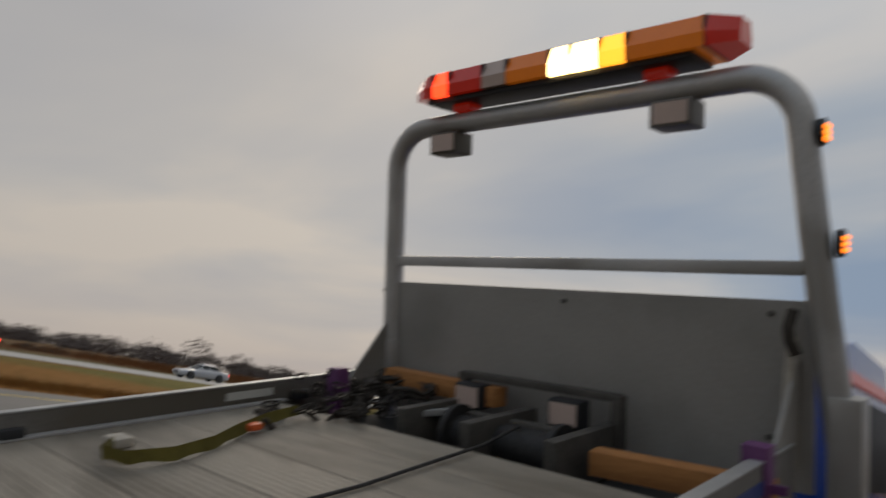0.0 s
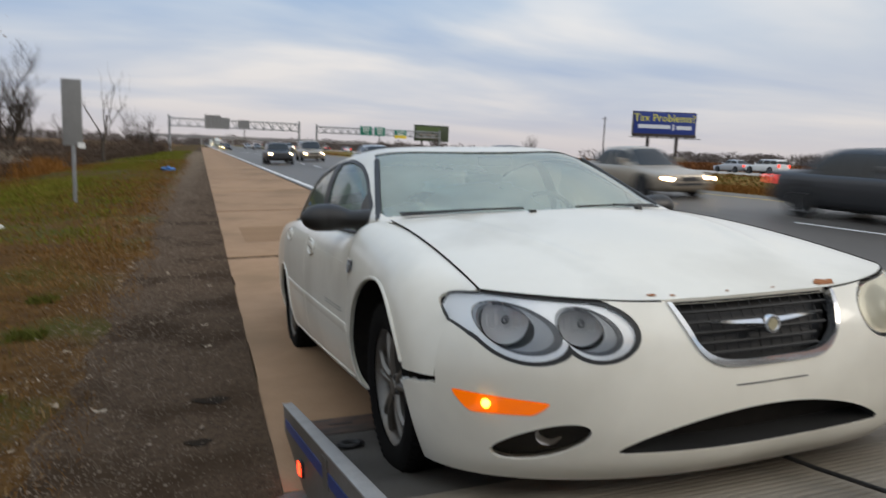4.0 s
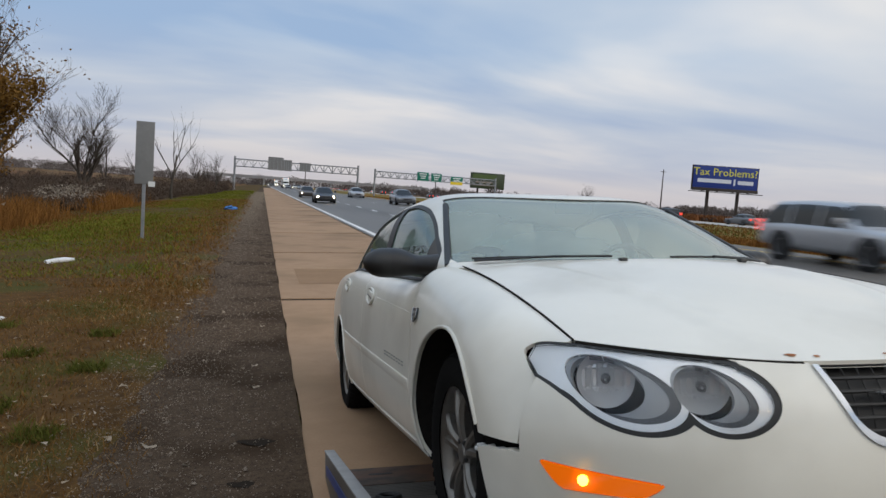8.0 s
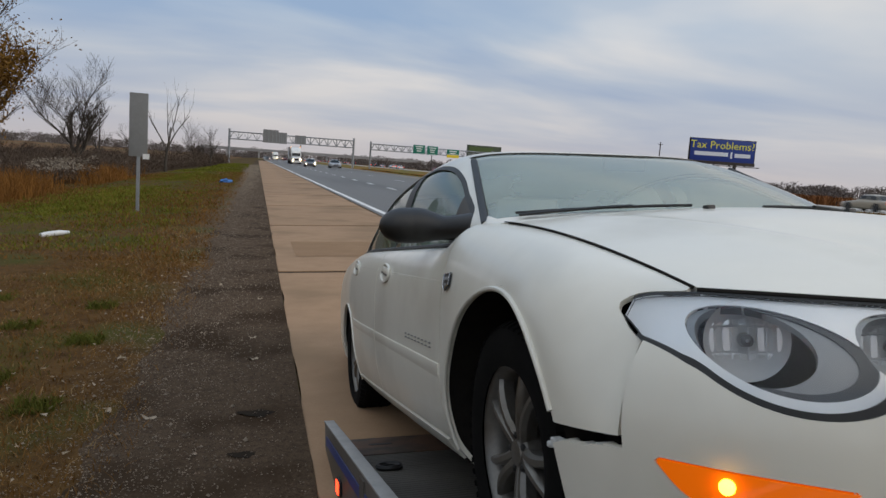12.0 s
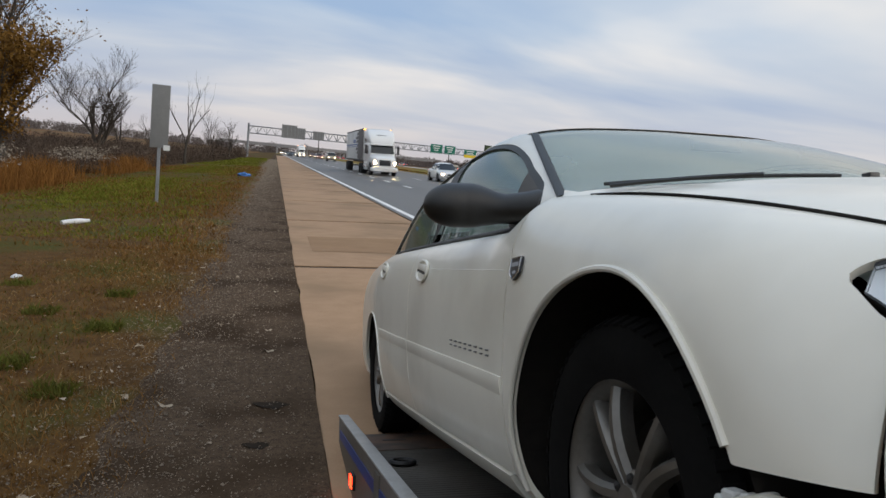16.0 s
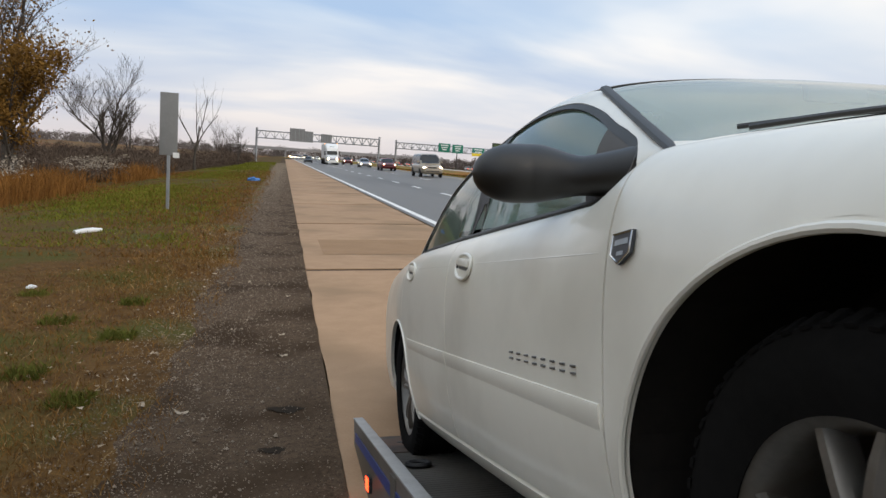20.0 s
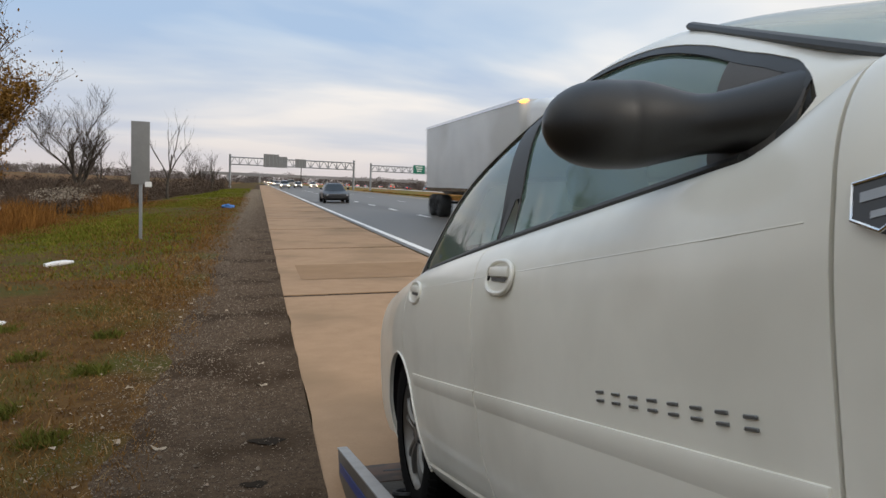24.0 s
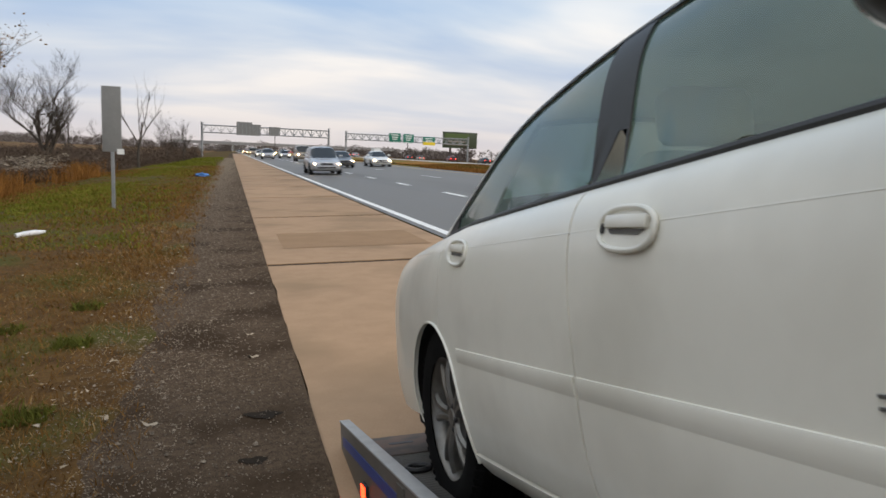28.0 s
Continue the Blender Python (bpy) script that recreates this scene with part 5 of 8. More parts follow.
    glass_part("door_frame", lambda x, y, z: np.minimum(dlo(x, y, z) + 0.004, 0.014 + 0.006 * np.clip((1.0 - y) / 0.3, 0, 1) - dlo(x, y, z)), SM["trim"], -0.002, 200, 110)
    glass_part("centre_pillar", lambda x, y, z: np.minimum(dlo(x, y, z) - 0.002, np.minimum(y - 1.645 - 0.06 * (z - 1.0), 1.79 + 0.06 * (z - 1.0) - y)), SM["trim"], -0.004, 160, 60)
    glass_part("mirror_sail", lambda x, y, z: np.minimum(dlo(x, y, z) - 0.004, 0.82 - y), SM["mirror_sail"], -0.003, 160, 60)
    belt = [(sx * (float(seam_x(y)) + 0.0045), y, float(belt_z(y)) - 0.001) for y in np.linspace(0.72, 3.08, 40)]
    part("belt_moulding", tube(belt, 0.012, 8, flat=0.8), SM["trim"], car, "black belt moulding under the windows")
    glass_part("quarter_panel_trim", lambda x, y, z: np.minimum(dlo(x, y, z) - 0.004, y - 2.92 + 0.2 * (z - 1)), SM["trim"], -0.004, 160, 60)


def door_mirror(car, sx):
    # one flowing body: a blunt egg drawn out into the stalk that meets the sail
    way, rad = [], []
    for k in range(26):
        d = 0.345 * (k / 25) ** 1.25
        k2 = max(0.0, (d - 0.12) / 0.225)
        egg = 0.0725 * max(0.0016, 1 - max(0.0, 1 - d / 0.105) ** 2.2) ** 0.5
        drop = min(1.0, max(0.0, (d - 0.14) / 0.11))
        drop = drop * drop * (3 - 2 * drop)
        flare = max(0.0, (d - 0.225) / 0.12)
        rad.append(egg - 0.026 * drop + 0.022 * flare ** 1.6)
        way.append((sx * (1.082 - d), 0.822 - 0.150 * k2 ** 1.6, 1.002 - 0.010 * drop - 0.014 * k2 ** 2))
    bm = tube(way, 0.05, 28, radii=rad, flat=0.93)
    m = part("door_mirror", bm, SM["mirror_black"], car, "egg-shaped black plastic door mirror")
    bm = lathe([(0.001, 0.0), (0.052, 0.0), (0.054, -0.01)], 32, "Y")
    bmesh.ops.scale(bm, vec=(1.3, 1, 0.95), verts=bm.verts)
    bmesh.ops.translate(bm, vec=(sx * 0.975, 0.884, 1.006), verts=bm.verts)
    part("mirror_glass", bm, SM["chrome"], m)


def sedan():
    car = thing("sedan", "old white sedan with a loose bumper, winched onto the flatbed", "car")
    deg = math.pi / 180
    # hood
    part("hood", patch(hood, -0.742, 0.742, 90, 0.0, 1.0, 60, None, 0.02, flip=False), PAINT, car, "white hood with rust spots on its front edge")
    # dark beads stand in for the shade in the gaps round the hood
    for sx in (-1, 1):
        seam = [hood(np.array(sx * 0.7455), np.array(s)) for s in np.linspace(0.0, 0.97, 24)]
        part("hood_seam", tube([(float(p[0]), float(p[1]), float(p[2]) - 0.0005) for p in seam], 0.0036, 6), SM["under"], car)
        lip = [hood(np.array(sx * x), np.array(0.0)) for x in np.linspace(0.30, 0.742, 22)]
        part("hood_front_gap", tube([(float(p[0]), float(p[1]) - 0.004, float(p[2]) - 0.006) for p in lip], 0.0055, 6), SM["under"], car)
    for x, s, r in ((0.335, 0.012, 0.030), (0.30, 0.006, 0.014), (-0.31, 0.012, 0.012), (0.11, 0.01, 0.006), (-0.06, 0.012, 0.006), (-0.25, 0.007, 0.008)):
        bm = bmesh.new()
        c = hood(np.array(x), np.array(s + 0.012))
        pts = []
        for k in range(16):
            a = 2 * math.pi * k / 16
            q = r * (0.75 + 0.5 * noise.noise((x * 9 + math.cos(a), math.sin(a), 2)))
            p = hood(np.array(x + 1.7 * q * math.cos(a)), np.array(max(0.001, s + 0.012 + q * 0.7 * math.sin(a))))
            pts.append(bm.verts.new((p[0], p[1] - 0.0006, p[2] + 0.002)))
        bm.faces.new(pts)
        part("rust_spot", bm, SM["rust"], car)
    # front bumper with its openings
    def grille_f(x, y, z, g=0.0):
        x = x - 0.014
        a = 0.712 + g - z
        b = z - (0.535 - g) - 0.06 * np.clip(np.abs(x) / 0.25, 0, 2) ** 6
        c = (0.227 + 0.38 * np.clip(z - 0.53, 0, 1) ** 1.0 * 0.95 + g) - np.abs(x)
        return np.minimum(np.minimum(a, b), c)
    def intake_f(x, y, z, g=0.0):
        x, z = x - 0.014, z + 0.012
        a = np.clip(np.abs(x) / 0.48, 0, 1.2)
        top = 0.284 + 0.122 * np.clip(1 - a ** 2, 0, 1) ** 0.75
        bot = 0.288 - 0.004 * np.clip(1 - a * a, 0, 1)
        return np.minimum(np.minimum(top - z, z - bot), 0.475 - np.abs(x)) + g
    def fog_f(x, y, z, g=0.0):
        z = z + 0.012
        return 0.050 - np.hypot((np.abs(x) - 0.65) / 2.35, z - 0.322 - 0.30 * (0.65 - np.abs(x))) + g
    def turn_f(x, y, z, g=0.0):
        z = z + 0.010
        t = np.clip((0.862 - np.abs(x)) / 0.226, 0, 1)
        top = 0.472 - 0.028 * t
        bot = 0.405 + 0.060 * np.clip(1 - t / 0.2, 0, 1) ** 1.5 + 0.036 * np.clip((t - 0.78) / 0.22, 0, 1) ** 1.5
        return np.minimum(np.minimum(top - z, z - bot), np.minimum(0.862 - np.abs(x), np.abs(x) - 0.636)) + g
    def lamp_f(x, y, z):
        return lamp_shape(x, z) + 0.009
    def tab_z(y):
        return 0.440 + 0.026 * np.clip((-y - 0.335) / 0.24, 0, 1) + 0.003 * np.sin(y * 70)
    def bumper_keep(x, y, z):
        k = np.minimum(-grille_f(x, y, z, 0.022), -intake_f(x, y, z))
        k = np.minimum(k, np.minimum(-fog_f(x, y, z), -turn_f(x, y, z)))
        k = np.minimum(k, np.minimum(-lamp_f(x, y, z), hood_front_z(x) - 0.004 - z))
        k = np.minimum(k, np.where(z > tab_z(y), -0.574 - y, 1.0))
        k = np.minimum(k, np.where(z > 0.668, 0.74 - np.abs(x), 1.0))
        k = np.minimum(k, np.hypot(y, z - HUB_Z - 0.02) - ARCH_R - 0.004)
        return k
    part("front_bumper", patch(nose, -90 * deg, 90 * deg, 300, 0.172, 0.775, 112, bumper_keep, 0.02, flip=False, offset=0.0), PAINT, car, "white bumper cover torn loose at the wheel arch")
    # wings of the bumper beside the wheel
    for sx in (-1, 1):
        fun = flank if sx > 0 else mirror_x(flank)
        part("bumper_end", patch(fun, -0.42, -0.25, 30, 0.5, 1.0, 40, lambda x, y, z: np.minimum(np.minimum(np.hypot(y, z - HUB_Z - 0.02) - ARCH_R - 0.004, -0.30 - y), np.minimum(tab_z(y) - z, z - 0.2)), 0.02, flip=sx > 0), PAINT, car)
        bm = bmesh.new()
        for k in range(9):
            y = -0.56 + 0.024 * k
            hw = float(half(y)); box(sx * (hw - 0.03), sx * (hw - 0.006), y, y + 0.02 + 0.008 * math.sin(k * 2.1), float(tab_z(y)) - 0.014, float(tab_z(y)) + 0.003 + 0.004 * math.sin(k * 3), 0.003, bm=bm, seg=1)
        part("torn_edge", bm, SM["torn"], car, "ragged broken plastic tab")
        bm = box(-0.02, 0.0, -0.565, -0.31, 0.40, 0.52)
        bmesh.ops.translate(bm, vec=(sx * 0.845 if sx > 0 else -0.825, 0, 0), verts=bm.verts)
        part("gap_filler", bm, SM["under"], car)
        headlight(car, sx)
        # turn signal and fog lamp
        ts = part("turn_signal", patch(nose, min(sx * 38, sx * 75) * deg, max(sx * 38, sx * 75) * deg, 70, 0.38, 0.52, 40, lambda x, y, z: turn_f(x, y, z, -0.003), 0.02, flip=False, offset=0.002), SM["amber"], car, "amber turn signal in the bumper")
        c = nose(np.array(sx * 54.5 * deg), np.array(0.427))
        bm = bmesh.new()
        bmesh.ops.create_icosphere(bm, subdivisions=3, radius=0.013, matrix=Matrix.Translation((float(c[0]) + sx * 0.004, float(c[1]) - 0.004, float(c[2]))))
        if sx < 0:
            part("lit_bulb", bm, SM["amber_hot"], ts)
        else:
            bm.free()
        fog = part("fog_lamp", patch(nose, min(sx * 20, sx * 66) * deg, max(sx * 20, sx * 66) * deg, 60, 0.25, 0.42, 40, lambda x, y, z: fog_f(x, y, z, 0.002), 0.03, flip=False, offset=-0.035), SM["under"], car)
        part("fog_cover", patch(nose, min(sx * 20, sx * 66) * deg, max(sx * 20, sx * 66) * deg, 60, 0.25, 0.42, 40, lambda x, y, z: fog_f(x, y, z, -0.002), 0.004, flip=False, offset=-0.008), SM["fog_lens"], fog).visible_shadow = False
        bm = lathe([(0.034, 0.02), (0.026, -0.005), (0.012, -0.015), (0.002, -0.017)], 24, "Y")
        bmesh.ops.scale(bm, vec=(1.3, -1, 0.9), verts=bm.verts)
        p = nose(np.array(sx * 41 * deg), np.array(0.335))
        bmesh.ops.translate(bm, vec=(float(p[0]), float(p[1]) + 0.04, float(p[2])), verts=bm.verts)
        part("fog_reflector", bm, SM["reflector"], fog)
        side_panels(car, sx)
        door_mirror(car, sx)
    # lower intake: dark back with ribs
    part("intake_back", patch(nose, -40 * deg, 40 * deg, 60, 0.25, 0.44, 16, lambda x, y, z: intake_f(x, y, z, 0.004), 0.03, flip=False, offset=-0.07), SM["under"], car)
    part("intake_lining", patch(nose, -40 * deg, 40 * deg, 120, 0.25, 0.44, 50, lambda x, y, z: np.minimum(intake_f(x, y, z, 0.003), 0.0015 - intake_f(x, y, z)), 0.075, flip=False, offset=-0.002), SM["trim"], car)
    # grille
    gr = part("grille", patch(nose, -22 * deg, 22 * deg, 40, 0.52, 0.72, 24, lambda x, y, z: grille_f(x, y, z, 0.012), 0.03, flip=False, offset=-0.05), SM["grille"], car, "black mesh grille in a chrome frame")
    bm = bmesh.new()
    for z in np.linspace(0.555, 0.70, 6):
        pts = [nose(np.array(f * deg), np.array(z)) for f in np.linspace(-21, 21, 25)]
        pts = [(p[0], p[1] + 0.022, p[2]) for p in pts if grille_f(p[0], p[1], p[2], 0.004) > 0]
        if len(pts) > 2:
            tube(pts, 0.005, 6, bm)
    part("grille_slat", bm, SM["grille"], gr)
    bm = bmesh.new()
    for x in np.linspace(-0.28, 0.28, 15):
        pts = []
        for z in np.linspace(0.54, 0.712, 8):
            if grille_f(x, 0, z, 0.002) > 0:
                pts.append((x, float(nose_y(x, z)) + 0.028, z))
        if len(pts) > 1:
            tube(pts, 0.002, 5, bm)
    part("grille_mesh", bm, SM["grille"], gr)
    part("grille_frame", patch(nose, -24 * deg, 24 * deg, 160, 0.49, 0.735, 80, lambda x, y, z: np.minimum(np.minimum(grille_f(x, y, z, 0.021), -grille_f(x, y, z, 0.0)), 0.703 - z), 0.03, flip=False, offset=0.006), SM["chrome"], gr, "chrome frame")
    em = lathe([(0.001, 0.004), (0.017, 0.004), (0.0185, 0.006), (0.020, 0.009), (0.026, 0.009), (0.028, 0.006), (0.028, -0.006), (0.001, -0.006)], 32, "Y")
    bmesh.ops.scale(em, vec=(1, -1, 1), verts=em.verts)
    bmesh.ops.reverse_faces(em, faces=em.faces)
    bmesh.ops.translate(em, vec=(0.014, -0.994, 0.628), verts=em.verts)
    e = part("emblem", em, SM["chrome"], gr, "round emblem between two chrome wings")
    disc = lathe([(0.001, 0.0), (0.0165, 0.0), (0.0165, 0.002), (0.001, 0.002)], 28, "Y")
    bmesh.ops.translate(disc, vec=(0.014, -1.0005, 0.628), verts=disc.verts)
    part("emblem_disc", disc, SM["gold"], e)
    for s in (-1, 1):
        bm = bmesh.new()
        rows = []
        for i in range(14):
            t = i / 13
            x = 0.014 + s * (0.016 + 0.185 * t)
            z = 0.628 + 0.016 * t ** 1.2
            hgt = 0.013 * (1 - t) ** 0.8 + 0.002
            y = float(nose_y(-abs(x), 0.632)) - 0.004
            rows.append([bm.verts.new((x, y + 0.012, z + hgt)), bm.verts.new((x, y - 0.004, z + hgt * 0.2)), bm.verts.new((x, y + 0.012, z - hgt))])
        for p, q in zip(rows, rows[1:]):
            for k in range(2):
                bm.faces.new((p[k], p[k + 1], q[k + 1], q[k]))
        bmesh.ops.recalc_face_normals(bm, faces=bm.faces)
        part("chrome_wing", bm, SM["chrome"], e)
    # a thin crack above the intake
    bm = tube([(x, float(nose_y(x, 0.462)) - 0.001, 0.462 + 0.006 * (x + 0.1)) for x in np.linspace(-0.12, 0.14, 12)], 0.0022, 5)
    part("plate_crease", bm, SM["trim"], car)
    # greenhouse shell, windscreen, rear window
    def shell_keep(x, y, z):
        k = np.minimum(-dlo(x, y, z) - 0.002, -ws(x, y, z))
        return np.minimum(k, -rear_glass(x, y, z))
    part("roof_shell", patch(dome, 0.07, 3.44, 180, 0.0, math.pi, 200, shell_keep, 0.02, flip=False), PAINT, car, "white roof and pillars")
    w = part("windscreen", patch(dome, 0.06, 1.2, 66, 0.05, math.pi - 0.05, 80, lambda x, y, z: ws(x, y, z) - 0.004, 0.004, offset=-0.006), SM["screen"], car)
    w.visible_shadow = False
    part("windscreen_seal", patch(dome, 0.06, 1.2, 120, 0.02, math.pi - 0.02, 200, lambda x, y, z: np.minimum(ws(x, y, z) + 0.003, 0.006 - ws(x, y, z)), 0.012, offset=-0.001), SM["trim"], car)
    for sx in (-1, 1):
        edge = []
        for y0 in np.linspace(0.10, 1.15, 120):
            a = np.linspace(0.03, 1.45, 400)
            P = dome(np.full(400, y0), a)
            F = 0.772 - 0.46 * (P[:, 2] - 0.995) - P[:, 0]
            hit = np.nonzero(F > 0)[0]
            if len(hit) and hit[0] > 0 and P[hit[0], 1] > 0.47 and P[hit[0], 1] < 1.07:
                edge.append(P[hit[0]])
        edge = np.array(edge)
        span = np.linspace(0, 1, len(edge))
        edge = np.stack([np.polyval(np.polyfit(span, edge[:, k], 2), span) for k in range(3)], -1)
        part("pillar_moulding", tube([(sx * float(p[0]), float(p[1]), float(p[2]) + 0.001) for p in edge[::2]], 0.015, 8, flat=0.6), SM["trim"], car, "black moulding beside the windscreen")
    part("rear_window", patch(dome, 2.4, 3.4, 40, 0.1, math.pi - 0.1, 50, lambda x, y, z: rear_glass(x, y, z) - 0.003, 0.004, offset=-0.006), SM["window"], car).visible_shadow = False
    # cowl and wipers
    cowl = patch(lambda u, v: np.stack([u + 0 * v, 0.115 + 0.32 * (u / 0.76) ** 2 + 0.06 * v, 0.982 - 0.02 * (u / 0.76) ** 2 + 0.004 * v], -1), -0.76, 0.76, 40, -0.1, 1.0, 4, None, 0.02)
    part("cowl", cowl, SM["trim"], car)
    gy, ga = np.meshgrid(np.linspace(0.06, 0.7, 150), np.linspace(0.02, math.pi - 0.02, 240), indexing="ij")
    glass_pts = dome(gy, ga)
    def on_glass(x, y, lift):
        k = np.argmin((glass_pts[..., 0] - x) ** 2 + (glass_pts[..., 1] - y) ** 2)
        return (x, y, float(glass_pts[..., 2].ravel()[k]) + lift)
    for x0, x1 in ((0.60, 0.05), (-0.70, -0.20)):
        wp, arm = [], []
        for i in range(17):
            t = i / 16
            x = x0 + (x1 - x0) * t
            y = 0.146 + 0.315 * (x / 0.76) ** 2 + 0.012 * t
            wp.append(on_glass(x, y, 0.013))
            if i < 11:
                arm.append(on_glass(x, y - 0.012 - 0.02 * (1 - t), 0.017 + 0.006 * math.sin(math.pi * t)))
        for line in (wp, arm):
            ks = range(len(line))
            lift = np.polyval(np.polyfit(ks, [p[2] for p in line], 2), ks)
            line[:] = [(p[0], p[1], float(z)) for p, z in zip(line, lift)]
        wiper = part("wiper", tube(wp, 0.005, 6), SM["trim"], car, "black wiper blade")
        part("wiper_arm", tube(arm, 0.009, 6, flat=0.6), SM["trim"], wiper)
    for x, y in ((-0.20, 0.095), (0.36, 0.13)):
        part("washer_nozzle", box(x - 0.014, x + 0.014, y - 0.013, y + 0.013, 0.981, 0.998, 0.004), SM["trim"], car)
    # trunk lid and tail
    part("trunk_lid", patch(lambda u, v: np.stack([u * seam_x(v), v + 0 * u, fender_top(v) + 0.01 - 0.03 * u * u - 0.05 * np.clip((v - 3.3) / 0.7, 0, 1) ** 2], -1), -1, 1, 30, 3.20, 3.99, 16, None, 0.02), PAINT, car)
    part("rear_bumper", patch(lambda u, v: np.stack([0.80 * np.sin(u), 3.62 + 0.42 * np.cos(u) ** 0.9, v + 0 * u], -1), -1.5, 1.5, 40, 0.28, 0.92, 16, None, 0.03, flip=True), PAINT, car)
    part("underbody", box(-0.78, 0.78, -0.42, 3.75, 0.19, 0.30, 0.02), SM["under"], car)
    part("trunk_floor", box(-0.76, 0.76, 3.22, 3.9, 0.24, 0.62, 0.03), SM["under"], car)
    part("engine_bay", box(-0.52, 0.52, -0.66, 0.50, 0.22, 0.66, 0.02), SM["under"], car)
    # cabin
    part("floor_pan", box(-0.80, 0.80, 0.50, 3.4, 0.30, 0.40), SM["dash"], car)
    part("dashboard", box(-0.76, 0.76, 0.42, 0.85, 0.62, 0.965, 0.06), SM["dash"], car)
    for x in (-0.37, 0.37):
        s = part("front_seat", box(x - 0.26, x + 0.26, 1.25, 1.80, 0.42, 0.62, 0.07, seg=3), SM["seat"], car)
        bm = box(x - 0.25, x + 0.25, 1.72, 1.88, 0.55, 1.12, 0.07, seg=3)
        bmesh.ops.rotate(bm, cent=(x, 1.78, 0.6), matrix=Matrix.Rotation(radians(-18), 3, "X"), verts=bm.verts)
        part("seat_back", bm, SM["seat"], s)
        bm = box(x - 0.14, x + 0.14, 1.90, 2.0, 1.12, 1.28, 0.045, seg=3)
        part("headrest", bm, SM["seat"], s)
    rs = part("rear_seat", box(-0.66, 0.66, 2.35, 2.9, 0.42, 0.64, 0.07, seg=3), SM["seat"], car)
    bm = box(-0.66, 0.66, 2.78, 2.95, 0.58, 1.08, 0.07, seg=3)
    bmesh.ops.rotate(bm, cent=(0, 2.85, 0.6), matrix=Matrix.Rotation(radians(-20), 3, "X"), verts=bm.verts)
    part("rear_seat_back", bm, SM["seat"], rs)
    bm = tube([(0.37 + 0.185 * math.cos(a), 1.02 + 0.05 * math.sin(a), 0.93 + 0.175 * math.sin(a)) for a in [2 * math.pi * k / 28 for k in range(29)]], 0.014, 8, caps=False)
    sw = part("steering_wheel", bm, SM["trim"], car)
    part("steering_hub", box(0.30, 0.44, 0.99, 1.05, 0.88, 0.97, 0.02), SM["trim"], sw)
    bm = box(-0.09, 0.11, 0.93, 0.955, 1.255, 1.31, 0.01)
    part("inner_mirror", bm, SM["trim"], car)
    wheels = []
    for y in (0.0, WHEELBASE):
        for sx in (-1, 1):
            wheels.append(wheel(car, sx * 0.795, y, sx))
    return car, wheels


car, car_wheels = sedan()

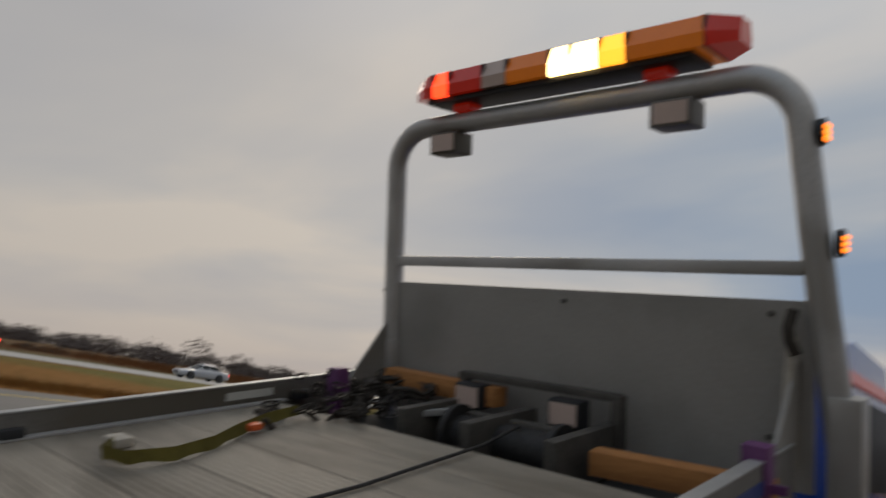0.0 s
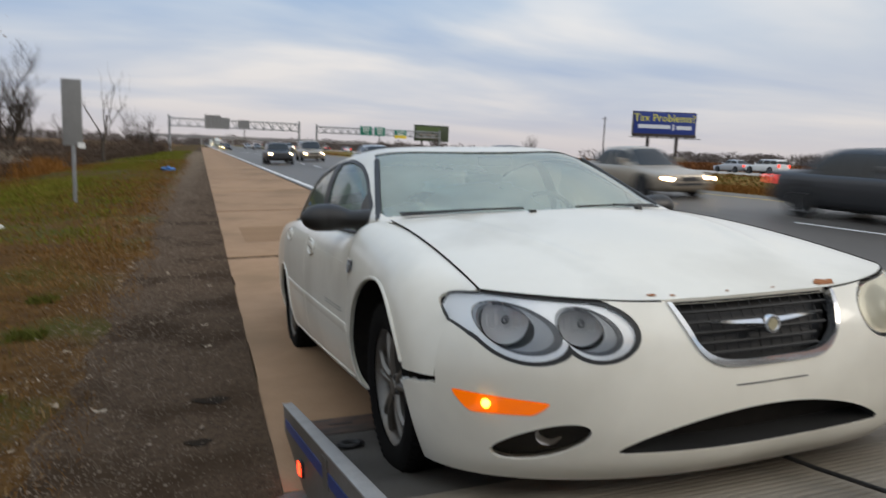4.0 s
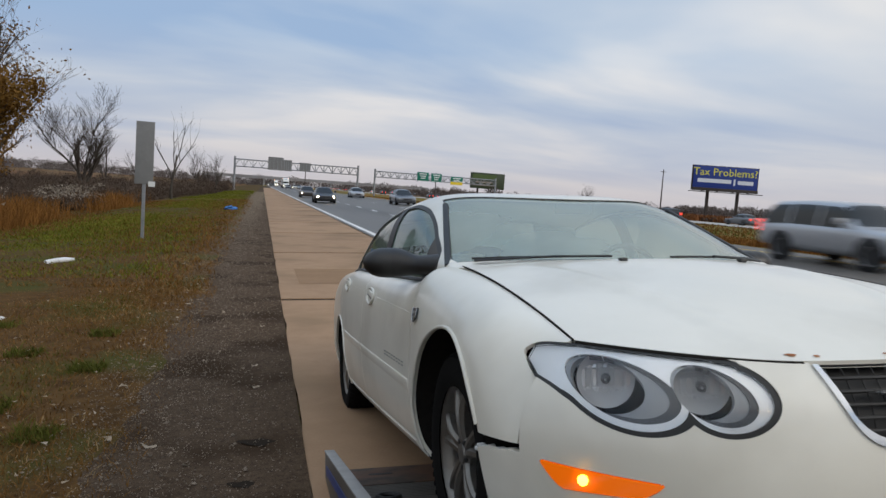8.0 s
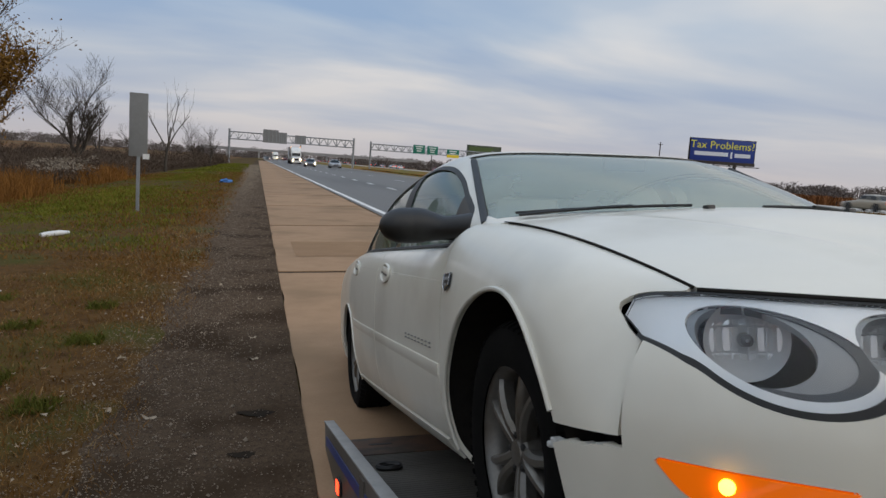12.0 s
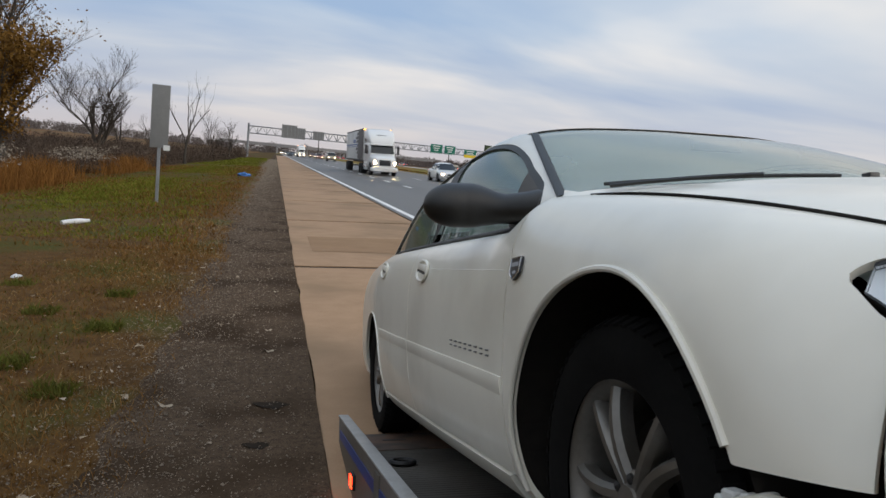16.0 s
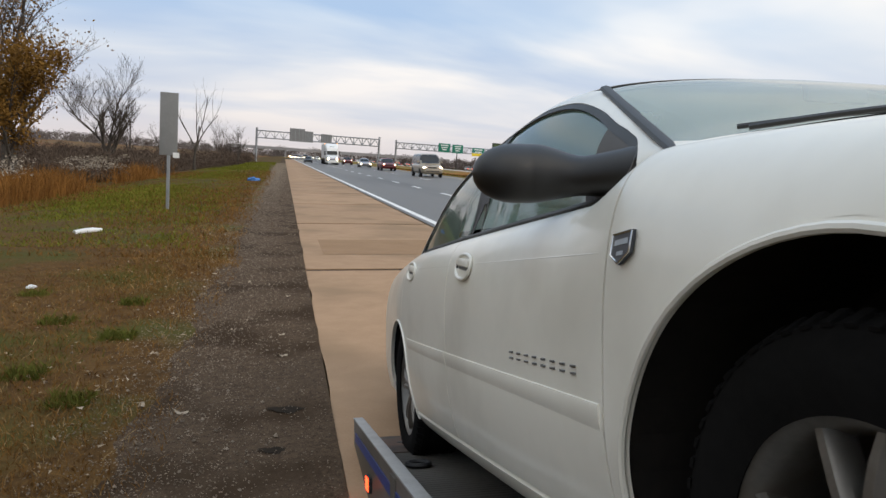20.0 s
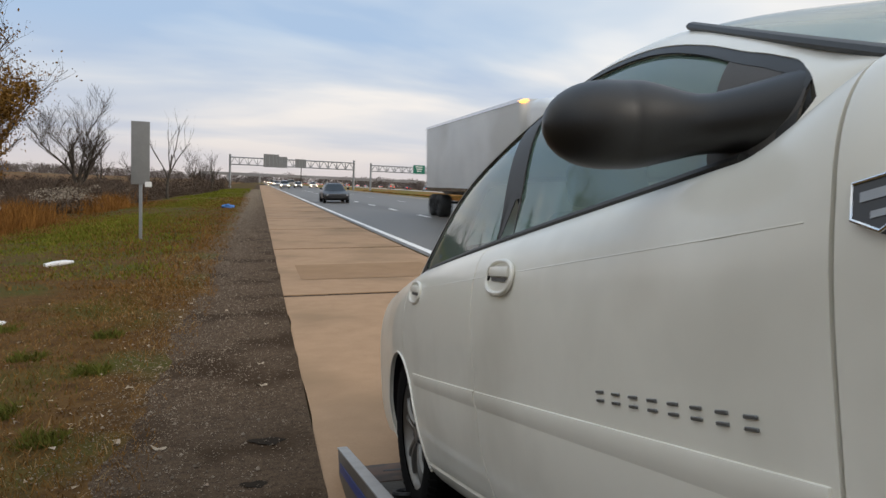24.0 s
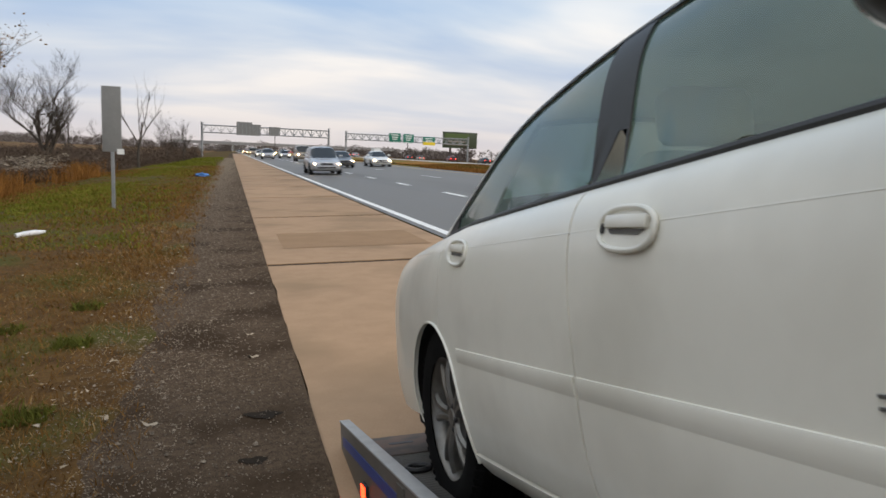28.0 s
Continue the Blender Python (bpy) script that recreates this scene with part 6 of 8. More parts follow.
# ---- signs, gantries, billboards, trees and growth ----
EM = {
    # a faint glow is put into blue, yellow and white to brighten them
    "billboard_blue": plain("billboard_blue", (0.012, 0.035, 0.20), 0.5, emit=0.08, emit_c=(0.02, 0.05, 0.32)),
    "billboard_text": plain("billboard_yellow", (0.70, 0.66, 0.07), 0.5, emit=0.1, emit_c=(0.7, 0.66, 0.05)),
    "billboard_white": plain("billboard_white", (0.65, 0.68, 0.72), 0.5, emit=0.08),
    "billboard_dark": surface("dark_billboard_face", (0.02, 0.03, 0.012), (0.05, 0.07, 0.03), 0.4, 0.5, fine=3),
    "billboard_green": plain("billboard_green", (0.07, 0.11, 0.025), 0.5),
    "skin": surface("pale_patch", (0.25, 0.20, 0.16), (0.33, 0.27, 0.22), 0.5, 0.6),
    "brown_steel": surface("brown_steel", (0.03, 0.022, 0.018), (0.06, 0.045, 0.038), 2.0, 0.7),
    "sign_yellow": plain("yellow_sign", (0.75, 0.55, 0.02), 0.5),
    "bridge": surface("grey_bridge_concrete", (0.26, 0.25, 0.25), (0.33, 0.32, 0.32), 0.2, 0.9),
    "twig": surface("twig", (0.045, 0.036, 0.030), (0.09, 0.075, 0.062), 2.0, 0.95, spec=0.08),
    "gold_leaf": surface("autumn_leaf", (0.10, 0.05, 0.012), (0.24, 0.13, 0.03), 0.8, 0.9, fine=4, spec=0.08),
    "brush": surface("brown_brush", (0.052, 0.036, 0.027), (0.135, 0.10, 0.075), 0.25, 0.95, fine=2, spec=0.08),
    # the distance's haze is put into this paler brown
    "wood_far_hazed": surface("hazed_far_woods", (0.105, 0.087, 0.08), (0.165, 0.138, 0.125), 0.05, 0.95, fine=0.4, spec=0.08),
    "straw": surface("orange_weeds", (0.095, 0.04, 0.012), (0.30, 0.14, 0.036), 0.9, 0.95, fine=6, spec=0.08),
    "field_weed": surface("russet_weeds", (0.12, 0.048, 0.018), (0.23, 0.10, 0.04), 0.25, 0.95, fine=2, spec=0.08),
    "straw_pale": surface("pale_straw", (0.19, 0.12, 0.052), (0.36, 0.25, 0.125), 0.9, 0.95, fine=12, spec=0.08),
    "seed": surface("pale_seed_heads", (0.24, 0.20, 0.155), (0.36, 0.31, 0.25), 3.0, 0.95, spec=0.08),
    "grass_brown": surface("dry_grass", (0.10, 0.046, 0.013), (0.235, 0.125, 0.038), 0.9, 0.95, fine=14, spec=0.08),
    "grass_green": surface("green_grass", (0.048, 0.055, 0.009), (0.122, 0.126, 0.025), 0.8, 0.95, fine=12, spec=0.08),
    "grass_lush": surface("lush_green_grass", (0.072, 0.084, 0.009), (0.185, 0.182, 0.026), 0.8, 0.95, fine=12, spec=0.08),
    "litter_white": surface("white_litter", (0.6, 0.6, 0.6), (0.78, 0.78, 0.78), 9.0, 0.6),
    "blue_rag": surface("blue_tarp", (0.03, 0.12, 0.35), (0.06, 0.2, 0.48), 9.0, 0.6),
    "leaf_pale": surface("fallen_leaf", (0.24, 0.18, 0.115), (0.42, 0.35, 0.27), 20.0, 0.9, spec=0.08),
    "stone": surface("loose_stone", (0.055, 0.041, 0.03), (0.33, 0.265, 0.20), 8.0, 0.9, fine=50, spec=0.08),
    "stain": surface("damp_soil", (0.018, 0.014, 0.011), (0.035, 0.026, 0.018), 6.0, 0.95, spec=0.05),
}


def ground_z(x, y):
    return float(gz(x))


def text_part(name, words, size, mat, parent, m, wide=1.0):
    cu = bpy.data.curves.new(name, "FONT")
    cu.body, cu.size, cu.align_x, cu.align_y, cu.extrude = words, size, "CENTER", "CENTER", 0.02
    cu.resolution_u = 2
    ob = bpy.data.objects.new(name, cu)
    dg = bpy.context.evaluated_depsgraph_get()
    scene.collection.objects.link(ob)
    me = bpy.data.meshes.new_from_object(ob.evaluated_get(dg))
    scene.collection.objects.unlink(ob)
    bpy.data.objects.remove(ob)
    me.transform(Matrix.Diagonal((wide, 1, 1, 1)))
    me.materials.clear()
    t = mesh_object(name, me, mat, parent)
    t.matrix_basis = m
    return t


def roadside_sign():
    s = thing("roadside_sign", "tall narrow traffic sign on a steel post, seen from behind", "traffic sign", pose(-3.13, 20.43, -0.17, 0, 0, -3))
    part("post", box(-0.04, 0.04, -0.03, 0.03, -0.3, 3.1, 0.006), M["steel"], s)
    board = part("board", box(-0.235, 0.235, -0.055, -0.04, 1.50, 3.18, 0.004), M["sign_back"], s, "bare grey aluminium back")
    for z in (1.75, 2.35, 2.95):
        part("bracket", box(-0.20, 0.20, -0.04, -0.03, z - 0.02, z + 0.02), M["steel"], board)
    part("sticker", box(0.12, 0.29, -0.062, -0.056, 1.44, 1.58), M["white_paint"], board)


def truss(t, x0, x1, z0, z1, y, bay):
    for z in (z0, z1):
        for dy in (-0.6, 0.6):
            part("chord", tube([(x0, y + dy, z), (x1, y + dy, z)], 0.13, 8), M["steel"], t)
    n = int(round((x1 - x0) / bay))
    for k in range(n):
        a, b = x0 + (x1 - x0) * k / n, x0 + (x1 - x0) * (k + 1) / n
        mid = (a + b) / 2
        for dy in (-0.6, 0.6):
            part("diagonal", tube([(a, y + dy, z0), (mid, y + dy, z1), (b, y + dy, z0)], 0.075, 6), M["steel"], t)
            part("upright", tube([(a, y + dy, z0), (a, y + dy, z1)], 0.06, 6), M["steel"], t)


def gantries():
    t = thing("sign_gantry", "steel truss gantry over the road with bare sign backs", "gantry", pose(0, 0, 0))
    y = 185
    for x in (-7.1, 24.3):
        part("post", tube([(x, y, ground_z(x, y) - 0.3), (x, y, 8.05)], 0.27, 12), M["steel"], t)
    truss(t, -7.1, 24.3, 5.55, 7.35, y, 2.2)
    for x0, x1, z0, z1 in ((1.1, 4.9, 5.2, 8.5), (4.9, 7.0, 5.2, 8.0), (9.0, 11.8, 5.4, 7.6)):
        b = part("sign_board", box(x0, x1, y - 1.0, y - 0.85, z0, z1), M["sign_back"], t, "blank aluminium back of a road sign")
        for k in range(4):
            x = x0 + (x1 - x0) * (k + 0.5) / 4
            part("stiffener", box(x - 0.05, x + 0.05, y - 1.04, y - 1.0, z0, z1), M["steel"], b)
    t = thing("sign_gantry", "steel truss gantry with green signs over the far carriageway", "gantry", pose(0, 0, 0))
    y = 200
    for x in (31.2, 68.0):
        part("post", tube([(x, y, ground_z(x, y) - 0.5), (x, y, 8.05)], 0.27, 12), M["steel"], t)
    truss(t, 31.2, 68.0, 5.75, 7.4, y, 2.3)
    for x0, x1, z0, z1, m in ((43.5, 47.0, 5.5, 8.1, "g"), (47.7, 50.9, 5.5, 8.0, "g"), (53.7, 57.4, 6.0, 7.5, "g")):
        b = part("sign_board", box(x0, x1, y - 0.95, y - 0.80, z0, z1, 0.03), M["sign_green"], t, "green direction sign")
        part("sign_border", box(x0 + 0.08, x1 - 0.08, y - 0.975, y - 0.965, z0 + 0.08, z0 + 0.16), M["white_paint"], b)
        for k in range(3):
            w = (x1 - x0) * (0.32, 0.26, 0.2)[k]
            z = z1 - 0.5 - k * 0.62
            if z > z0 + 0.2:
                part("writing_bar", box((x0 + x1) / 2 - w, (x0 + x1) / 2 + w, y - 0.975, y - 0.96, z - 0.13, z + 0.13), M["white_paint"], b)
    part("exit_panel", box(53.7, 57.4, y - 0.95, y - 0.80, 5.1, 5.95, 0.03), EM["sign_yellow"], t, "yellow exit panel")


def billboards():
    # the near one stands square to the drivers beyond the median
    bx, by = 91.0, 134.0
    ex, ey = 104.3, 130.0
    yaw = math.degrees(math.atan2(ey - by, ex - bx))
    w = math.hypot(ex - bx, ey - by)
    b = thing("billboard", "blue billboard with yellow and white writing on two posts", "billboard", pose(bx, by, 0, 0, 0, yaw))
    face = part("face", box(0, w, -0.15, 0.15, 7.45, 12.15, 0.03), EM["billboard_blue"], b)
    part("frame", box(-0.25, w + 0.25, 0.16, 0.5, 6.95, 12.3, 0.03), EM["brown_steel"], b)
    part("skirt", box(-0.2, w + 0.2, -0.3, 0.15, 6.75, 7.44, 0.03), EM["brown_steel"], b)
    part("catwalk", box(-0.9, w + 0.9, -1.3, -0.2, 6.45, 6.6, 0.03), EM["brown_steel"], b)
    for x in (w * 0.25, w * 0.72):
        part("post", box(x - 0.3, x + 0.3, 0.1, 0.6, -1.5, 7.0, 0.03), EM["brown_steel"], b)
    text_part("writing", "Tax Problems?", 2.3, EM["billboard_text"], face, pose(w / 2 - 0.1, -0.17, 10.85, 90, 0, 0), 1.02)
    for x0, x1, z in ((0.9, 8.2, 9.0), (9.6, 13.0, 8.9)):
        part("writing_bar", box(x0, x1, -0.185, -0.155, z - 0.42, z + 0.42), EM["billboard_white"], face)
    part("writing_bar", box(8.7, 9.1, -0.185, -0.155, 8.2, 9.6), EM["billboard_white"], face)
    for k in range(4):
        part("floodlight", box(1.5 + k * 3.3, 1.9 + k * 3.3, -1.2, -0.9, 6.62, 6.8, 0.02), M["black"], b)
    # the far one
    y = 236.0
    b = thing("billboard", "dark far billboard with a green panel", "billboard", pose(0, y, 0), group="")
    x0, x1 = 0.3001 * y, 0.3541 * y
    face = part("face", box(x0, x1, -0.15, 0.15, 5.2, 10.8, 0.03), EM["billboard_dark"], b)
    part("panel", box(x0 + 0.8, x1 - 3.0, -0.19, -0.16, 8.6, 10.2), EM["billboard_green"], face)
    part("writing_bar", box(x0 + 2.0, x1 - 4.5, -0.19, -0.16, 7.2, 7.7), EM["skin"], face)
    part("writing_bar", box(x0 + 1.0, x1 - 3.4, -0.19, -0.16, 6.2, 6.7), EM["skin"], face)
    for x in (x0 + 3, x1 - 3):
        part("post", box(x - 0.3, x + 0.3, 0.1, 0.6, -1.0, 5.3), EM["brown_steel"], b)
    # poles, the lattice mast and the bridge
    for x, y, h in ((118.5, 190, 13.9), (63, 255, 9.5), (19, 330, 10.0), (-28.0, 120, 7.5), (-40, 200, 9)):
        p = thing("utility_pole", "slim dark utility pole", "pole", pose(x, y, ground_z(x, y)), group="utility poles")
        part("shaft", tube([(0, 0, -0.3), (0, 0, h)], 0.2, 8, radii=[0.24, 0.15]), EM["brown_steel"], p)
        part("crossarm", box(-0.9, 0.9, -0.06, 0.06, h - 0.8, h - 0.65), EM["brown_steel"], p)
    m = thing("lattice_mast", "tall pale lattice mast on the horizon", "mast", pose(500, 131, 0))
    for dx, dy in ((-1.5, -1.5), (1.5, -1.5), (1.5, 1.5), (-1.5, 1.5)):
        part("leg", tube([(dx, dy, -1), (dx * 0.3, dy * 0.3, 52)], 0.25, 5), M["sign_back"], m)
    for k in range(9):
        z, q = 2 + k * 5.5, 1.35 - 0.1 * k
        part("brace", tube([(-q, -q, z), (q, -q, z + 5), (q, q, z), (-q, q, z + 5), (-q, -q, z)], 0.12, 4, caps=False), M["sign_back"], m)
    o = thing("overpass", "grey concrete bridge across the road far behind", "bridge", pose(0, 640, 0))
    part("deck", box(-48, 150, -6, 6, 5.8, 7.4, 0.05), EM["bridge"], o)
    part("parapet", box(-48, 150, -6.3, -6.05, 7.4, 8.3), EM["bridge"], o)
    for x in (-26, 1.0, 27, 60):
        part("pier", box(x - 0.8, x + 0.8, -4, 4, -1, 5.8), EM["bridge"], o)


def tree(x, y, height, seed, spread=0.5, leaf=None, leaf_n=0, lean=0.0, levels=4, trunk=0.16, label="bare tree with fine upright branches", kids=(4, 7), first=0.22, bole=0.62, limb=1.0, rise=0.22):
    rng = random.Random(seed)
    z0 = ground_z(x, y)
    t = thing("tree", label, "tree", pose(x, y, z0), group="verge trees")
    bt, bw = bmesh.new(), bmesh.new()
    tips = []
    def grow(p, d, length, r, level):
        n = 5 if level < 2 else 4
        pts, rad = [p], [r]
        for i in range(n):
            d = (d + Vector((rng.uniform(-1, 1), rng.uniform(-1, 1), rng.uniform(-0.25, 0.55))) * 0.16).normalized()
            p = p + d * length / n
            pts.append(p)
            rad.append(max(0.006, r * (1 - 0.62 * (i + 1) / n)))
        tube(pts, r, 7 if level == 0 else (5 if level < 3 else 3), bt if level < 2 else bw, caps=False, radii=rad)
        if level >= levels - 1:
            tips.append((pts[-1], d))
            tips.append((pts[-2], d))
            return
        k = rng.randint(*kids) + (1 if level == 0 else 0)
        for c in range(k):
            f = first + (1 - first) * (c + rng.random() * 0.8) / k
            i = min(n - 1, int(f * n))
            q = pts[i].lerp(pts[i + 1], f * n - i) if f * n - i <= 1 else pts[i + 1]
            a = rng.uniform(0, 2 * math.pi)
            side = Vector((math.cos(a), math.sin(a), 0))
            nd = (d * (1 - spread) + side * spread + Vector((0, 0, rise))).normalized()
            grow(q, nd, length * rng.uniform(0.42, 0.66) * (limb if level == 0 else 1.0), rad[i] * rng.uniform(0.42, 0.62) * (1.25 if level == 0 and limb > 1 else 1.0), level + 1)
    grow(Vector((0, 0, -0.2)), Vector((lean, 0, 1)).normalized(), height * bole, trunk, 0)
    part("trunk", bt, M["bark"], t)
    part("branchwork", bw, EM["twig"], t, smooth=False)
    if leaf:
        co, fa = [], []
        for k in range(leaf_n):
            p, d = tips[rng.randrange(len(tips))]
            c = np.array(p) + np.array([rng.gauss(0, 0.28), rng.gauss(0, 0.28), rng.gauss(0, 0.28)])
            a = np.array([rng.gauss(0, 1) for _ in range(3)]); a /= np.linalg.norm(a)
            b = np.cross(a, [rng.gauss(0, 1) for _ in range(3)]); b /= np.linalg.norm(b)
            s = rng.uniform(0.06, 0.12)
            i = len(co)
            co += [c - a * s, c + b * s * 0.5, c + a * s, c - b * s * 0.5]
            fa.append([i, i + 1, i + 2, i + 3])
        tagged(mesh_object("leaves", soup(co, fa), leaf, t), kind="stuff")
    return t


def blades(name, region, count, h0, h1, width, mat, label, category, seed, lean=0.45, power=1.0, density=None, bend=True, parent=None):
    """A stand of single grass blades, each its own sliver, scattered over a stretch of ground."""
    rng = np.random.default_rng(seed)
    x0, x1, y0, y1 = region
    X = rng.uniform(x0, x1, count)
    Y = y0 + (y1 - y0) * rng.uniform(0, 1, count) ** power
    if density is not None:
        ok = density(X, Y, rng.uniform(0, 1, count))
        X, Y = X[ok], Y[ok]
    n = len(X)
    Z = gz(X) - 0.02
    H = rng.uniform(h0, h1, n) * rng.uniform(0.6, 1.0, n)
    A = rng.uniform(0, 2 * np.pi, n)
    W = width * rng.uniform(0.6, 1.4, n) * (1 + Y / 25)
    L = rng.normal(0, lean, (n, 2)) * H[:, None]
    dx, dy = np.cos(A) * W, np.sin(A) * W
    base1 = np.stack([X - dx, Y - dy, Z], -1)
    base2 = np.stack([X + dx, Y + dy, Z], -1)
    mid1 = np.stack([X - dx * 0.7 + L[:, 0] * 0.35, Y - dy * 0.7 + L[:, 1] * 0.35, Z + H * 0.6], -1)
    mid2 = np.stack([X + dx * 0.7 + L[:, 0] * 0.35, Y + dy * 0.7 + L[:, 1] * 0.35, Z + H * 0.6], -1)
    tip = np.stack([X + L[:, 0], Y + L[:, 1], Z + H], -1)
    co = np.stack([base1, base2, mid2, mid1, tip], 1).reshape(-1, 3)
    i = np.arange(n) * 5
    quads = np.stack([i, i + 1, i + 2, i + 3], -1).tolist()
    tris = np.stack([i + 3, i + 2, i + 4], -1).tolist()
    me = bpy.data.meshes.new(name)
    me.from_pydata(co.tolist(), [], quads + tris)
    ob = mesh_object(name, me, mat, parent)
    return tagged(ob, label, category, kind="stuff")


def clumps(name, places, tri, mat, label, category, seed, size):
    """Loose bushy masses: many small leaf-like slivers round each place (x, y, radius, height)."""
    rng = np.random.default_rng(seed)
    co, fa = [], []
    for x, y, r, h in places:
        n = int(tri * (0.6 + 0.8 * rng.random()))
        u = rng.normal(0, 1, (n, 3))
        u /= np.linalg.norm(u, axis=1, keepdims=True)
        rad = rng.uniform(0.35, 1.0, (n, 1)) ** 0.6
        c = u * rad * np.array([r, r, h * 0.5]) + np.array([x, y, float(gz(x)) + h * 0.45])
        c[:, 2] = np.maximum(c[:, 2], float(gz(x)) + 0.05)
        a = rng.normal(0, 1, (n, 3)); a[:, 2] = np.abs(a[:, 2]) * 1.6
        a /= np.linalg.norm(a, axis=1, keepdims=True)
        b = np.cross(a, rng.normal(0, 1, (n, 3)))
        b /= np.linalg.norm(b, axis=1, keepdims=True)
        s = size * rng.uniform(0.5, 1.5, (n, 1)) * (0.6 + r * 0.25)
        k = len(co)
        tr = np.stack([c - a * s, c + b * s * 0.45, c + a * s], 1).reshape(-1, 3)
        co.extend(tr.tolist())
        fa.extend((np.arange(n * 3).reshape(-1, 3) + k).tolist())
    me = bpy.data.meshes.new(name)
    me.from_pydata(co, [], fa)
    return tagged(mesh_object(name, me, mat), label, category, kind="stuff")


def growth():
    rng = random.Random(11)
    # big half-leaved tree at the verge's edge, then bare ones along the ditch
    tree(-14.0, 40.5, 14.0, 3, 0.48, EM["gold_leaf"], 2600, 0.02, 5, 0.26, "large bare tree with some brown leaves still on", (5, 7), 0.2, 0.5, 1.25, 0.3)
    tree(-12.7, 38.0, 7.6, 21, 0.55, EM["gold_leaf"], 9000, 0.0, 4, 0.2, "tree with thick golden-brown autumn leaves", (5, 7))
    tree(-14.2, 62.0, 9.3, 8, 0.55, None, 0, 0.05, 5, 0.26, "spreading bare tree with dark trunk and rounded crown", (6, 8), 0.3, 0.40, 1.75, 0.42)
    tree(-9.1, 77.0, 11.6, 14, 0.40, None, 0, 0.04, 4, 0.17, "dead forked tree with few branches", (2, 3), 0.35, 0.42, 1.5, 0.35)
    for k, (d, y, h) in enumerate(((-0.083, 105, 6.6), (-0.062, 118, 6.4), (-0.072, 128, 6.0), (-0.20, 95, 6.5), (-0.16, 120, 6.0))):
        tree(d * y, y, h, 40 + k, 0.45, None, 0, 0, 4, 0.13, "small bare roadside tree", (6, 8))
    brush = [(rng.uniform(-34, -10.5), rng.uniform(42, 120), rng.uniform(0.6, 1.8), rng.uniform(0.6, 1.4) if rng.random() < 0.72 else rng.uniform(1.4, 2.9)) for _ in range(430)]
    brush += [(rng.uniform(-12, -7.5) , rng.uniform(85, 175), rng.uniform(0.7, 1.8), rng.uniform(0.7, 3.0)) for _ in range(80)]
    brush += [(rng.uniform(-70, -14), rng.uniform(20, 160), rng.uniform(0.8, 1.8), rng.uniform(0.9, 1.8)) for _ in range(220)]
    clumps("brush", brush, 620, EM["brush"], "tangled brown brush along the ditch", "brush", 5, 0.13)
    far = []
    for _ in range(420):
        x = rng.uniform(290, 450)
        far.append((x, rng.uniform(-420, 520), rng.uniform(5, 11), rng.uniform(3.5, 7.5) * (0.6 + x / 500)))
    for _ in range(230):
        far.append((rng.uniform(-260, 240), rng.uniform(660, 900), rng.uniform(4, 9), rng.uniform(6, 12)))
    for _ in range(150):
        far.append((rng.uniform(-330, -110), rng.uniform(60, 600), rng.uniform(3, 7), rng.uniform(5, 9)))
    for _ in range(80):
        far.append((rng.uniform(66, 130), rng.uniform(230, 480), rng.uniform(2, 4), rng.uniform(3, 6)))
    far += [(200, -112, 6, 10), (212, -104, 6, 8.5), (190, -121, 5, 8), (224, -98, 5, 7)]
    clumps("hazed_far_woods", far, 200, EM["wood_far_hazed"], "low brown woods on the horizon, haze put into their colour", "woods", 6, 0.40)
    scrub = [(rng.uniform(64, 150), rng.uniform(-150, 320), rng.uniform(0.8, 2.2), rng.uniform(0.25, 0.7)) for _ in range(330)]
    clumps("field_scrub", scrub, 60, EM["brush"], "dry scrub in the field beyond the far carriageway", "scrub", 7, 0.4)
    blades("field_weeds", (63.5, 100, -125, 115), 42000, 0.45, 1.3, 0.05, EM["field_weed"], "tall russet weeds in the field beyond the far carriageway", "weeds", 23, 0.25)
    for k, (x, y, h) in enumerate(((152, 308, 12.5), (121, 250, 8))):
        tree(x, y, h, 70 + k, 0.5, None, 0, 0, 4, 0.3, "bare tree standing in the far field", (5, 7))
    # verge
    def patchy(lo):
        def f(X, Y, r):
            s = np.sin(X * 1.3 + Y * 0.55) * np.sin(Y * 0.37 - X * 0.8 + 1.0) * 0.5 + 0.5
            edge = np.clip((-0.66 - X + 0.20 * np.sin(Y * 1.9) + 0.16 * np.sin(Y * 0.7) + 0.16 * np.sin(Y * 5.3 + X * 4)) / 0.75, 0, 1)
            turf = 1 - 0.75 * np.exp(-((X + 5.2) / 1.8) ** 2) * np.clip(Y / 14, 0, 1)
            return r < (lo + (1 - lo) * s) * (0.12 + 0.88 * edge) * turf
        return f
    def green(X, Y, r):
        band = np.exp(-((X + 5.1) / 2.0) ** 2) * (0.55 + 0.45 * np.clip(Y / 14, 0, 1))
        s = np.clip(np.sin(X * 2.1 + Y * 0.9) * np.sin(Y * 0.8 - X * 1.7) * 1.6 - 0.25, 0, 1)
        edge = np.clip((-0.9 - X) / 0.8, 0, 1)
        fleck = np.clip(np.sin(X * 4.7 + Y * 1.9 + 1.3) * np.sin(Y * 2.6 - X * 3.1) * 1.8 - 0.3, 0, 1) * np.clip((-1.0 - X) / 1.5, 0, 1)
        return r < np.maximum(np.maximum(band, s * 0.62), fleck * 0.5) * edge
    blades("verge_grass", (-8, -0.6, 0.6, 11), 290000, 0.025, 0.095, 0.0030, EM["grass_brown"], "short dry brown verge grass", "grass", 1, 0.6, 1.0, patchy(0.35))
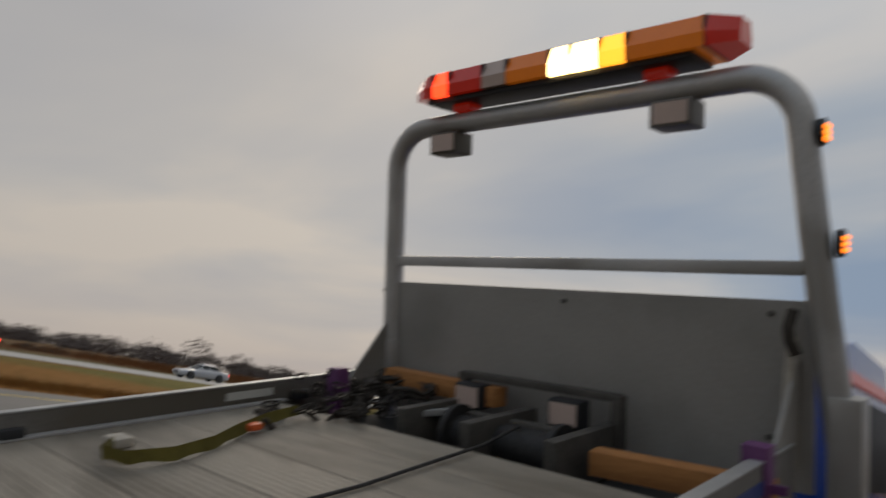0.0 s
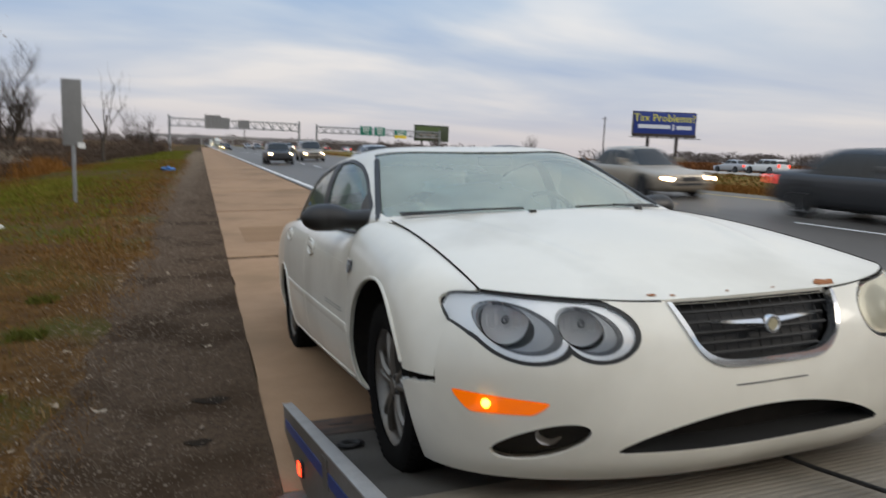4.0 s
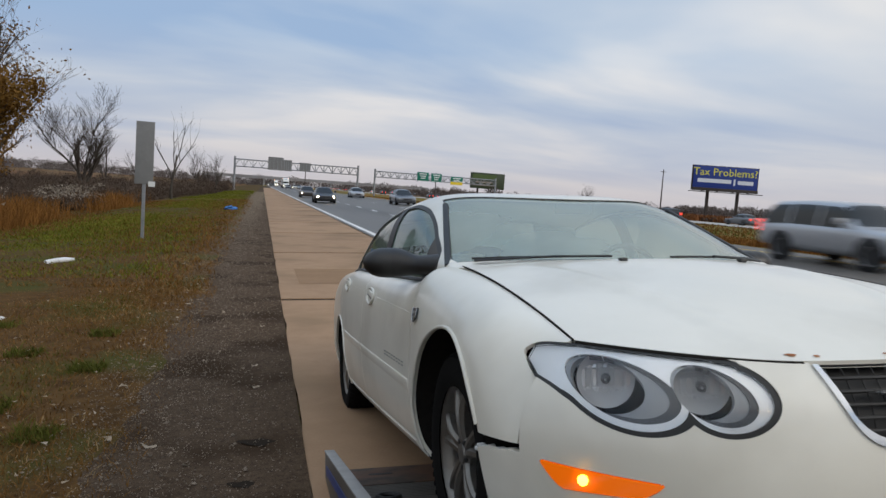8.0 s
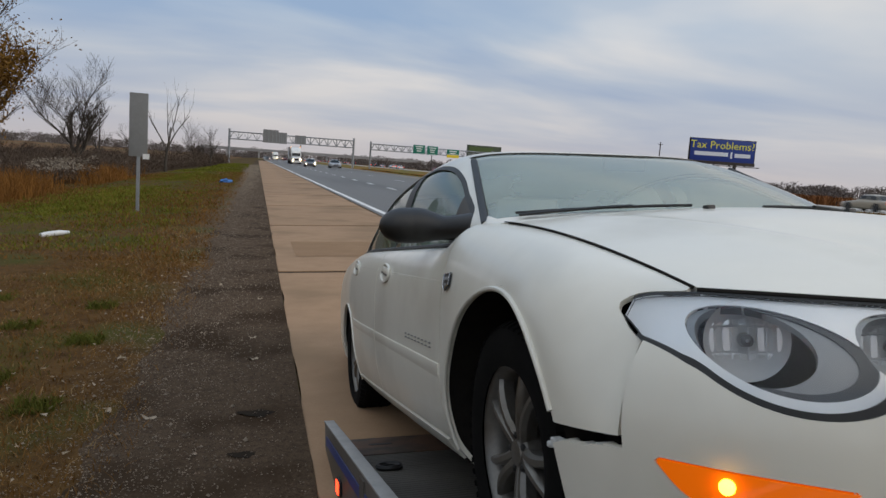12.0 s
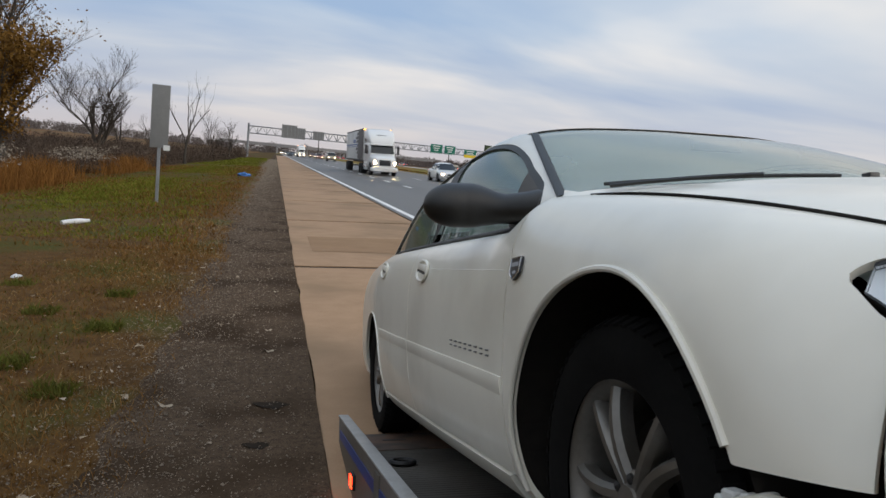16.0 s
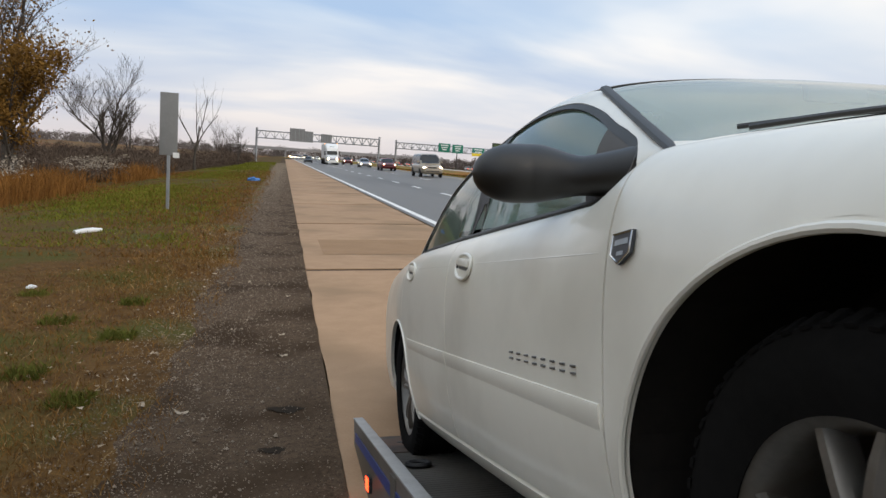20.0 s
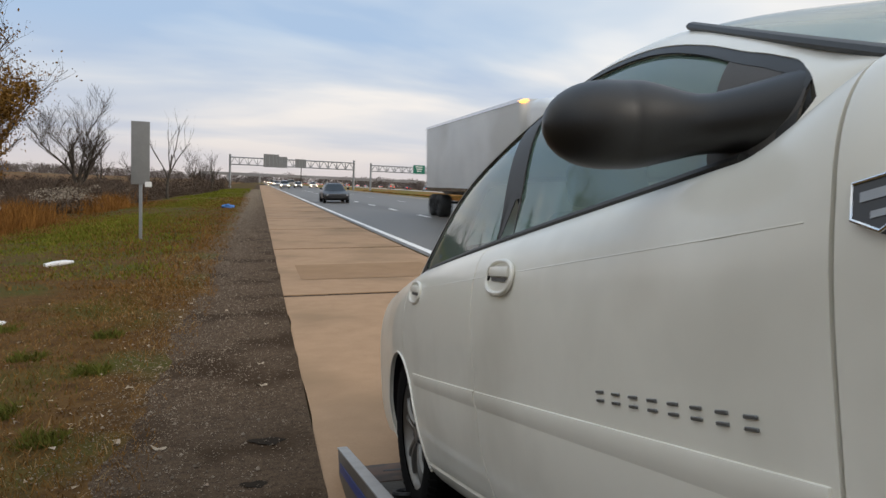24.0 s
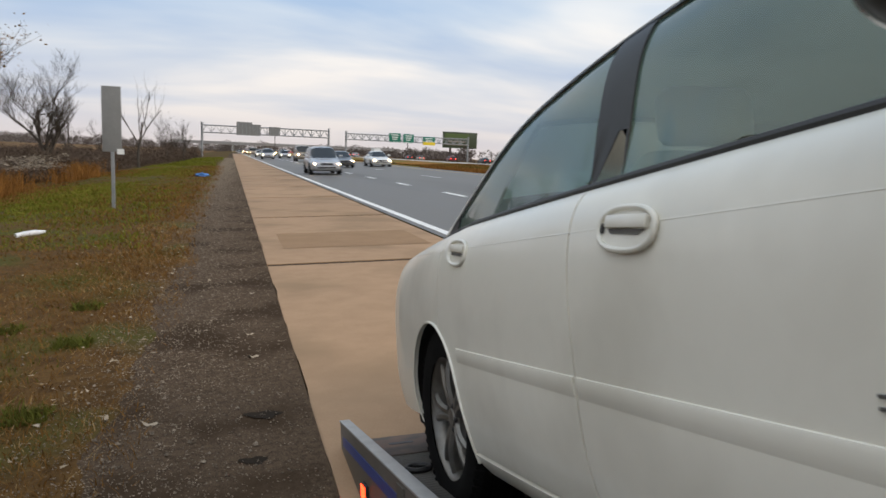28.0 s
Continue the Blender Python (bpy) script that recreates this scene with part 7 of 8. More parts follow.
    blades("verge_grass", (-12, -0.7, 11, 70), 90000, 0.05, 0.15, 0.0065, EM["grass_brown"], "short dry brown verge grass", "grass", 2, 0.6, 1.6, patchy(0.35))
    blades("green_grass", (-8, -0.8, 0.6, 12), 130000, 0.025, 0.09, 0.0032, EM["grass_green"], "green grass in the verge", "grass", 3, 0.5, 1.0, green)
    blades("green_grass", (-9, -0.9, 12, 150), 150000, 0.05, 0.14, 0.007, EM["grass_lush"], "green grass in the verge", "grass", 4, 0.5, 1.7, green)
    blades("straw_grass", (-7, -0.7, 0.6, 16), 60000, 0.03, 0.09, 0.0036, EM["straw_pale"], "pale straw among the verge grass", "grass", 17, 0.7, 1.2, patchy(0.2))
    # single green tufts at the gravel's edge
    trng = random.Random(5)
    for x, y in ((-2.05, 5.15), (-1.75, 5.3), (-1.72, 4.05), (-2.0, 6.9), (-1.55, 3.6), (-2.6, 8.2), (-2.2, 3.2), (-1.5, 7.7), (-1.3, 4.7), (-1.9, 3.75), (-2.4, 5.9), (-1.35, 6.3), (-2.9, 6.6), (-1.6, 2.6), (-2.3, 4.4), (-3.2, 5.2)):
        blades("grass_tuft", (x - 0.13, x + 0.13, y - 0.13, y + 0.13), 420, 0.05, 0.13, 0.004, EM["grass_green"], "dense green grass tuft", "grass tuft", trng.randrange(999), 0.5)
    # tall weeds by the ditch
    blades("tall_weeds", (-15, -8.2, 22, 62), 26000, 0.25, 1.45, 0.006, EM["straw"], "tall orange-brown weeds", "weeds", 8, 0.3, 1.0, lambda X, Y, r: r < np.clip(np.sin(X * 0.9 + Y * 0.33) * 0.6 + 0.55, 0, 1) * np.clip((-8.0 - X - 0.03 * Y + 1.4) / 1.5, 0, 1))
    blades("tall_weeds", (-28, -12, 40, 130), 24000, 0.8, 1.9, 0.008, EM["brush"], "tall brown weeds", "weeds", 9, 0.18)
    r2 = np.random.default_rng(12)
    co, fa = [], []
    for _ in range(1300):
        x, y = r2.uniform(-13, -8.6), r2.uniform(27, 52)
        if math.sin(x * 0.9 + y * 0.4) < -0.1:
            continue
        z = float(gz(x)) + r2.uniform(0.9, 1.6)
        for _ in range(3):
            c = np.array([x, y, z]) + r2.normal(0, 0.05, 3)
            d = r2.normal(0, 0.035, (3, 3))
            i = len(co)
            co += (c + d).tolist()
            fa.append([i, i + 1, i + 2])
    tagged(mesh_object("seed_heads", soup(co, fa), EM["seed"]), "pale fluffy seed heads on the weeds", "weeds", kind="stuff")
    # median turf with its orange fringe
    blades("median_grass", (15.7, 19.5, -14, 60), 42000, 0.10, 0.32, 0.010, EM["straw"], "orange dry grass along the median's edge", "grass", 13, 0.4)
    blades("median_grass", (18.5, 45, -30, 130), 40000, 0.08, 0.24, 0.018, EM["grass_green"], "green-brown median grass", "grass", 14, 0.4, 1.0, lambda X, Y, r: r < np.sin(X * 0.3 + Y * 0.1) * 0.4 + 0.55)
    blades("median_grass", (18.5, 45, -30, 130), 30000, 0.10, 0.28, 0.018, EM["grass_brown"], "brown median grass", "grass", 15, 0.4)


def litter():
    rng = random.Random(9)
    t = thing("litter_tube", "white plastic tube lying in the grass", "litter", pose(-3.57, 14.2, -0.115, 0, -3, 50))
    part("sleeve", tube([(-0.28, 0, 0), (-0.1, 0, 0.01), (0.1, 0, 0.01), (0.28, 0, 0)], 0.05, 10, radii=[0.045, 0.05, 0.05, 0.03]), EM["litter_white"], t)
    def crumple(name, label, x, y, s, mat, cat):
        o = thing(name, label, cat, pose(x, y, float(gz(x)) + s * 0.2, 0, 0, rng.uniform(0, 360)))
        bm = bmesh.new()
        bmesh.ops.create_icosphere(bm, subdivisions=2, radius=s)
        for v in bm.verts:
            k = 0.6 + 0.8 * noise.noise(Vector(v.co) * (2.5 / s) + Vector((x, y, 0)))
            v.co = Vector((v.co.x * k, v.co.y * k * 0.7, v.co.z * k * 0.45))
        part("crumple", bm, mat, o, smooth=False)
    crumple("blue_rag", "crumpled blue tarp on the grass", -1.74, 42.6, 0.5, EM["blue_rag"], "litter")
    crumple("plastic_bag", "crumpled white plastic bag in the grass", -2.75, 8.6, 0.11, EM["litter_white"], "litter")
    for x, y, s in ((-0.60, 4.4, 0.050), (-0.01, 5.55, 0.045), (-0.02, 6.2, 0.035), (-1.0, 3.3, 0.04), (-0.85, 4.55, 0.03), (0.05, 7.9, 0.03), (-1.75, 2.95, 0.035), (-0.4, 8.8, 0.03)):
        l = thing("fallen_leaf", "pale curled leaf on the gravel", "leaf", pose(x, y, float(gz(x)) + 0.016, rng.uniform(-15, 15), rng.uniform(-15, 15), rng.uniform(0, 360)), group="fallen leaves")
        bm = bmesh.new()
        ring = []
        for k in range(14):
            a = 2 * math.pi * k / 14
            r = s * (0.75 + 0.35 * abs(math.sin(a * 2.5)))
            ring.append(bm.verts.new((r * math.cos(a), r * 0.7 * math.sin(a), 0.012 * math.cos(2 * a))))
        c = bm.verts.new((0, 0, -0.004))
        for k in range(14):
            bm.faces.new((c, ring[k], ring[(k + 1) % 14]))
        part("blade", bm, EM["leaf_pale"], l)
    # loose stones on the gravel, and scattered leaf bits
    r = np.random.default_rng(3)
    co, fa = [], []
    n = 62000
    Y = 0.6 + 130 * r.random(n) ** 3.3
    X = np.where(r.random(n) < 0.62, -0.62 + r.normal(0, 0.33, n), r.uniform(-1.2, 0.27, n))
    ok = (X < 0.27) & (X > -1.7)
    X, Y = X[ok], Y[ok]
    n = len(X)
    S = r.uniform(0.0022, 0.0064, n) * (1 + Y / 16) * np.where(r.random(n) < 0.025, 2.2, 1.0)
    Z = gz(X) + 0.010 + S * 0.3
    ang = np.array([0.3, 1.6, 2.9, 4.2, 5.4])[None, :] + r.uniform(0, 6, (n, 1))
    flat = r.uniform(0.5, 1.0, (n, 5))
    ring = np.stack([X[:, None] + S[:, None] * np.cos(ang) * flat, Y[:, None] + S[:, None] * np.sin(ang) * flat, np.repeat(Z[:, None], 5, 1)], -1)
    top = np.stack([X, Y, Z + S * 0.8], -1)[:, None, :]
    co = np.concatenate([top, ring], 1).reshape(-1, 3)
    i = (np.arange(n) * 6)[:, None]
    fa = np.concatenate([np.stack([i[:, 0], i[:, 0] + 1 + k, i[:, 0] + 1 + (k + 1) % 5], -1) for k in range(5)], 0)
    tagged(mesh_object("loose_stones", soup(co, fa), EM["stone"]), "small loose stones on the gravel strip", "gravel", kind="stuff")
    co, fa = [], []
    for _ in range(380):
        x, y = -0.7 - abs(r.normal(0, 1.2)), 0.8 + 14 * r.random() ** 1.3
        s = r.uniform(0.008, 0.022)
        c = np.array([x, y, float(gz(x)) + 0.03])
        i = len(co)
        co += (c + r.normal(0, s, (4, 3)) * np.array([1, 1, 0.35])).tolist()
        fa.append([i, i + 1, i + 2, i + 3])
    tagged(mesh_object("leaf_bits", soup(co, fa), EM["leaf_pale"]), "scattered bits of dry leaf", "leaves", kind="stuff")
    for x, y, a in ((0.02, 4.35, 0.10), (-0.05, 3.75, 0.07)):
        bm = bmesh.new()
        bm.faces.new([bm.verts.new((x + a * math.cos(t) * (1 + 0.3 * math.sin(3 * t)), y + a * 0.6 * math.sin(t) * (1 + 0.25 * math.cos(5 * t)), float(gz(x)) + 0.0125)) for t in [2 * math.pi * k / 22 for k in range(22)]])
        s = link_mesh("damp_patch", bm, EM["stain"])
        tagged(s, "dark damp patch on the gravel strip", "stain", kind="structure")


roadside_sign()
gantries()
billboards()
growth()
litter()

# traffic
VM = {
    "dark_grey": plain("dark_grey_car_paint", (0.03, 0.032, 0.036), 0.4, 0.2, coat=0.25),
    "black": plain("black_car_paint", (0.01, 0.01, 0.012), 0.4, 0.0, coat=0.25),
    "grey": plain("grey_car_paint", (0.13, 0.135, 0.145), 0.32, 0.4, coat=0.6),
    "silver": plain("silver_car_paint", (0.42, 0.43, 0.45), 0.35, 0.45, coat=0.5),
    "beige": plain("beige_car_paint", (0.36, 0.31, 0.24), 0.35, 0.3, coat=0.5),
    "brown": plain("brown_car_paint", (0.085, 0.06, 0.045), 0.35, 0.3, coat=0.5),
    "maroon": plain("maroon_car_paint", (0.13, 0.009, 0.013), 0.4, 0.0, coat=0.25),
    "red": plain("red_car_paint", (0.38, 0.02, 0.02), 0.3, 0.0, coat=0.7),
    "white": plain("white_car_paint", (0.72, 0.72, 0.70), 0.35, 0.0, coat=0.5),
    "blue": plain("blue_grey_car_paint", (0.07, 0.10, 0.16), 0.3, 0.3, coat=0.6),
    "pane": plain("tinted_pane", (0.010, 0.013, 0.014), 0.2, 0.0),
    "trim": plain("black_plastic_trim", (0.02, 0.02, 0.021), 0.55),
    "tyre": plain("tyre_rubber", (0.018, 0.018, 0.018), 0.85),
    "rim": plain("cast_alloy", (0.4, 0.4, 0.41), 0.35, 0.7),
    "chrome": plain("bright_chrome", (0.7, 0.7, 0.7), 0.15, 1.0),
    "lamp_on": plain("lit_headlight", (0.9, 0.85, 0.7), 0.2, emit=65.0, emit_c=(1.0, 0.66, 0.32)),
    "lamp_off": plain("unlit_headlight", (0.5, 0.5, 0.5), 0.12, 0.3, coat=1.0),
    "tail_on": plain("lit_tail_lamp", (0.45, 0.02, 0.015), 0.2, emit=2.2, emit_c=(1.0, 0.06, 0.03)),
    "tail_off": plain("red_tail_lens", (0.3, 0.012, 0.01), 0.15, coat=1.0),
    "amber": plain("lit_amber_marker", (0.8, 0.35, 0.05), 0.3, emit=5.0, emit_c=(1.0, 0.42, 0.05)),
    "stripe": plain("orange_stripe", (0.72, 0.16, 0.03), 0.4),
    "stripe_blue": plain("blue_stripe", (0.03, 0.10, 0.32), 0.4),
    "trailer": surface("white_trailer_skin", (0.58, 0.59, 0.59), (0.70, 0.71, 0.70), 0.6, 0.45, fine=12, c3=(0.52, 0.52, 0.50), big=0.25),
    "trailer_dark": surface("black_trailer_print", (0.02, 0.02, 0.022), (0.05, 0.05, 0.055), 0.5, 0.45, fine=10),
}


def hull(stations, power=4.0, n=24):
    """A closed body lofted along y from (y, half width, low, high)."""
    bm = bmesh.new()
    rings = []
    for y, w, z0, z1 in stations:
        ring = []
        for k in range(n):
            a = 2 * math.pi * (k + 0.5) / n
            c, s = math.cos(a), math.sin(a)
            x = w * math.copysign(abs(c) ** (2 / power), c)
            z = (z0 + z1) / 2 + (z1 - z0) / 2 * math.copysign(abs(s) ** (2 / power), s)
            ring.append(bm.verts.new((x, y, z)))
        rings.append(ring)
    for a, b in zip(rings, rings[1:]):
        for k in range(n):
            bm.faces.new((a[k], a[(k + 1) % n], b[(k + 1) % n], b[k]))
    bm.faces.new(rings[0][::-1])
    bm.faces.new(rings[-1])
    bmesh.ops.recalc_face_normals(bm, faces=bm.faces)
    return bm


def pane_on(a, b, c, d, u0, u1, v0, v1, lift=0.012, thick=0.02):
    """A pane on the quad a b (low) c d (high), proud of it by lift."""
    a, b, c, d = (Vector(p) for p in (a, b, c, d))
    def at(u, v):
        return (a.lerp(b, u)).lerp(d.lerp(c, u), v)
    n = (b - a).cross(d - a).normalized()
    pts = [at(u0, v0), at(u1, v0), at(u1, v1), at(u0, v1)]
    bm = bmesh.new()
    top = [bm.verts.new(p + n * lift) for p in pts]
    low = [bm.verts.new(p + n * (lift - thick)) for p in pts]
    bm.faces.new(top)
    bm.faces.new(low[::-1])
    for k in range(4):
        bm.faces.new((low[k], low[(k + 1) % 4], top[(k + 1) % 4], top[k]))
    bmesh.ops.recalc_face_normals(bm, faces=bm.faces)
    return bm


WHEELS = {}


def road_wheel(owner, x, y, r, wide, rim_mat):
    key = (round(r, 3), wide, rim_mat.name)
    if key not in WHEELS:
        bm = lathe([(r * 0.62, -wide / 2), (r * 0.93, -wide / 2), (r, -wide * 0.36), (r, wide * 0.36), (r * 0.93, wide / 2), (r * 0.62, wide / 2)], 24)
        tyre = bpy.data.meshes.new("tyre")
        bm.to_mesh(tyre)
        bm.free()
        tyre.materials.append(VM["tyre"])
        tyre.shade_smooth()
        bm = lathe([(0.001, wide * 0.36), (r * 0.16, wide * 0.38), (r * 0.2, wide * 0.3), (r * 0.5, wide * 0.3), (r * 0.58, wide * 0.42), (r * 0.63, wide * 0.45), (r * 0.63, 0), (r * 0.3, -wide * 0.3), (0.001, -wide * 0.3)], 24)
        rim = bpy.data.meshes.new("rim")
        bm.to_mesh(rim)
        bm.free()
        rim.materials.append(rim_mat)
        rim.shade_smooth()
        WHEELS[key] = tyre, rim
    w = new("wheel", WHEELS[key][0])
    w.parent = owner
    side = 1 if x > 0 else -1
    w.location = (x, y, r)
    w.rotation_euler = (0, 0, 0 if side > 0 else math.pi)
    m = new("rim", WHEELS[key][1])
    m.parent = w
    return w


# length, half width, floor, nose, hood, belt and tail heights, cabin (base front, base rear, top front, top rear, top height, half width of the roof), wheel radius, axles
SHAPES = {
    "sedan": (4.8, 0.90, 0.19, 0.70, 0.86, 0.94, 0.98, (1.30, 4.25, 2.1, 3.5, 1.44, 0.60), 0.325, (0.95, 3.75), 2),
    "suv": (4.75, 0.92, 0.28, 0.88, 0.98, 1.02, 1.04, (1.25, 4.72, 1.9, 4.4, 1.58, 0.68), 0.36, (0.95, 3.75), 3),
    "minivan": (4.9, 0.95, 0.22, 0.80, 0.98, 1.05, 1.08, (0.95, 4.86, 1.85, 4.65, 1.74, 0.72), 0.35, (0.95, 3.95), 3),
    "pickup": (5.6, 0.98, 0.34, 1.02, 1.14, 1.14, 1.12, (1.55, 3.75, 2.1, 3.6, 1.76, 0.72), 0.40, (1.0, 4.5), 2),
    "van": (5.5, 0.98, 0.3, 1.0, 1.2, 1.25, 1.25, (0.85, 5.48, 1.55, 5.4, 2.1, 0.84), 0.37, (0.95, 4.4), 3),
}


def vehicle(shape, paint, label, lights=True, rear=True, category=None):
    L, W, z0, zn, zh, zb, zt, cab, r, axles, rows_n = SHAPES[shape]
    words = {"suv": "sport utility car", "pickup": "pickup truck"}.get(shape, shape)
    e = thing("car" if shape in ("sedan", "suv") else {"minivan": "minivan", "pickup": "pickup_truck", "van": "van"}[shape], label, category or {"sedan": "car", "suv": "car", "pickup": "pickup truck"}.get(shape, shape), group="passing traffic")
    p = VM[paint]
    part("body", hull([(0.0, W * 0.70, z0 + 0.16, zn - 0.10), (0.05, W * 0.84, z0 + 0.08, zn - 0.03), (0.22, W * 0.95, z0, zn + 0.02), (0.9, W, z0 - 0.02, (zn + zh) / 2 + 0.02), (cab[0] + 0.1, W * 1.005, z0 - 0.02, zh + 0.02), (cab[0] + 0.7, W * 1.005, z0 - 0.02, zb),
                       (L * 0.7, W * 1.005, z0 - 0.02, zb + 0.02), (L - 0.5, W * 0.98, z0 + 0.02, zt), (L - 0.12, W * 0.93, z0 + 0.08, zt - 0.02), (L, W * 0.8, z0 + 0.16, zt - 0.12)], 5.0), p, e)
    y0, y1, y2, y3, zr, wr = cab
    zc, wb = zh - 0.06, W * 0.93
    # greenhouse: one domed shell with its panes let in
    H = zr - zc
    ys = np.linspace(y0, y1, 240)
    zs = np.interp(ys, [y0, y2, (y2 + y3) / 2, y3, y1], [zc, zr - 0.03, zr + 0.01, zr - 0.03, zc])
    step = max(1, int(0.2 / (ys[1] - ys[0])))
    zs = np.convolve(np.concatenate([np.full(step, zc), zs, np.full(step, zc)]), np.ones(2 * step + 1) / (2 * step + 1), "valid")
    def top(y):
        return np.interp(y, ys, zs)
    def wide(z):
        return wb - (wb - wr) * np.clip((z - zc) / H, 0, 1.1)
    def cabin(y, a):
        h = np.maximum(top(y) - zc, 0.004)
        u = np.abs(np.sin(a)) ** 0.36
        z = zc + h * u
        x = wide(z) * np.sign(np.cos(a)) * np.abs(np.cos(a)) ** 0.36
        bow = (x / wb) ** 2
        return np.stack([x, y + 0.14 * bow * np.clip((y2 + 0.3 - y) / 0.6, 0, 1) - 0.07 * bow * np.clip((y - y3 + 0.2) / 0.5, 0, 1), z], -1)
    part("roof", patch(cabin, y0, y1, 40, 0.0, math.pi, 40, None, 0.0), p, e)
    g = VM["pane"]
    part("windshield", patch(cabin, y0, y2 + 0.1, 24, 0.0, math.pi, 48, lambda x, y, z: np.minimum(np.minimum(wide(z) - 0.085 - np.abs(x), y2 - 0.02 + 0.1 * (x / wb) ** 2 - y), z - zc - 0.09), 0.02, offset=0.006), g, e)
    part("rear_window", patch(cabin, y3 - 0.1, y1, 24, 0.0, math.pi, 48, lambda x, y, z: np.minimum(np.minimum(wide(z) - 0.10 - np.abs(x), y - y3 - 0.04), z - zc - 0.16), 0.02, offset=0.006), g, e)
    n = 2 if rows_n == 2 else 3
    ya, yb = y0 + 0.40, y1 - (0.42 if shape == "sedan" else 0.16)
    for k in range(n):
        u0, u1 = ya + (yb - ya) * k / n + 0.03, ya + (yb - ya) * (k + 1) / n - 0.03
        keep = lambda x, y, z, u0=u0, u1=u1: np.minimum(np.minimum(np.minimum(y - u0, u1 - y), z - zb - 0.045), np.minimum(top(y) - 0.11 - z, np.abs(x) - 0.3))
        part("side_window", patch(cabin, y0, y1, 60, 0.0, 1.2, 30, keep, 0.02, offset=0.006), g, e)
        part("side_window", patch(cabin, y0, y1, 60, math.pi - 1.2, math.pi, 30, keep, 0.02, offset=0.006), g, e)
    for s in (-1, 1):
        x = s * W * 0.70
        part("headlight", box(x - 0.13, x + 0.13, 0.015, 0.12, zn - 0.19, zn - 0.08, 0.04), VM["lamp_on" if lights else "lamp_off"], e)
        x = s * W * 0.74
        part("tail_light", box(x - 0.13, x + 0.13, L - 0.08, L + 0.012, zt - 0.32, zt - 0.12 + (0.12 if shape != "sedan" else 0), 0.03), VM["tail_on" if rear else "tail_off"], e)
        part("mirror", box(s * (W + 0.10) - 0.09, s * (W + 0.10) + 0.09, y0 + 0.45, y0 + 0.55, zb + 0.02, zb + 0.17, 0.04), p, e)
        for y in axles:
            bm = lathe([(0.001, 0.0), (r + 0.055, 0.0), (r + 0.055, 0.02), (0.001, 0.02)], 28)
            bmesh.ops.translate(bm, vec=(s * W * 1.0 + (0.0 if s > 0 else -0.02), y, r + 0.01), verts=bm.verts)
            part("wheel_arch", bm, VM["trim"], e)
            road_wheel(e, s * (W - 0.075), y, r, 0.24, VM["rim"])
    part("grille", box(-W * 0.42, W * 0.42, -0.008, 0.05, zn - 0.22, zn - 0.08, 0.02), VM["trim"], e)
    part("lower_intake", box(-W * 0.6, W * 0.6, -0.004, 0.08, z0 + 0.17, z0 + 0.27, 0.02), VM["trim"], e)
    part("rear_bumper", box(-W * 0.82, W * 0.82, L - 0.06, L + 0.035, z0 + 0.2, z0 + 0.36, 0.03), VM["trim"] if shape in ("pickup", "van") else p, e)
    if shape == "pickup":
        part("cargo_bed_floor", box(-W * 0.86, W * 0.86, 3.85, L - 0.15, zb - 0.02, zb + 0.03, 0.01), VM["trim"], e)
    return e


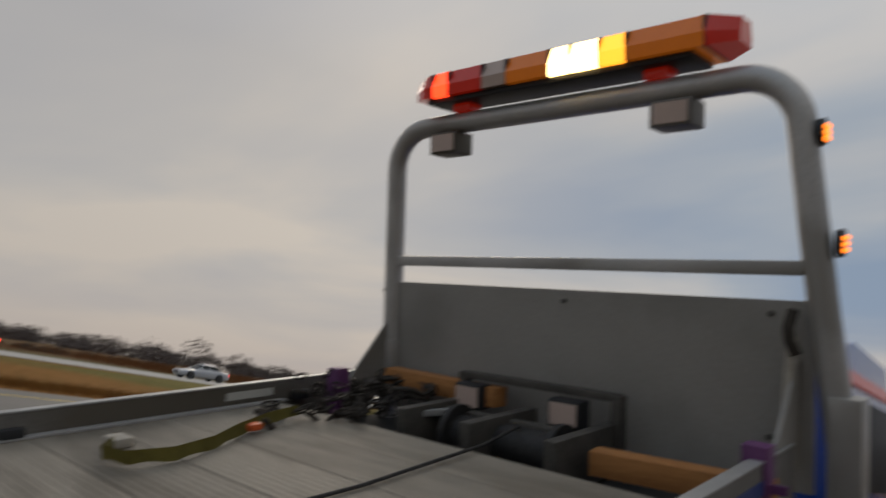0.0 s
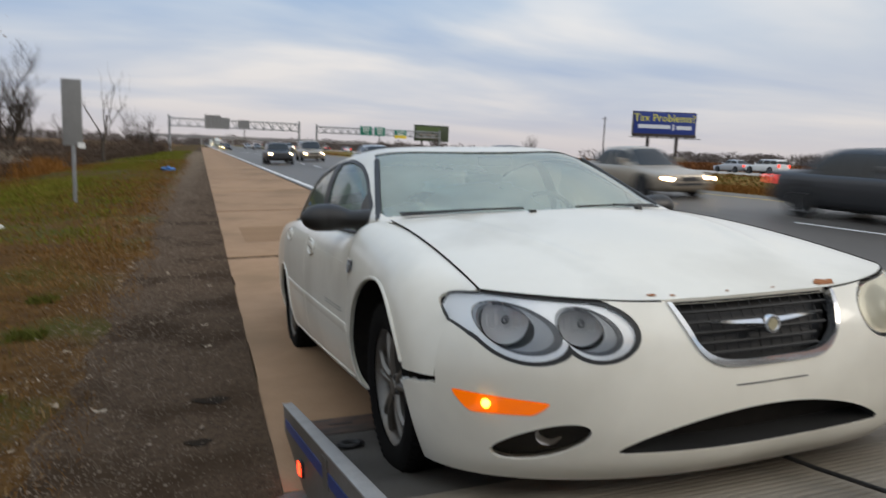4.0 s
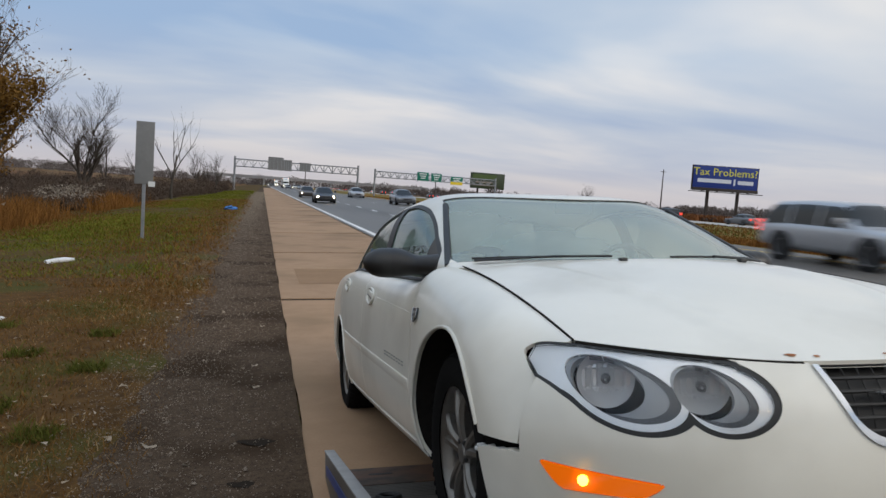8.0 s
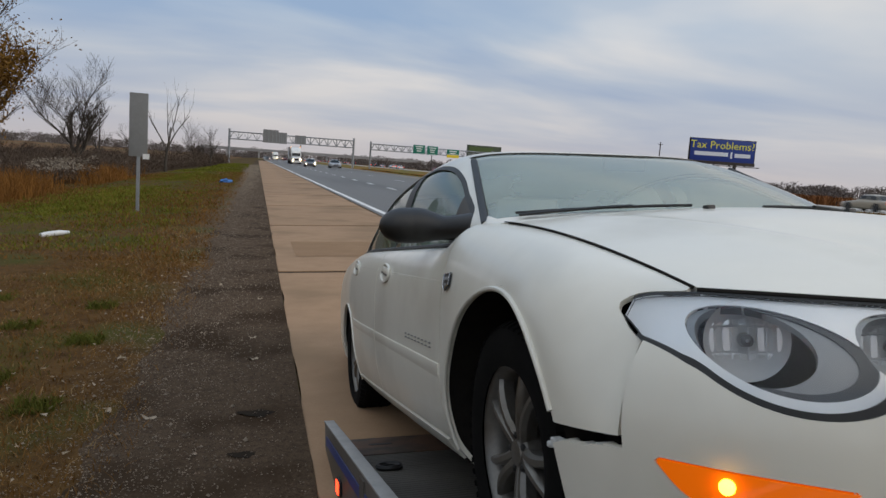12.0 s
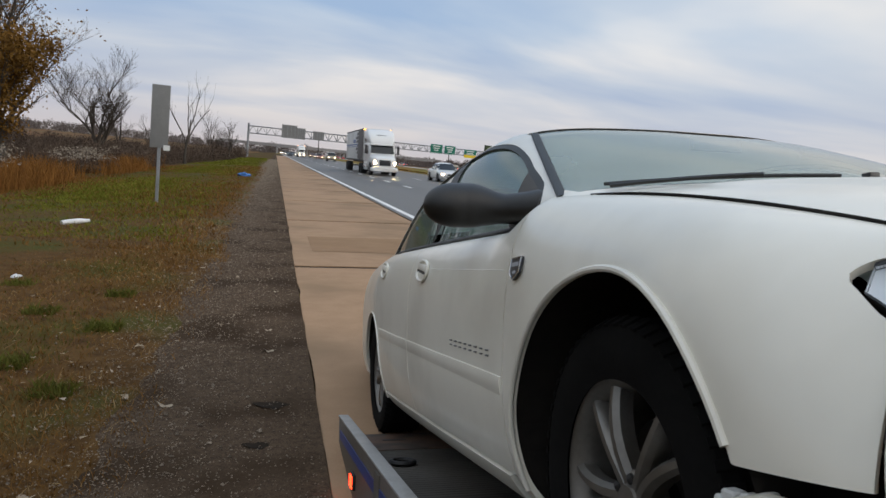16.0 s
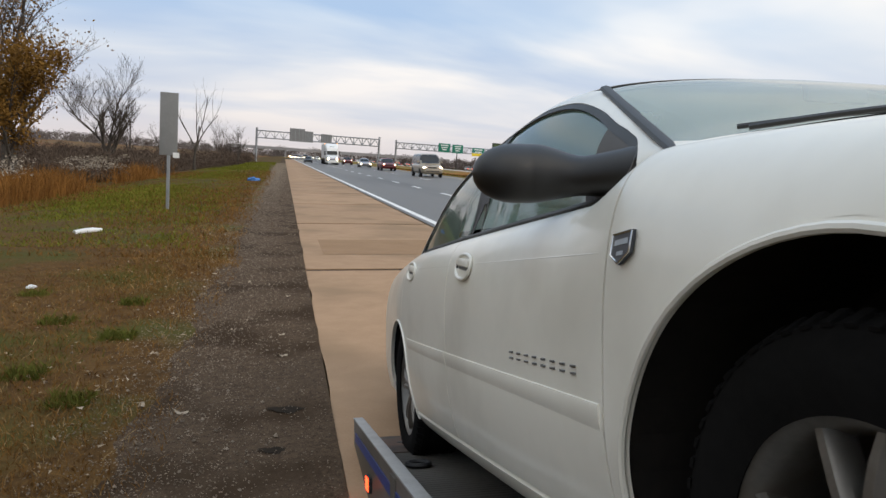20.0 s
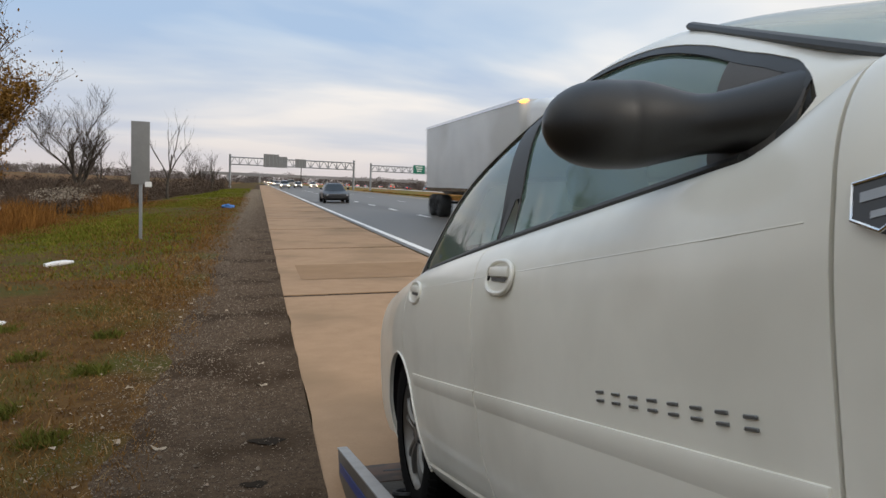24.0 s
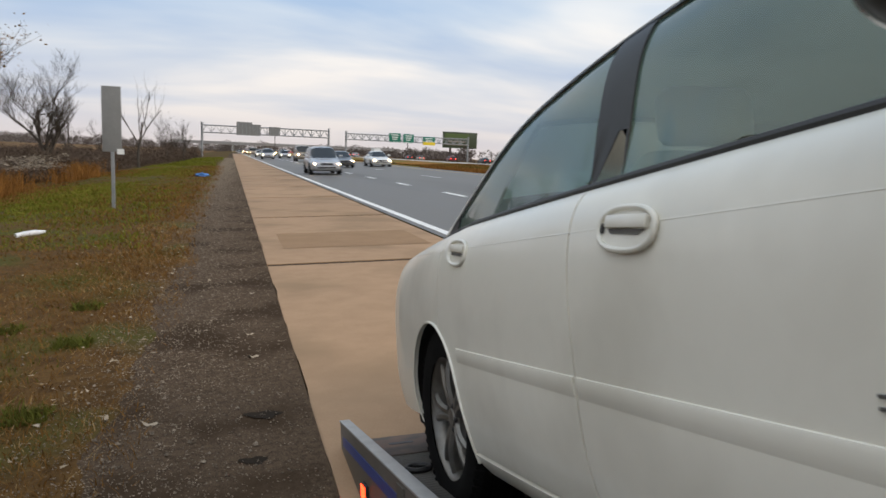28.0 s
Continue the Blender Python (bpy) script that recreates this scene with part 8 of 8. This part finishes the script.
def minibus():
    e = thing("minibus", "white shuttle bus with orange stripes and dark windows", "bus", group="passing traffic")
    w = VM["white"]
    part("hood", hull([(0, 0.72, 0.55, 1.0), (0.06, 0.86, 0.42, 1.12), (0.4, 0.98, 0.36, 1.22), (1.3, 1.0, 0.36, 1.36), (2.6, 1.02, 0.36, 1.42)], 5), w, e)
    lo = [(-0.96, 1.0, 1.28), (0.96, 1.0, 1.28), (0.98, 2.7, 1.28), (-0.98, 2.7, 1.28)]
    hi = [(-0.88, 1.75, 2.2), (0.88, 1.75, 2.2), (0.95, 2.7, 2.2), (-0.95, 2.7, 2.2)]
    bm = bmesh.new()
    a, b = [bm.verts.new(v) for v in lo], [bm.verts.new(v) for v in hi]
    for k in range(4):
        bm.faces.new((a[k], a[(k + 1) % 4], b[(k + 1) % 4], b[k]))
    bm.faces.new(b)
    bm.faces.new(a[::-1])
    part("cab", bm, w, e)
    g = VM["pane"]
    part("windshield", pane_on(lo[0], lo[1], hi[1], hi[0], 0.05, 0.95, 0.10, 0.94), g, e)
    part("cab_window", pane_on(lo[1], lo[2], hi[2], hi[1], 0.25, 0.8, 0.12, 0.85), g, e)
    part("cab_window", pane_on(lo[3], lo[0], hi[0], hi[3], 0.2, 0.75, 0.12, 0.85), g, e)
    part("coach_body", box(-1.2, 1.2, 2.6, 9.4, 0.42, 2.98, 0.12, seg=3), w, e)
    part("front_cap", hull([(1.55, 0.85, 2.25, 2.7), (1.7, 1.1, 2.16, 2.88), (2.2, 1.18, 2.12, 2.96), (2.7, 1.19, 2.1, 2.97)], 6), w, e)
    part("destination_sign", box(-0.62, 0.62, 1.53, 1.75, 2.36, 2.66, 0.03), VM["trim"], e)
    part("sign_lamp", box(-0.4, 0.4, 1.52, 1.6, 2.45, 2.56, 0.02), plain("dim_red_display", (0.3, 0.05, 0.03), 0.5, emit=0.5, emit_c=(1, 0.15, 0.05)), e)
    part("roof_unit", box(-0.8, 0.8, 5.2, 7.0, 2.94, 3.14, 0.06), w, e)
    for s in (-1, 1):
        x0, x1 = sorted((s * 1.19, s * 1.212))
        for k in range(8 if s > 0 else 7):
            y = 8.72 - k * 0.72
            part("window", box(x0, x1, y, y + 0.62, 1.62, 2.5, 0.008, seg=1), g, e)
        part("stripe", box(*sorted((s * 1.19, s * 1.206)), 2.9, 9.2, 1.36, 1.46), VM["stripe"], e)
        part("stripe", box(*sorted((s * 1.19, s * 1.206)), 3.2, 9.2, 1.14, 1.30), VM["stripe"], e)
        part("roof_rail", box(*sorted((s * 1.14, s * 1.215)), 2.7, 9.3, 2.80, 2.86, 0.01), VM["trim"], e)
        x = s * 0.74
        part("headlight", box(x - 0.24, x + 0.24, 0.0, 0.1, 0.78, 0.92, 0.03), VM["amber"], e, "amber-lit headlight")
        part("marker_lamp", box(s * 0.95 - 0.05, s * 0.95 + 0.05, 1.66, 1.75, 2.76, 2.82, 0.01), VM["amber"], e)
        part("tail_light", box(s * 0.98 - 0.08, s * 0.98 + 0.08, 9.36, 9.42, 0.95, 1.35, 0.02), VM["tail_on"], e)
        part("mirror", box(s * 1.28 - 0.1, s * 1.28 + 0.1, 1.55, 1.7, 1.45, 1.85, 0.04), VM["trim"], e)
        for y in (1.15, 7.0):
            bm = lathe([(0.001, 0), (0.46, 0), (0.46, 0.025), (0.001, 0.025)], 28)
            bmesh.ops.translate(bm, vec=(s * (1.0 if y < 2 else 1.195) + (0 if s > 0 else -0.025), y, 0.42), verts=bm.verts)
            part("wheel_arch", bm, VM["trim"], e)
            road_wheel(e, s * (0.92 if y < 2 else 1.1), y, 0.4, 0.26, VM["rim"])
    part("door", box(-1.22, -1.19, 2.85, 3.55, 0.6, 2.55, 0.01), VM["pane"], e, "glazed folding entrance door")
    part("grille", box(-0.42, 0.42, -0.012, 0.06, 0.7, 1.0, 0.03), VM["trim"], e)
    part("bumper", box(-1.0, 1.0, -0.1, 0.12, 0.38, 0.58, 0.04), VM["trim"], e)
    part("skirt_trim", box(-1.21, 1.21, 2.7, 9.38, 0.44, 0.52, 0.01), VM["trim"], e)
    return e


def semi(printed):
    label = "white tractor unit with a white and black box trailer" if printed else "white tractor unit with a plain white box trailer"
    e = thing("semi_truck", label, "truck", group="passing traffic")
    end = 20.6 if printed else 17.6
    w, g, tr = VM["white"], VM["pane"], VM["trim"]
    part("hood", hull([(0, 0.62, 0.75, 1.35), (0.08, 0.8, 0.62, 1.5), (0.5, 1.0, 0.6, 1.66), (1.3, 1.1, 0.62, 1.82), (2.1, 1.12, 0.62, 1.9)], 4.5), w, e)
    part("cab", hull([(1.75, 1.08, 0.8, 1.8), (2.0, 1.14, 0.6, 2.2), (2.25, 1.18, 0.6, 2.75), (3.0, 1.22, 0.6, 2.95), (4.7, 1.24, 0.6, 2.95)], 8), w, e)
    part("roof_fairing", hull([(2.25, 0.98, 2.6, 2.85), (2.6, 1.12, 2.6, 3.35), (3.2, 1.2, 2.6, 3.82), (4.0, 1.24, 2.6, 4.02), (4.7, 1.25, 2.6, 4.05)], 6), w, e)
    part("windshield", pane_on((-1.06, 1.78, 1.86), (1.06, 1.78, 1.86), (1.02, 2.24, 2.62), (-1.02, 2.24, 2.62), 0.02, 0.98, 0.04, 0.96, 0.05, 0.04), g, e)
    part("visor", hull([(2.0, 1.02, 2.6, 2.68), (2.3, 1.1, 2.58, 2.74)], 5), w, e)
    part("fairing_vent", box(-0.45, 0.45, 2.74, 2.9, 3.36, 3.5, 0.02), tr, e)
    part("grille", box(-0.5, 0.5, -0.02, 0.2, 0.85, 1.34, 0.05), VM["chrome"] if not printed else tr, e)
    part("bumper", hull([(-0.12, 0.95, 0.38, 0.68), (0.0, 1.12, 0.34, 0.72), (0.4, 1.2, 0.34, 0.74)], 6), w, e)
    bm = box(-0.4, 0.4, 4.6, 12.6, 0.75, 1.0, 0.02)
    part("chassis", bm, tr, e)
    tx = VM["trailer"]
    part("trailer_box", box(-1.28, 1.28, 5.3, end, 1.18, 4.1, 0.03), tx, e)
    part("trailer_frame", box(-0.5, 0.5, 5.6, end - 0.2, 0.98, 1.18, 0.02), tr, e)
    part("rear_guard", box(-1.1, 1.1, end - 0.15, end - 0.05, 0.5, 0.62, 0.02), tr, e)
    for s in (-1, 1):
        x0, x1 = sorted((s * 1.275, s * 1.288))
        part("bottom_rail", box(*sorted((s * 1.27, s * 1.296)), 5.3, end, 1.16, 1.30), tr if printed else VM["chrome"], e)
        part("top_rail", box(*sorted((s * 1.27, s * 1.296)), 5.3, end, 4.0, 4.11), tr if printed else VM["chrome"], e)
        if printed:
            part("dark_panel", box(x0, x1, 5.32, 9.3, 1.32, 3.98), VM["trailer_dark"], e, "black printed front panel")
            for k in range(7):
                z = 1.4 + 0.36 * k
                part("dark_flare", box(x0, x1, 9.3, 9.7 + 0.55 * (k % 3) + 0.16 * k, z, z + 0.26), VM["trailer_dark"], e)
            part("stripe", box(*sorted((s * 1.275, s * 1.292)), 9.8, end - 0.1, 2.62, 2.74), VM["stripe_blue"], e)
            part("stripe", box(*sorted((s * 1.275, s * 1.292)), 9.8, end - 0.1, 2.46, 2.52), VM["stripe_blue"], e)
            part("emblem", box(*sorted((s * 1.275, s * 1.294)), 11.6, 13.8, 2.85, 3.2, 0.01, seg=1), VM["stripe_blue"], e)
        else:
            for k in range(10):
                y = 5.6 + 1.22 * k
                part("panel_seam", box(*sorted((s * 1.276, s * 1.287)), y, y + 0.03, 1.3, 4.0), tx, e)
        x = s * 0.78
        part("headlight", box(x - 0.17, x + 0.17, 0.06, 0.25, 0.98, 1.2, 0.04), VM["lamp_on"], e)
        for k in range(3):
            part("marker_lamp", box(s * (0.25 + 0.35 * k) - 0.05, s * (0.25 + 0.35 * k) + 0.05, 2.48 + 0.12 * k, 2.66 + 0.12 * k, 3.08, 3.16, 0.01), VM["amber"], e)
        part("corner_lamp", box(*sorted((s * 1.1, s * 1.27)), 5.27, 5.32, 3.98, 4.06), VM["amber"], e)
        lo = [(s * 1.195, 2.15, 1.8), (s * 1.235, 3.1, 1.8), (s * 1.22, 3.1, 2.55), (s * 1.19, 2.42, 2.55)]
        q = lo if s > 0 else [lo[1], lo[0], lo[3], lo[2]]
        part("side_window", pane_on(*q, 0.03, 0.97, 0.02, 0.98, 0.025, 0.03), g, e)
        part("sleeper_window", box(*sorted((s * 1.225, s * 1.26)), 3.7, 4.25, 2.9, 3.2, 0.03), g, e)
        part("mirror", box(*sorted((s * 1.32, s * 1.52)), 1.95, 2.08, 1.85, 2.6, 0.04), tr, e)
        part("fuel_tank", tube([(s * 0.95, 3.2, 0.72), (s * 0.95, 4.9, 0.72)], 0.31, 20), VM["chrome"], e)
        part("side_skirt", box(*sorted((s * 1.16, s * 1.24)), 2.4, 4.8, 0.42, 1.15, 0.05), w, e)
        part("exhaust_stack", tube([(s * 1.05, 4.85, 1.0), (s * 1.05, 4.85, 3.7)], 0.07, 10), VM["chrome"], e)
        part("mud_flap", box(*sorted((s * 0.7, s * 1.2)), end - 0.6, end - 0.58, 0.25, 0.9), tr, e)
        part("tail_light", box(s * 1.0 - 0.1, s * 1.0 + 0.1, end - 0.02, end + 0.03, 1.2, 1.3, 0.01), VM["tail_on"], e)
        part("landing_leg", box(*sorted((s * 0.75, s * 0.87)), 7.4, 7.52, 0.35, 1.1), tr, e)
        for y in (1.35,):
            bm = lathe([(0.001, 0), (0.6, 0), (0.6, 0.03), (0.001, 0.03)], 28)
            bmesh.ops.translate(bm, vec=(s * 1.085 + (0 if s > 0 else -0.03), y, 0.56), verts=bm.verts)
            part("wheel_arch", bm, tr, e)
        for y in (1.35, 6.0, 7.25, end - 2.4, end - 1.15):
            road_wheel(e, s * (1.06 if y > 3 else 1.0), y, 0.5, 0.32 if y < 3 else 0.55, VM["rim"] if y < 3 else VM["trim"])
    return e


def box_truck():
    e = thing("box_truck", "white delivery truck with a tall plain box body", "truck", group="passing traffic")
    w = VM["white"]
    part("cab", hull([(0, 0.9, 0.5, 1.5), (0.1, 1.0, 0.4, 1.7), (0.8, 1.05, 0.4, 2.3), (2.0, 1.08, 0.4, 2.4)], 6), w, e)
    part("windshield", pane_on((-0.95, 0.2, 1.62), (0.95, 0.2, 1.62), (0.9, 0.75, 2.2), (-0.9, 0.75, 2.2), 0.03, 0.97, 0.05, 0.95, 0.05, 0.04), VM["pane"], e)
    part("cargo_box", box(-1.22, 1.22, 2.1, 8.6, 0.95, 3.7, 0.04), VM["trailer"], e)
    part("rear_door", box(-1.1, 1.1, 8.58, 8.63, 1.05, 3.55, 0.01), VM["trailer"], e)
    part("chassis", box(-0.5, 0.5, 1.8, 8.5, 0.6, 0.95, 0.02), VM["trim"], e)
    for s in (-1, 1):
        part("headlight", box(s * 0.7 - 0.15, s * 0.7 + 0.15, 0.0, 0.12, 0.85, 1.02, 0.03), VM["lamp_on"], e)
        part("tail_light", box(s * 1.0 - 0.12, s * 1.0 + 0.12, 8.6, 8.66, 0.98, 1.25, 0.02), VM["tail_on"], e)
        part("side_window", box(*sorted((s * 1.03, s * 1.09)), 0.95, 1.6, 1.55, 2.15, 0.03), VM["pane"], e)
        for y in (1.0, 6.6):
            road_wheel(e, s * 1.0, y, 0.44, 0.3, VM["rim"])
    return e


TRAFFIC = []
LANE = (5.45, 9.05, 12.7)


def place(ob, x, y, t, v, away=False):
    """Notes a vehicle whose front passes y at t, at v metres a second."""
    TRAFFIC.append((ob, x, y, t, v, away))
    return ob


def fleet():
    rng = random.Random(11)
    kinds = {}

    def get(shape, paint, lights=True, words=None):
        key = shape, paint, lights
        names = {"dark_grey": "dark grey", "blue": "blue-grey"}
        text = f"{names.get(paint, paint)} {dict(suv='sport utility car', pickup='pickup truck').get(shape, shape)} on the highway " + ("with its headlights lit" if lights else "with unlit headlights")
        if key not in kinds:
            kinds[key] = vehicle(shape, paint, text, lights)
            return kinds[key]
        return copy_thing(kinds[key], pose(0, 0, 0))
    for shape, paint, lights, x, y, t, v in (
            ("suv", "dark_grey", False, 14.6, 3.4, 1.8, 27), ("suv", "maroon", True, 14.0, 8.7, 2.4, 27), ("pickup", "maroon", True, 13.9, 15.9, 2.4, 27),
            ("sedan", "dark_grey", False, LANE[2], 7.6, 4.0, 27), ("sedan", "beige", True, LANE[2], 16, 4.0, 27), ("sedan", "black", True, LANE[2], 12, 4.5, 27),
            ("sedan", "dark_grey", True, LANE[0], 62, 8, 24), ("suv", "silver", True, 14.2, 11.8, 8, 27), ("sedan", "grey", False, LANE[2], 13, 9.8, 27),
            ("sedan", "brown", True, LANE[0], 28, 10.1, 28), ("sedan", "silver", False, LANE[2], 14, 11, 27),
            ("sedan", "grey", True, LANE[1], 43, 14.5, 33), ("sedan", "white", True, LANE[2], 95, 14.5, 30), ("sedan", "silver", False, LANE[2], 35, 14.5, 33),
            ("van", "beige", True, LANE[2], 60, 20, 26), ("suv", "maroon", True, LANE[2], 55, 21, 31), ("sedan", "silver", True, LANE[2], 75, 21.3, 28),
            ("sedan", "black", False, LANE[0], 39, 24.4, 28.5),
            # between and after
            ("sedan", "silver", True, LANE[1], 0, 5.3, 27), ("suv", "dark_grey", True, LANE[0], 0, 5.9, 27), ("minivan", "beige", True, LANE[1], 0, 6.2, 27),
            ("suv", "maroon", True, LANE[2], 0, 25.3, 27), ("minivan", "silver", True, LANE[0], 0, 29.6, 27),
            ("sedan", "grey", True, LANE[1], 0, 30.2, 27)):
        place(get(shape, paint, lights), x, y, t, v)
    place(minibus(), 8.9, 4.5, 3.5, 26)
    place(semi(True), LANE[1], 31, 17, 28)
    place(semi(False), LANE[1], 30, 23.5, 30)
    pool = [("sedan", "silver"), ("suv", "dark_grey"), ("sedan", "dark_grey"), ("minivan", "silver"), ("sedan", "beige"), ("pickup", "blue"), ("suv", "maroon"), ("sedan", "white"), ("van", "beige"), ("suv", "brown"), ("sedan", "black")]
    for x, first, gap in ((LANE[2], 30.3, 1.6), (LANE[1], 31.4, 1.5), (LANE[0], 32.3, 1.8)):
        t = first
        while t < 50:
            shape, paint = rng.choice(pool)
            place(get(shape, paint, True), x + rng.uniform(-0.25, 0.25), 0, t, 27)
            t += gap * rng.uniform(0.65, 1.5)
    # the far carriageway
    own = [("sedan", "silver", 57, -6, 0.9), ("sedan", "black", 57, 12.8, 0.9), ("suv", "dark_grey", 57, 25, 0.9), ("sedan", "silver", 57, -29, 0.9), ("suv", "white", 57, 59, 4.0),
           ("sedan", "red", 57, 59, 6.5), ("sedan", "grey", 57, 73, 8), ("suv", "dark_grey", 53.5, 75, 7.7), ("suv", "blue", 57, 55, 10.1)]
    taken = []
    for shape, paint, x, y, t in own:
        place(get(shape, paint, False), x, y + 2.5, t, 30, True)
        taken.append((x, y - 30 * t))
    y = 620.0
    while y > -760:
        x = rng.choice((50, 53.5, 57, 57))
        if not -85 < y < 45 and all(abs(b - y) > 16 for a, b in taken):
            shape, paint = rng.choice(pool + [("sedan", "red")])
            place(get(shape, paint, False), x, y, 0, 30, True)
        y -= rng.uniform(13, 34)
    place(box_truck(), 53.5, 165, 24.4, 30, True)


def drive():
    """Every vehicle keeps its lane and its speed."""
    tilt = -math.degrees(math.atan(SLOPE))
    for ob, x, y, t0, v, away in TRAFFIC:
        rows = []
        for t in (-1, 0, 9, 19, 28, 29):
            if away:
                rows.append((t, pose(x, y + v * (t - t0), 0.53, 0, 0, 180)))
            else:
                rows.append((t, pose(x, y - v * (t - t0), float(gz(x)), 0, tilt, 0)))
        walk(ob, rows)


fleet()

# ---- what moves ----
def winch():
    """The sedan is drawn up the bed; its wheels roll."""
    rows = [(0, (1.553, 2.63, 0.318), -6.65, 0.60), (5.0, (1.553, 2.63, 0.318), -6.65, 0.60), (6.5, (1.565, 2.442, 0.372), -7.16, 0.81), (7.5, (1.561, 2.310, 0.402), -7.89, 0.74), (8.5, (1.553, 2.172, 0.434), -8.68, 0.64), (9.5, (1.547, 2.026, 0.468), -9.38, 0.51), (10.5, (1.542, 1.882, 0.501), -10.07, 0.37), (11.5, (1.533, 1.744, 0.533), -10.74, 0.26), (12.5, (1.526, 1.598, 0.567), -11.38, 0.19), (14.5, (1.506, 1.329, 0.635), -12.74, 0.10), (15.5, (1.495, 1.203, 0.667), -12.94, 0.06), (16.5, (1.491, 1.075, 0.696), -13.12, -0.00), (17.5, (1.484, 0.949, 0.727), -13.32, -0.09), (18.5, (1.476, 0.818, 0.756), -13.44, -0.19), (19.5, (1.468, 0.672, 0.792), -13.63, -0.28), (20.5, (1.463, 0.555, 0.822), -13.84, -0.31), (21.5, (1.466, 0.421, 0.855), -13.95, -0.30), (23.5, (1.458, 0.175, 0.920), -14.43, -0.25), (24.5, (1.455, 0.048, 0.943), -14.38, -0.18), (25.5, (1.461, -0.058, 0.962), -14.14, -0.06), (26.5, (1.471, -0.127, 0.974), -14.00, 0.06), (28, (1.481, -0.154, 0.974), -14.05, 0.15)]
    walk(car, [(t, pose(*p, rx, -2.27, rz)) for t, p, rx, rz in rows])
    for w in car_wheels:
        x, y, z = w.location
        walk(w, [(t, pose(x, y, z, math.degrees((2.63 - p[1]) / 0.975 / 0.333), 0, 0)) for t, p, rx, rz in rows])


def motions():
    winch()
    drive()

motions()
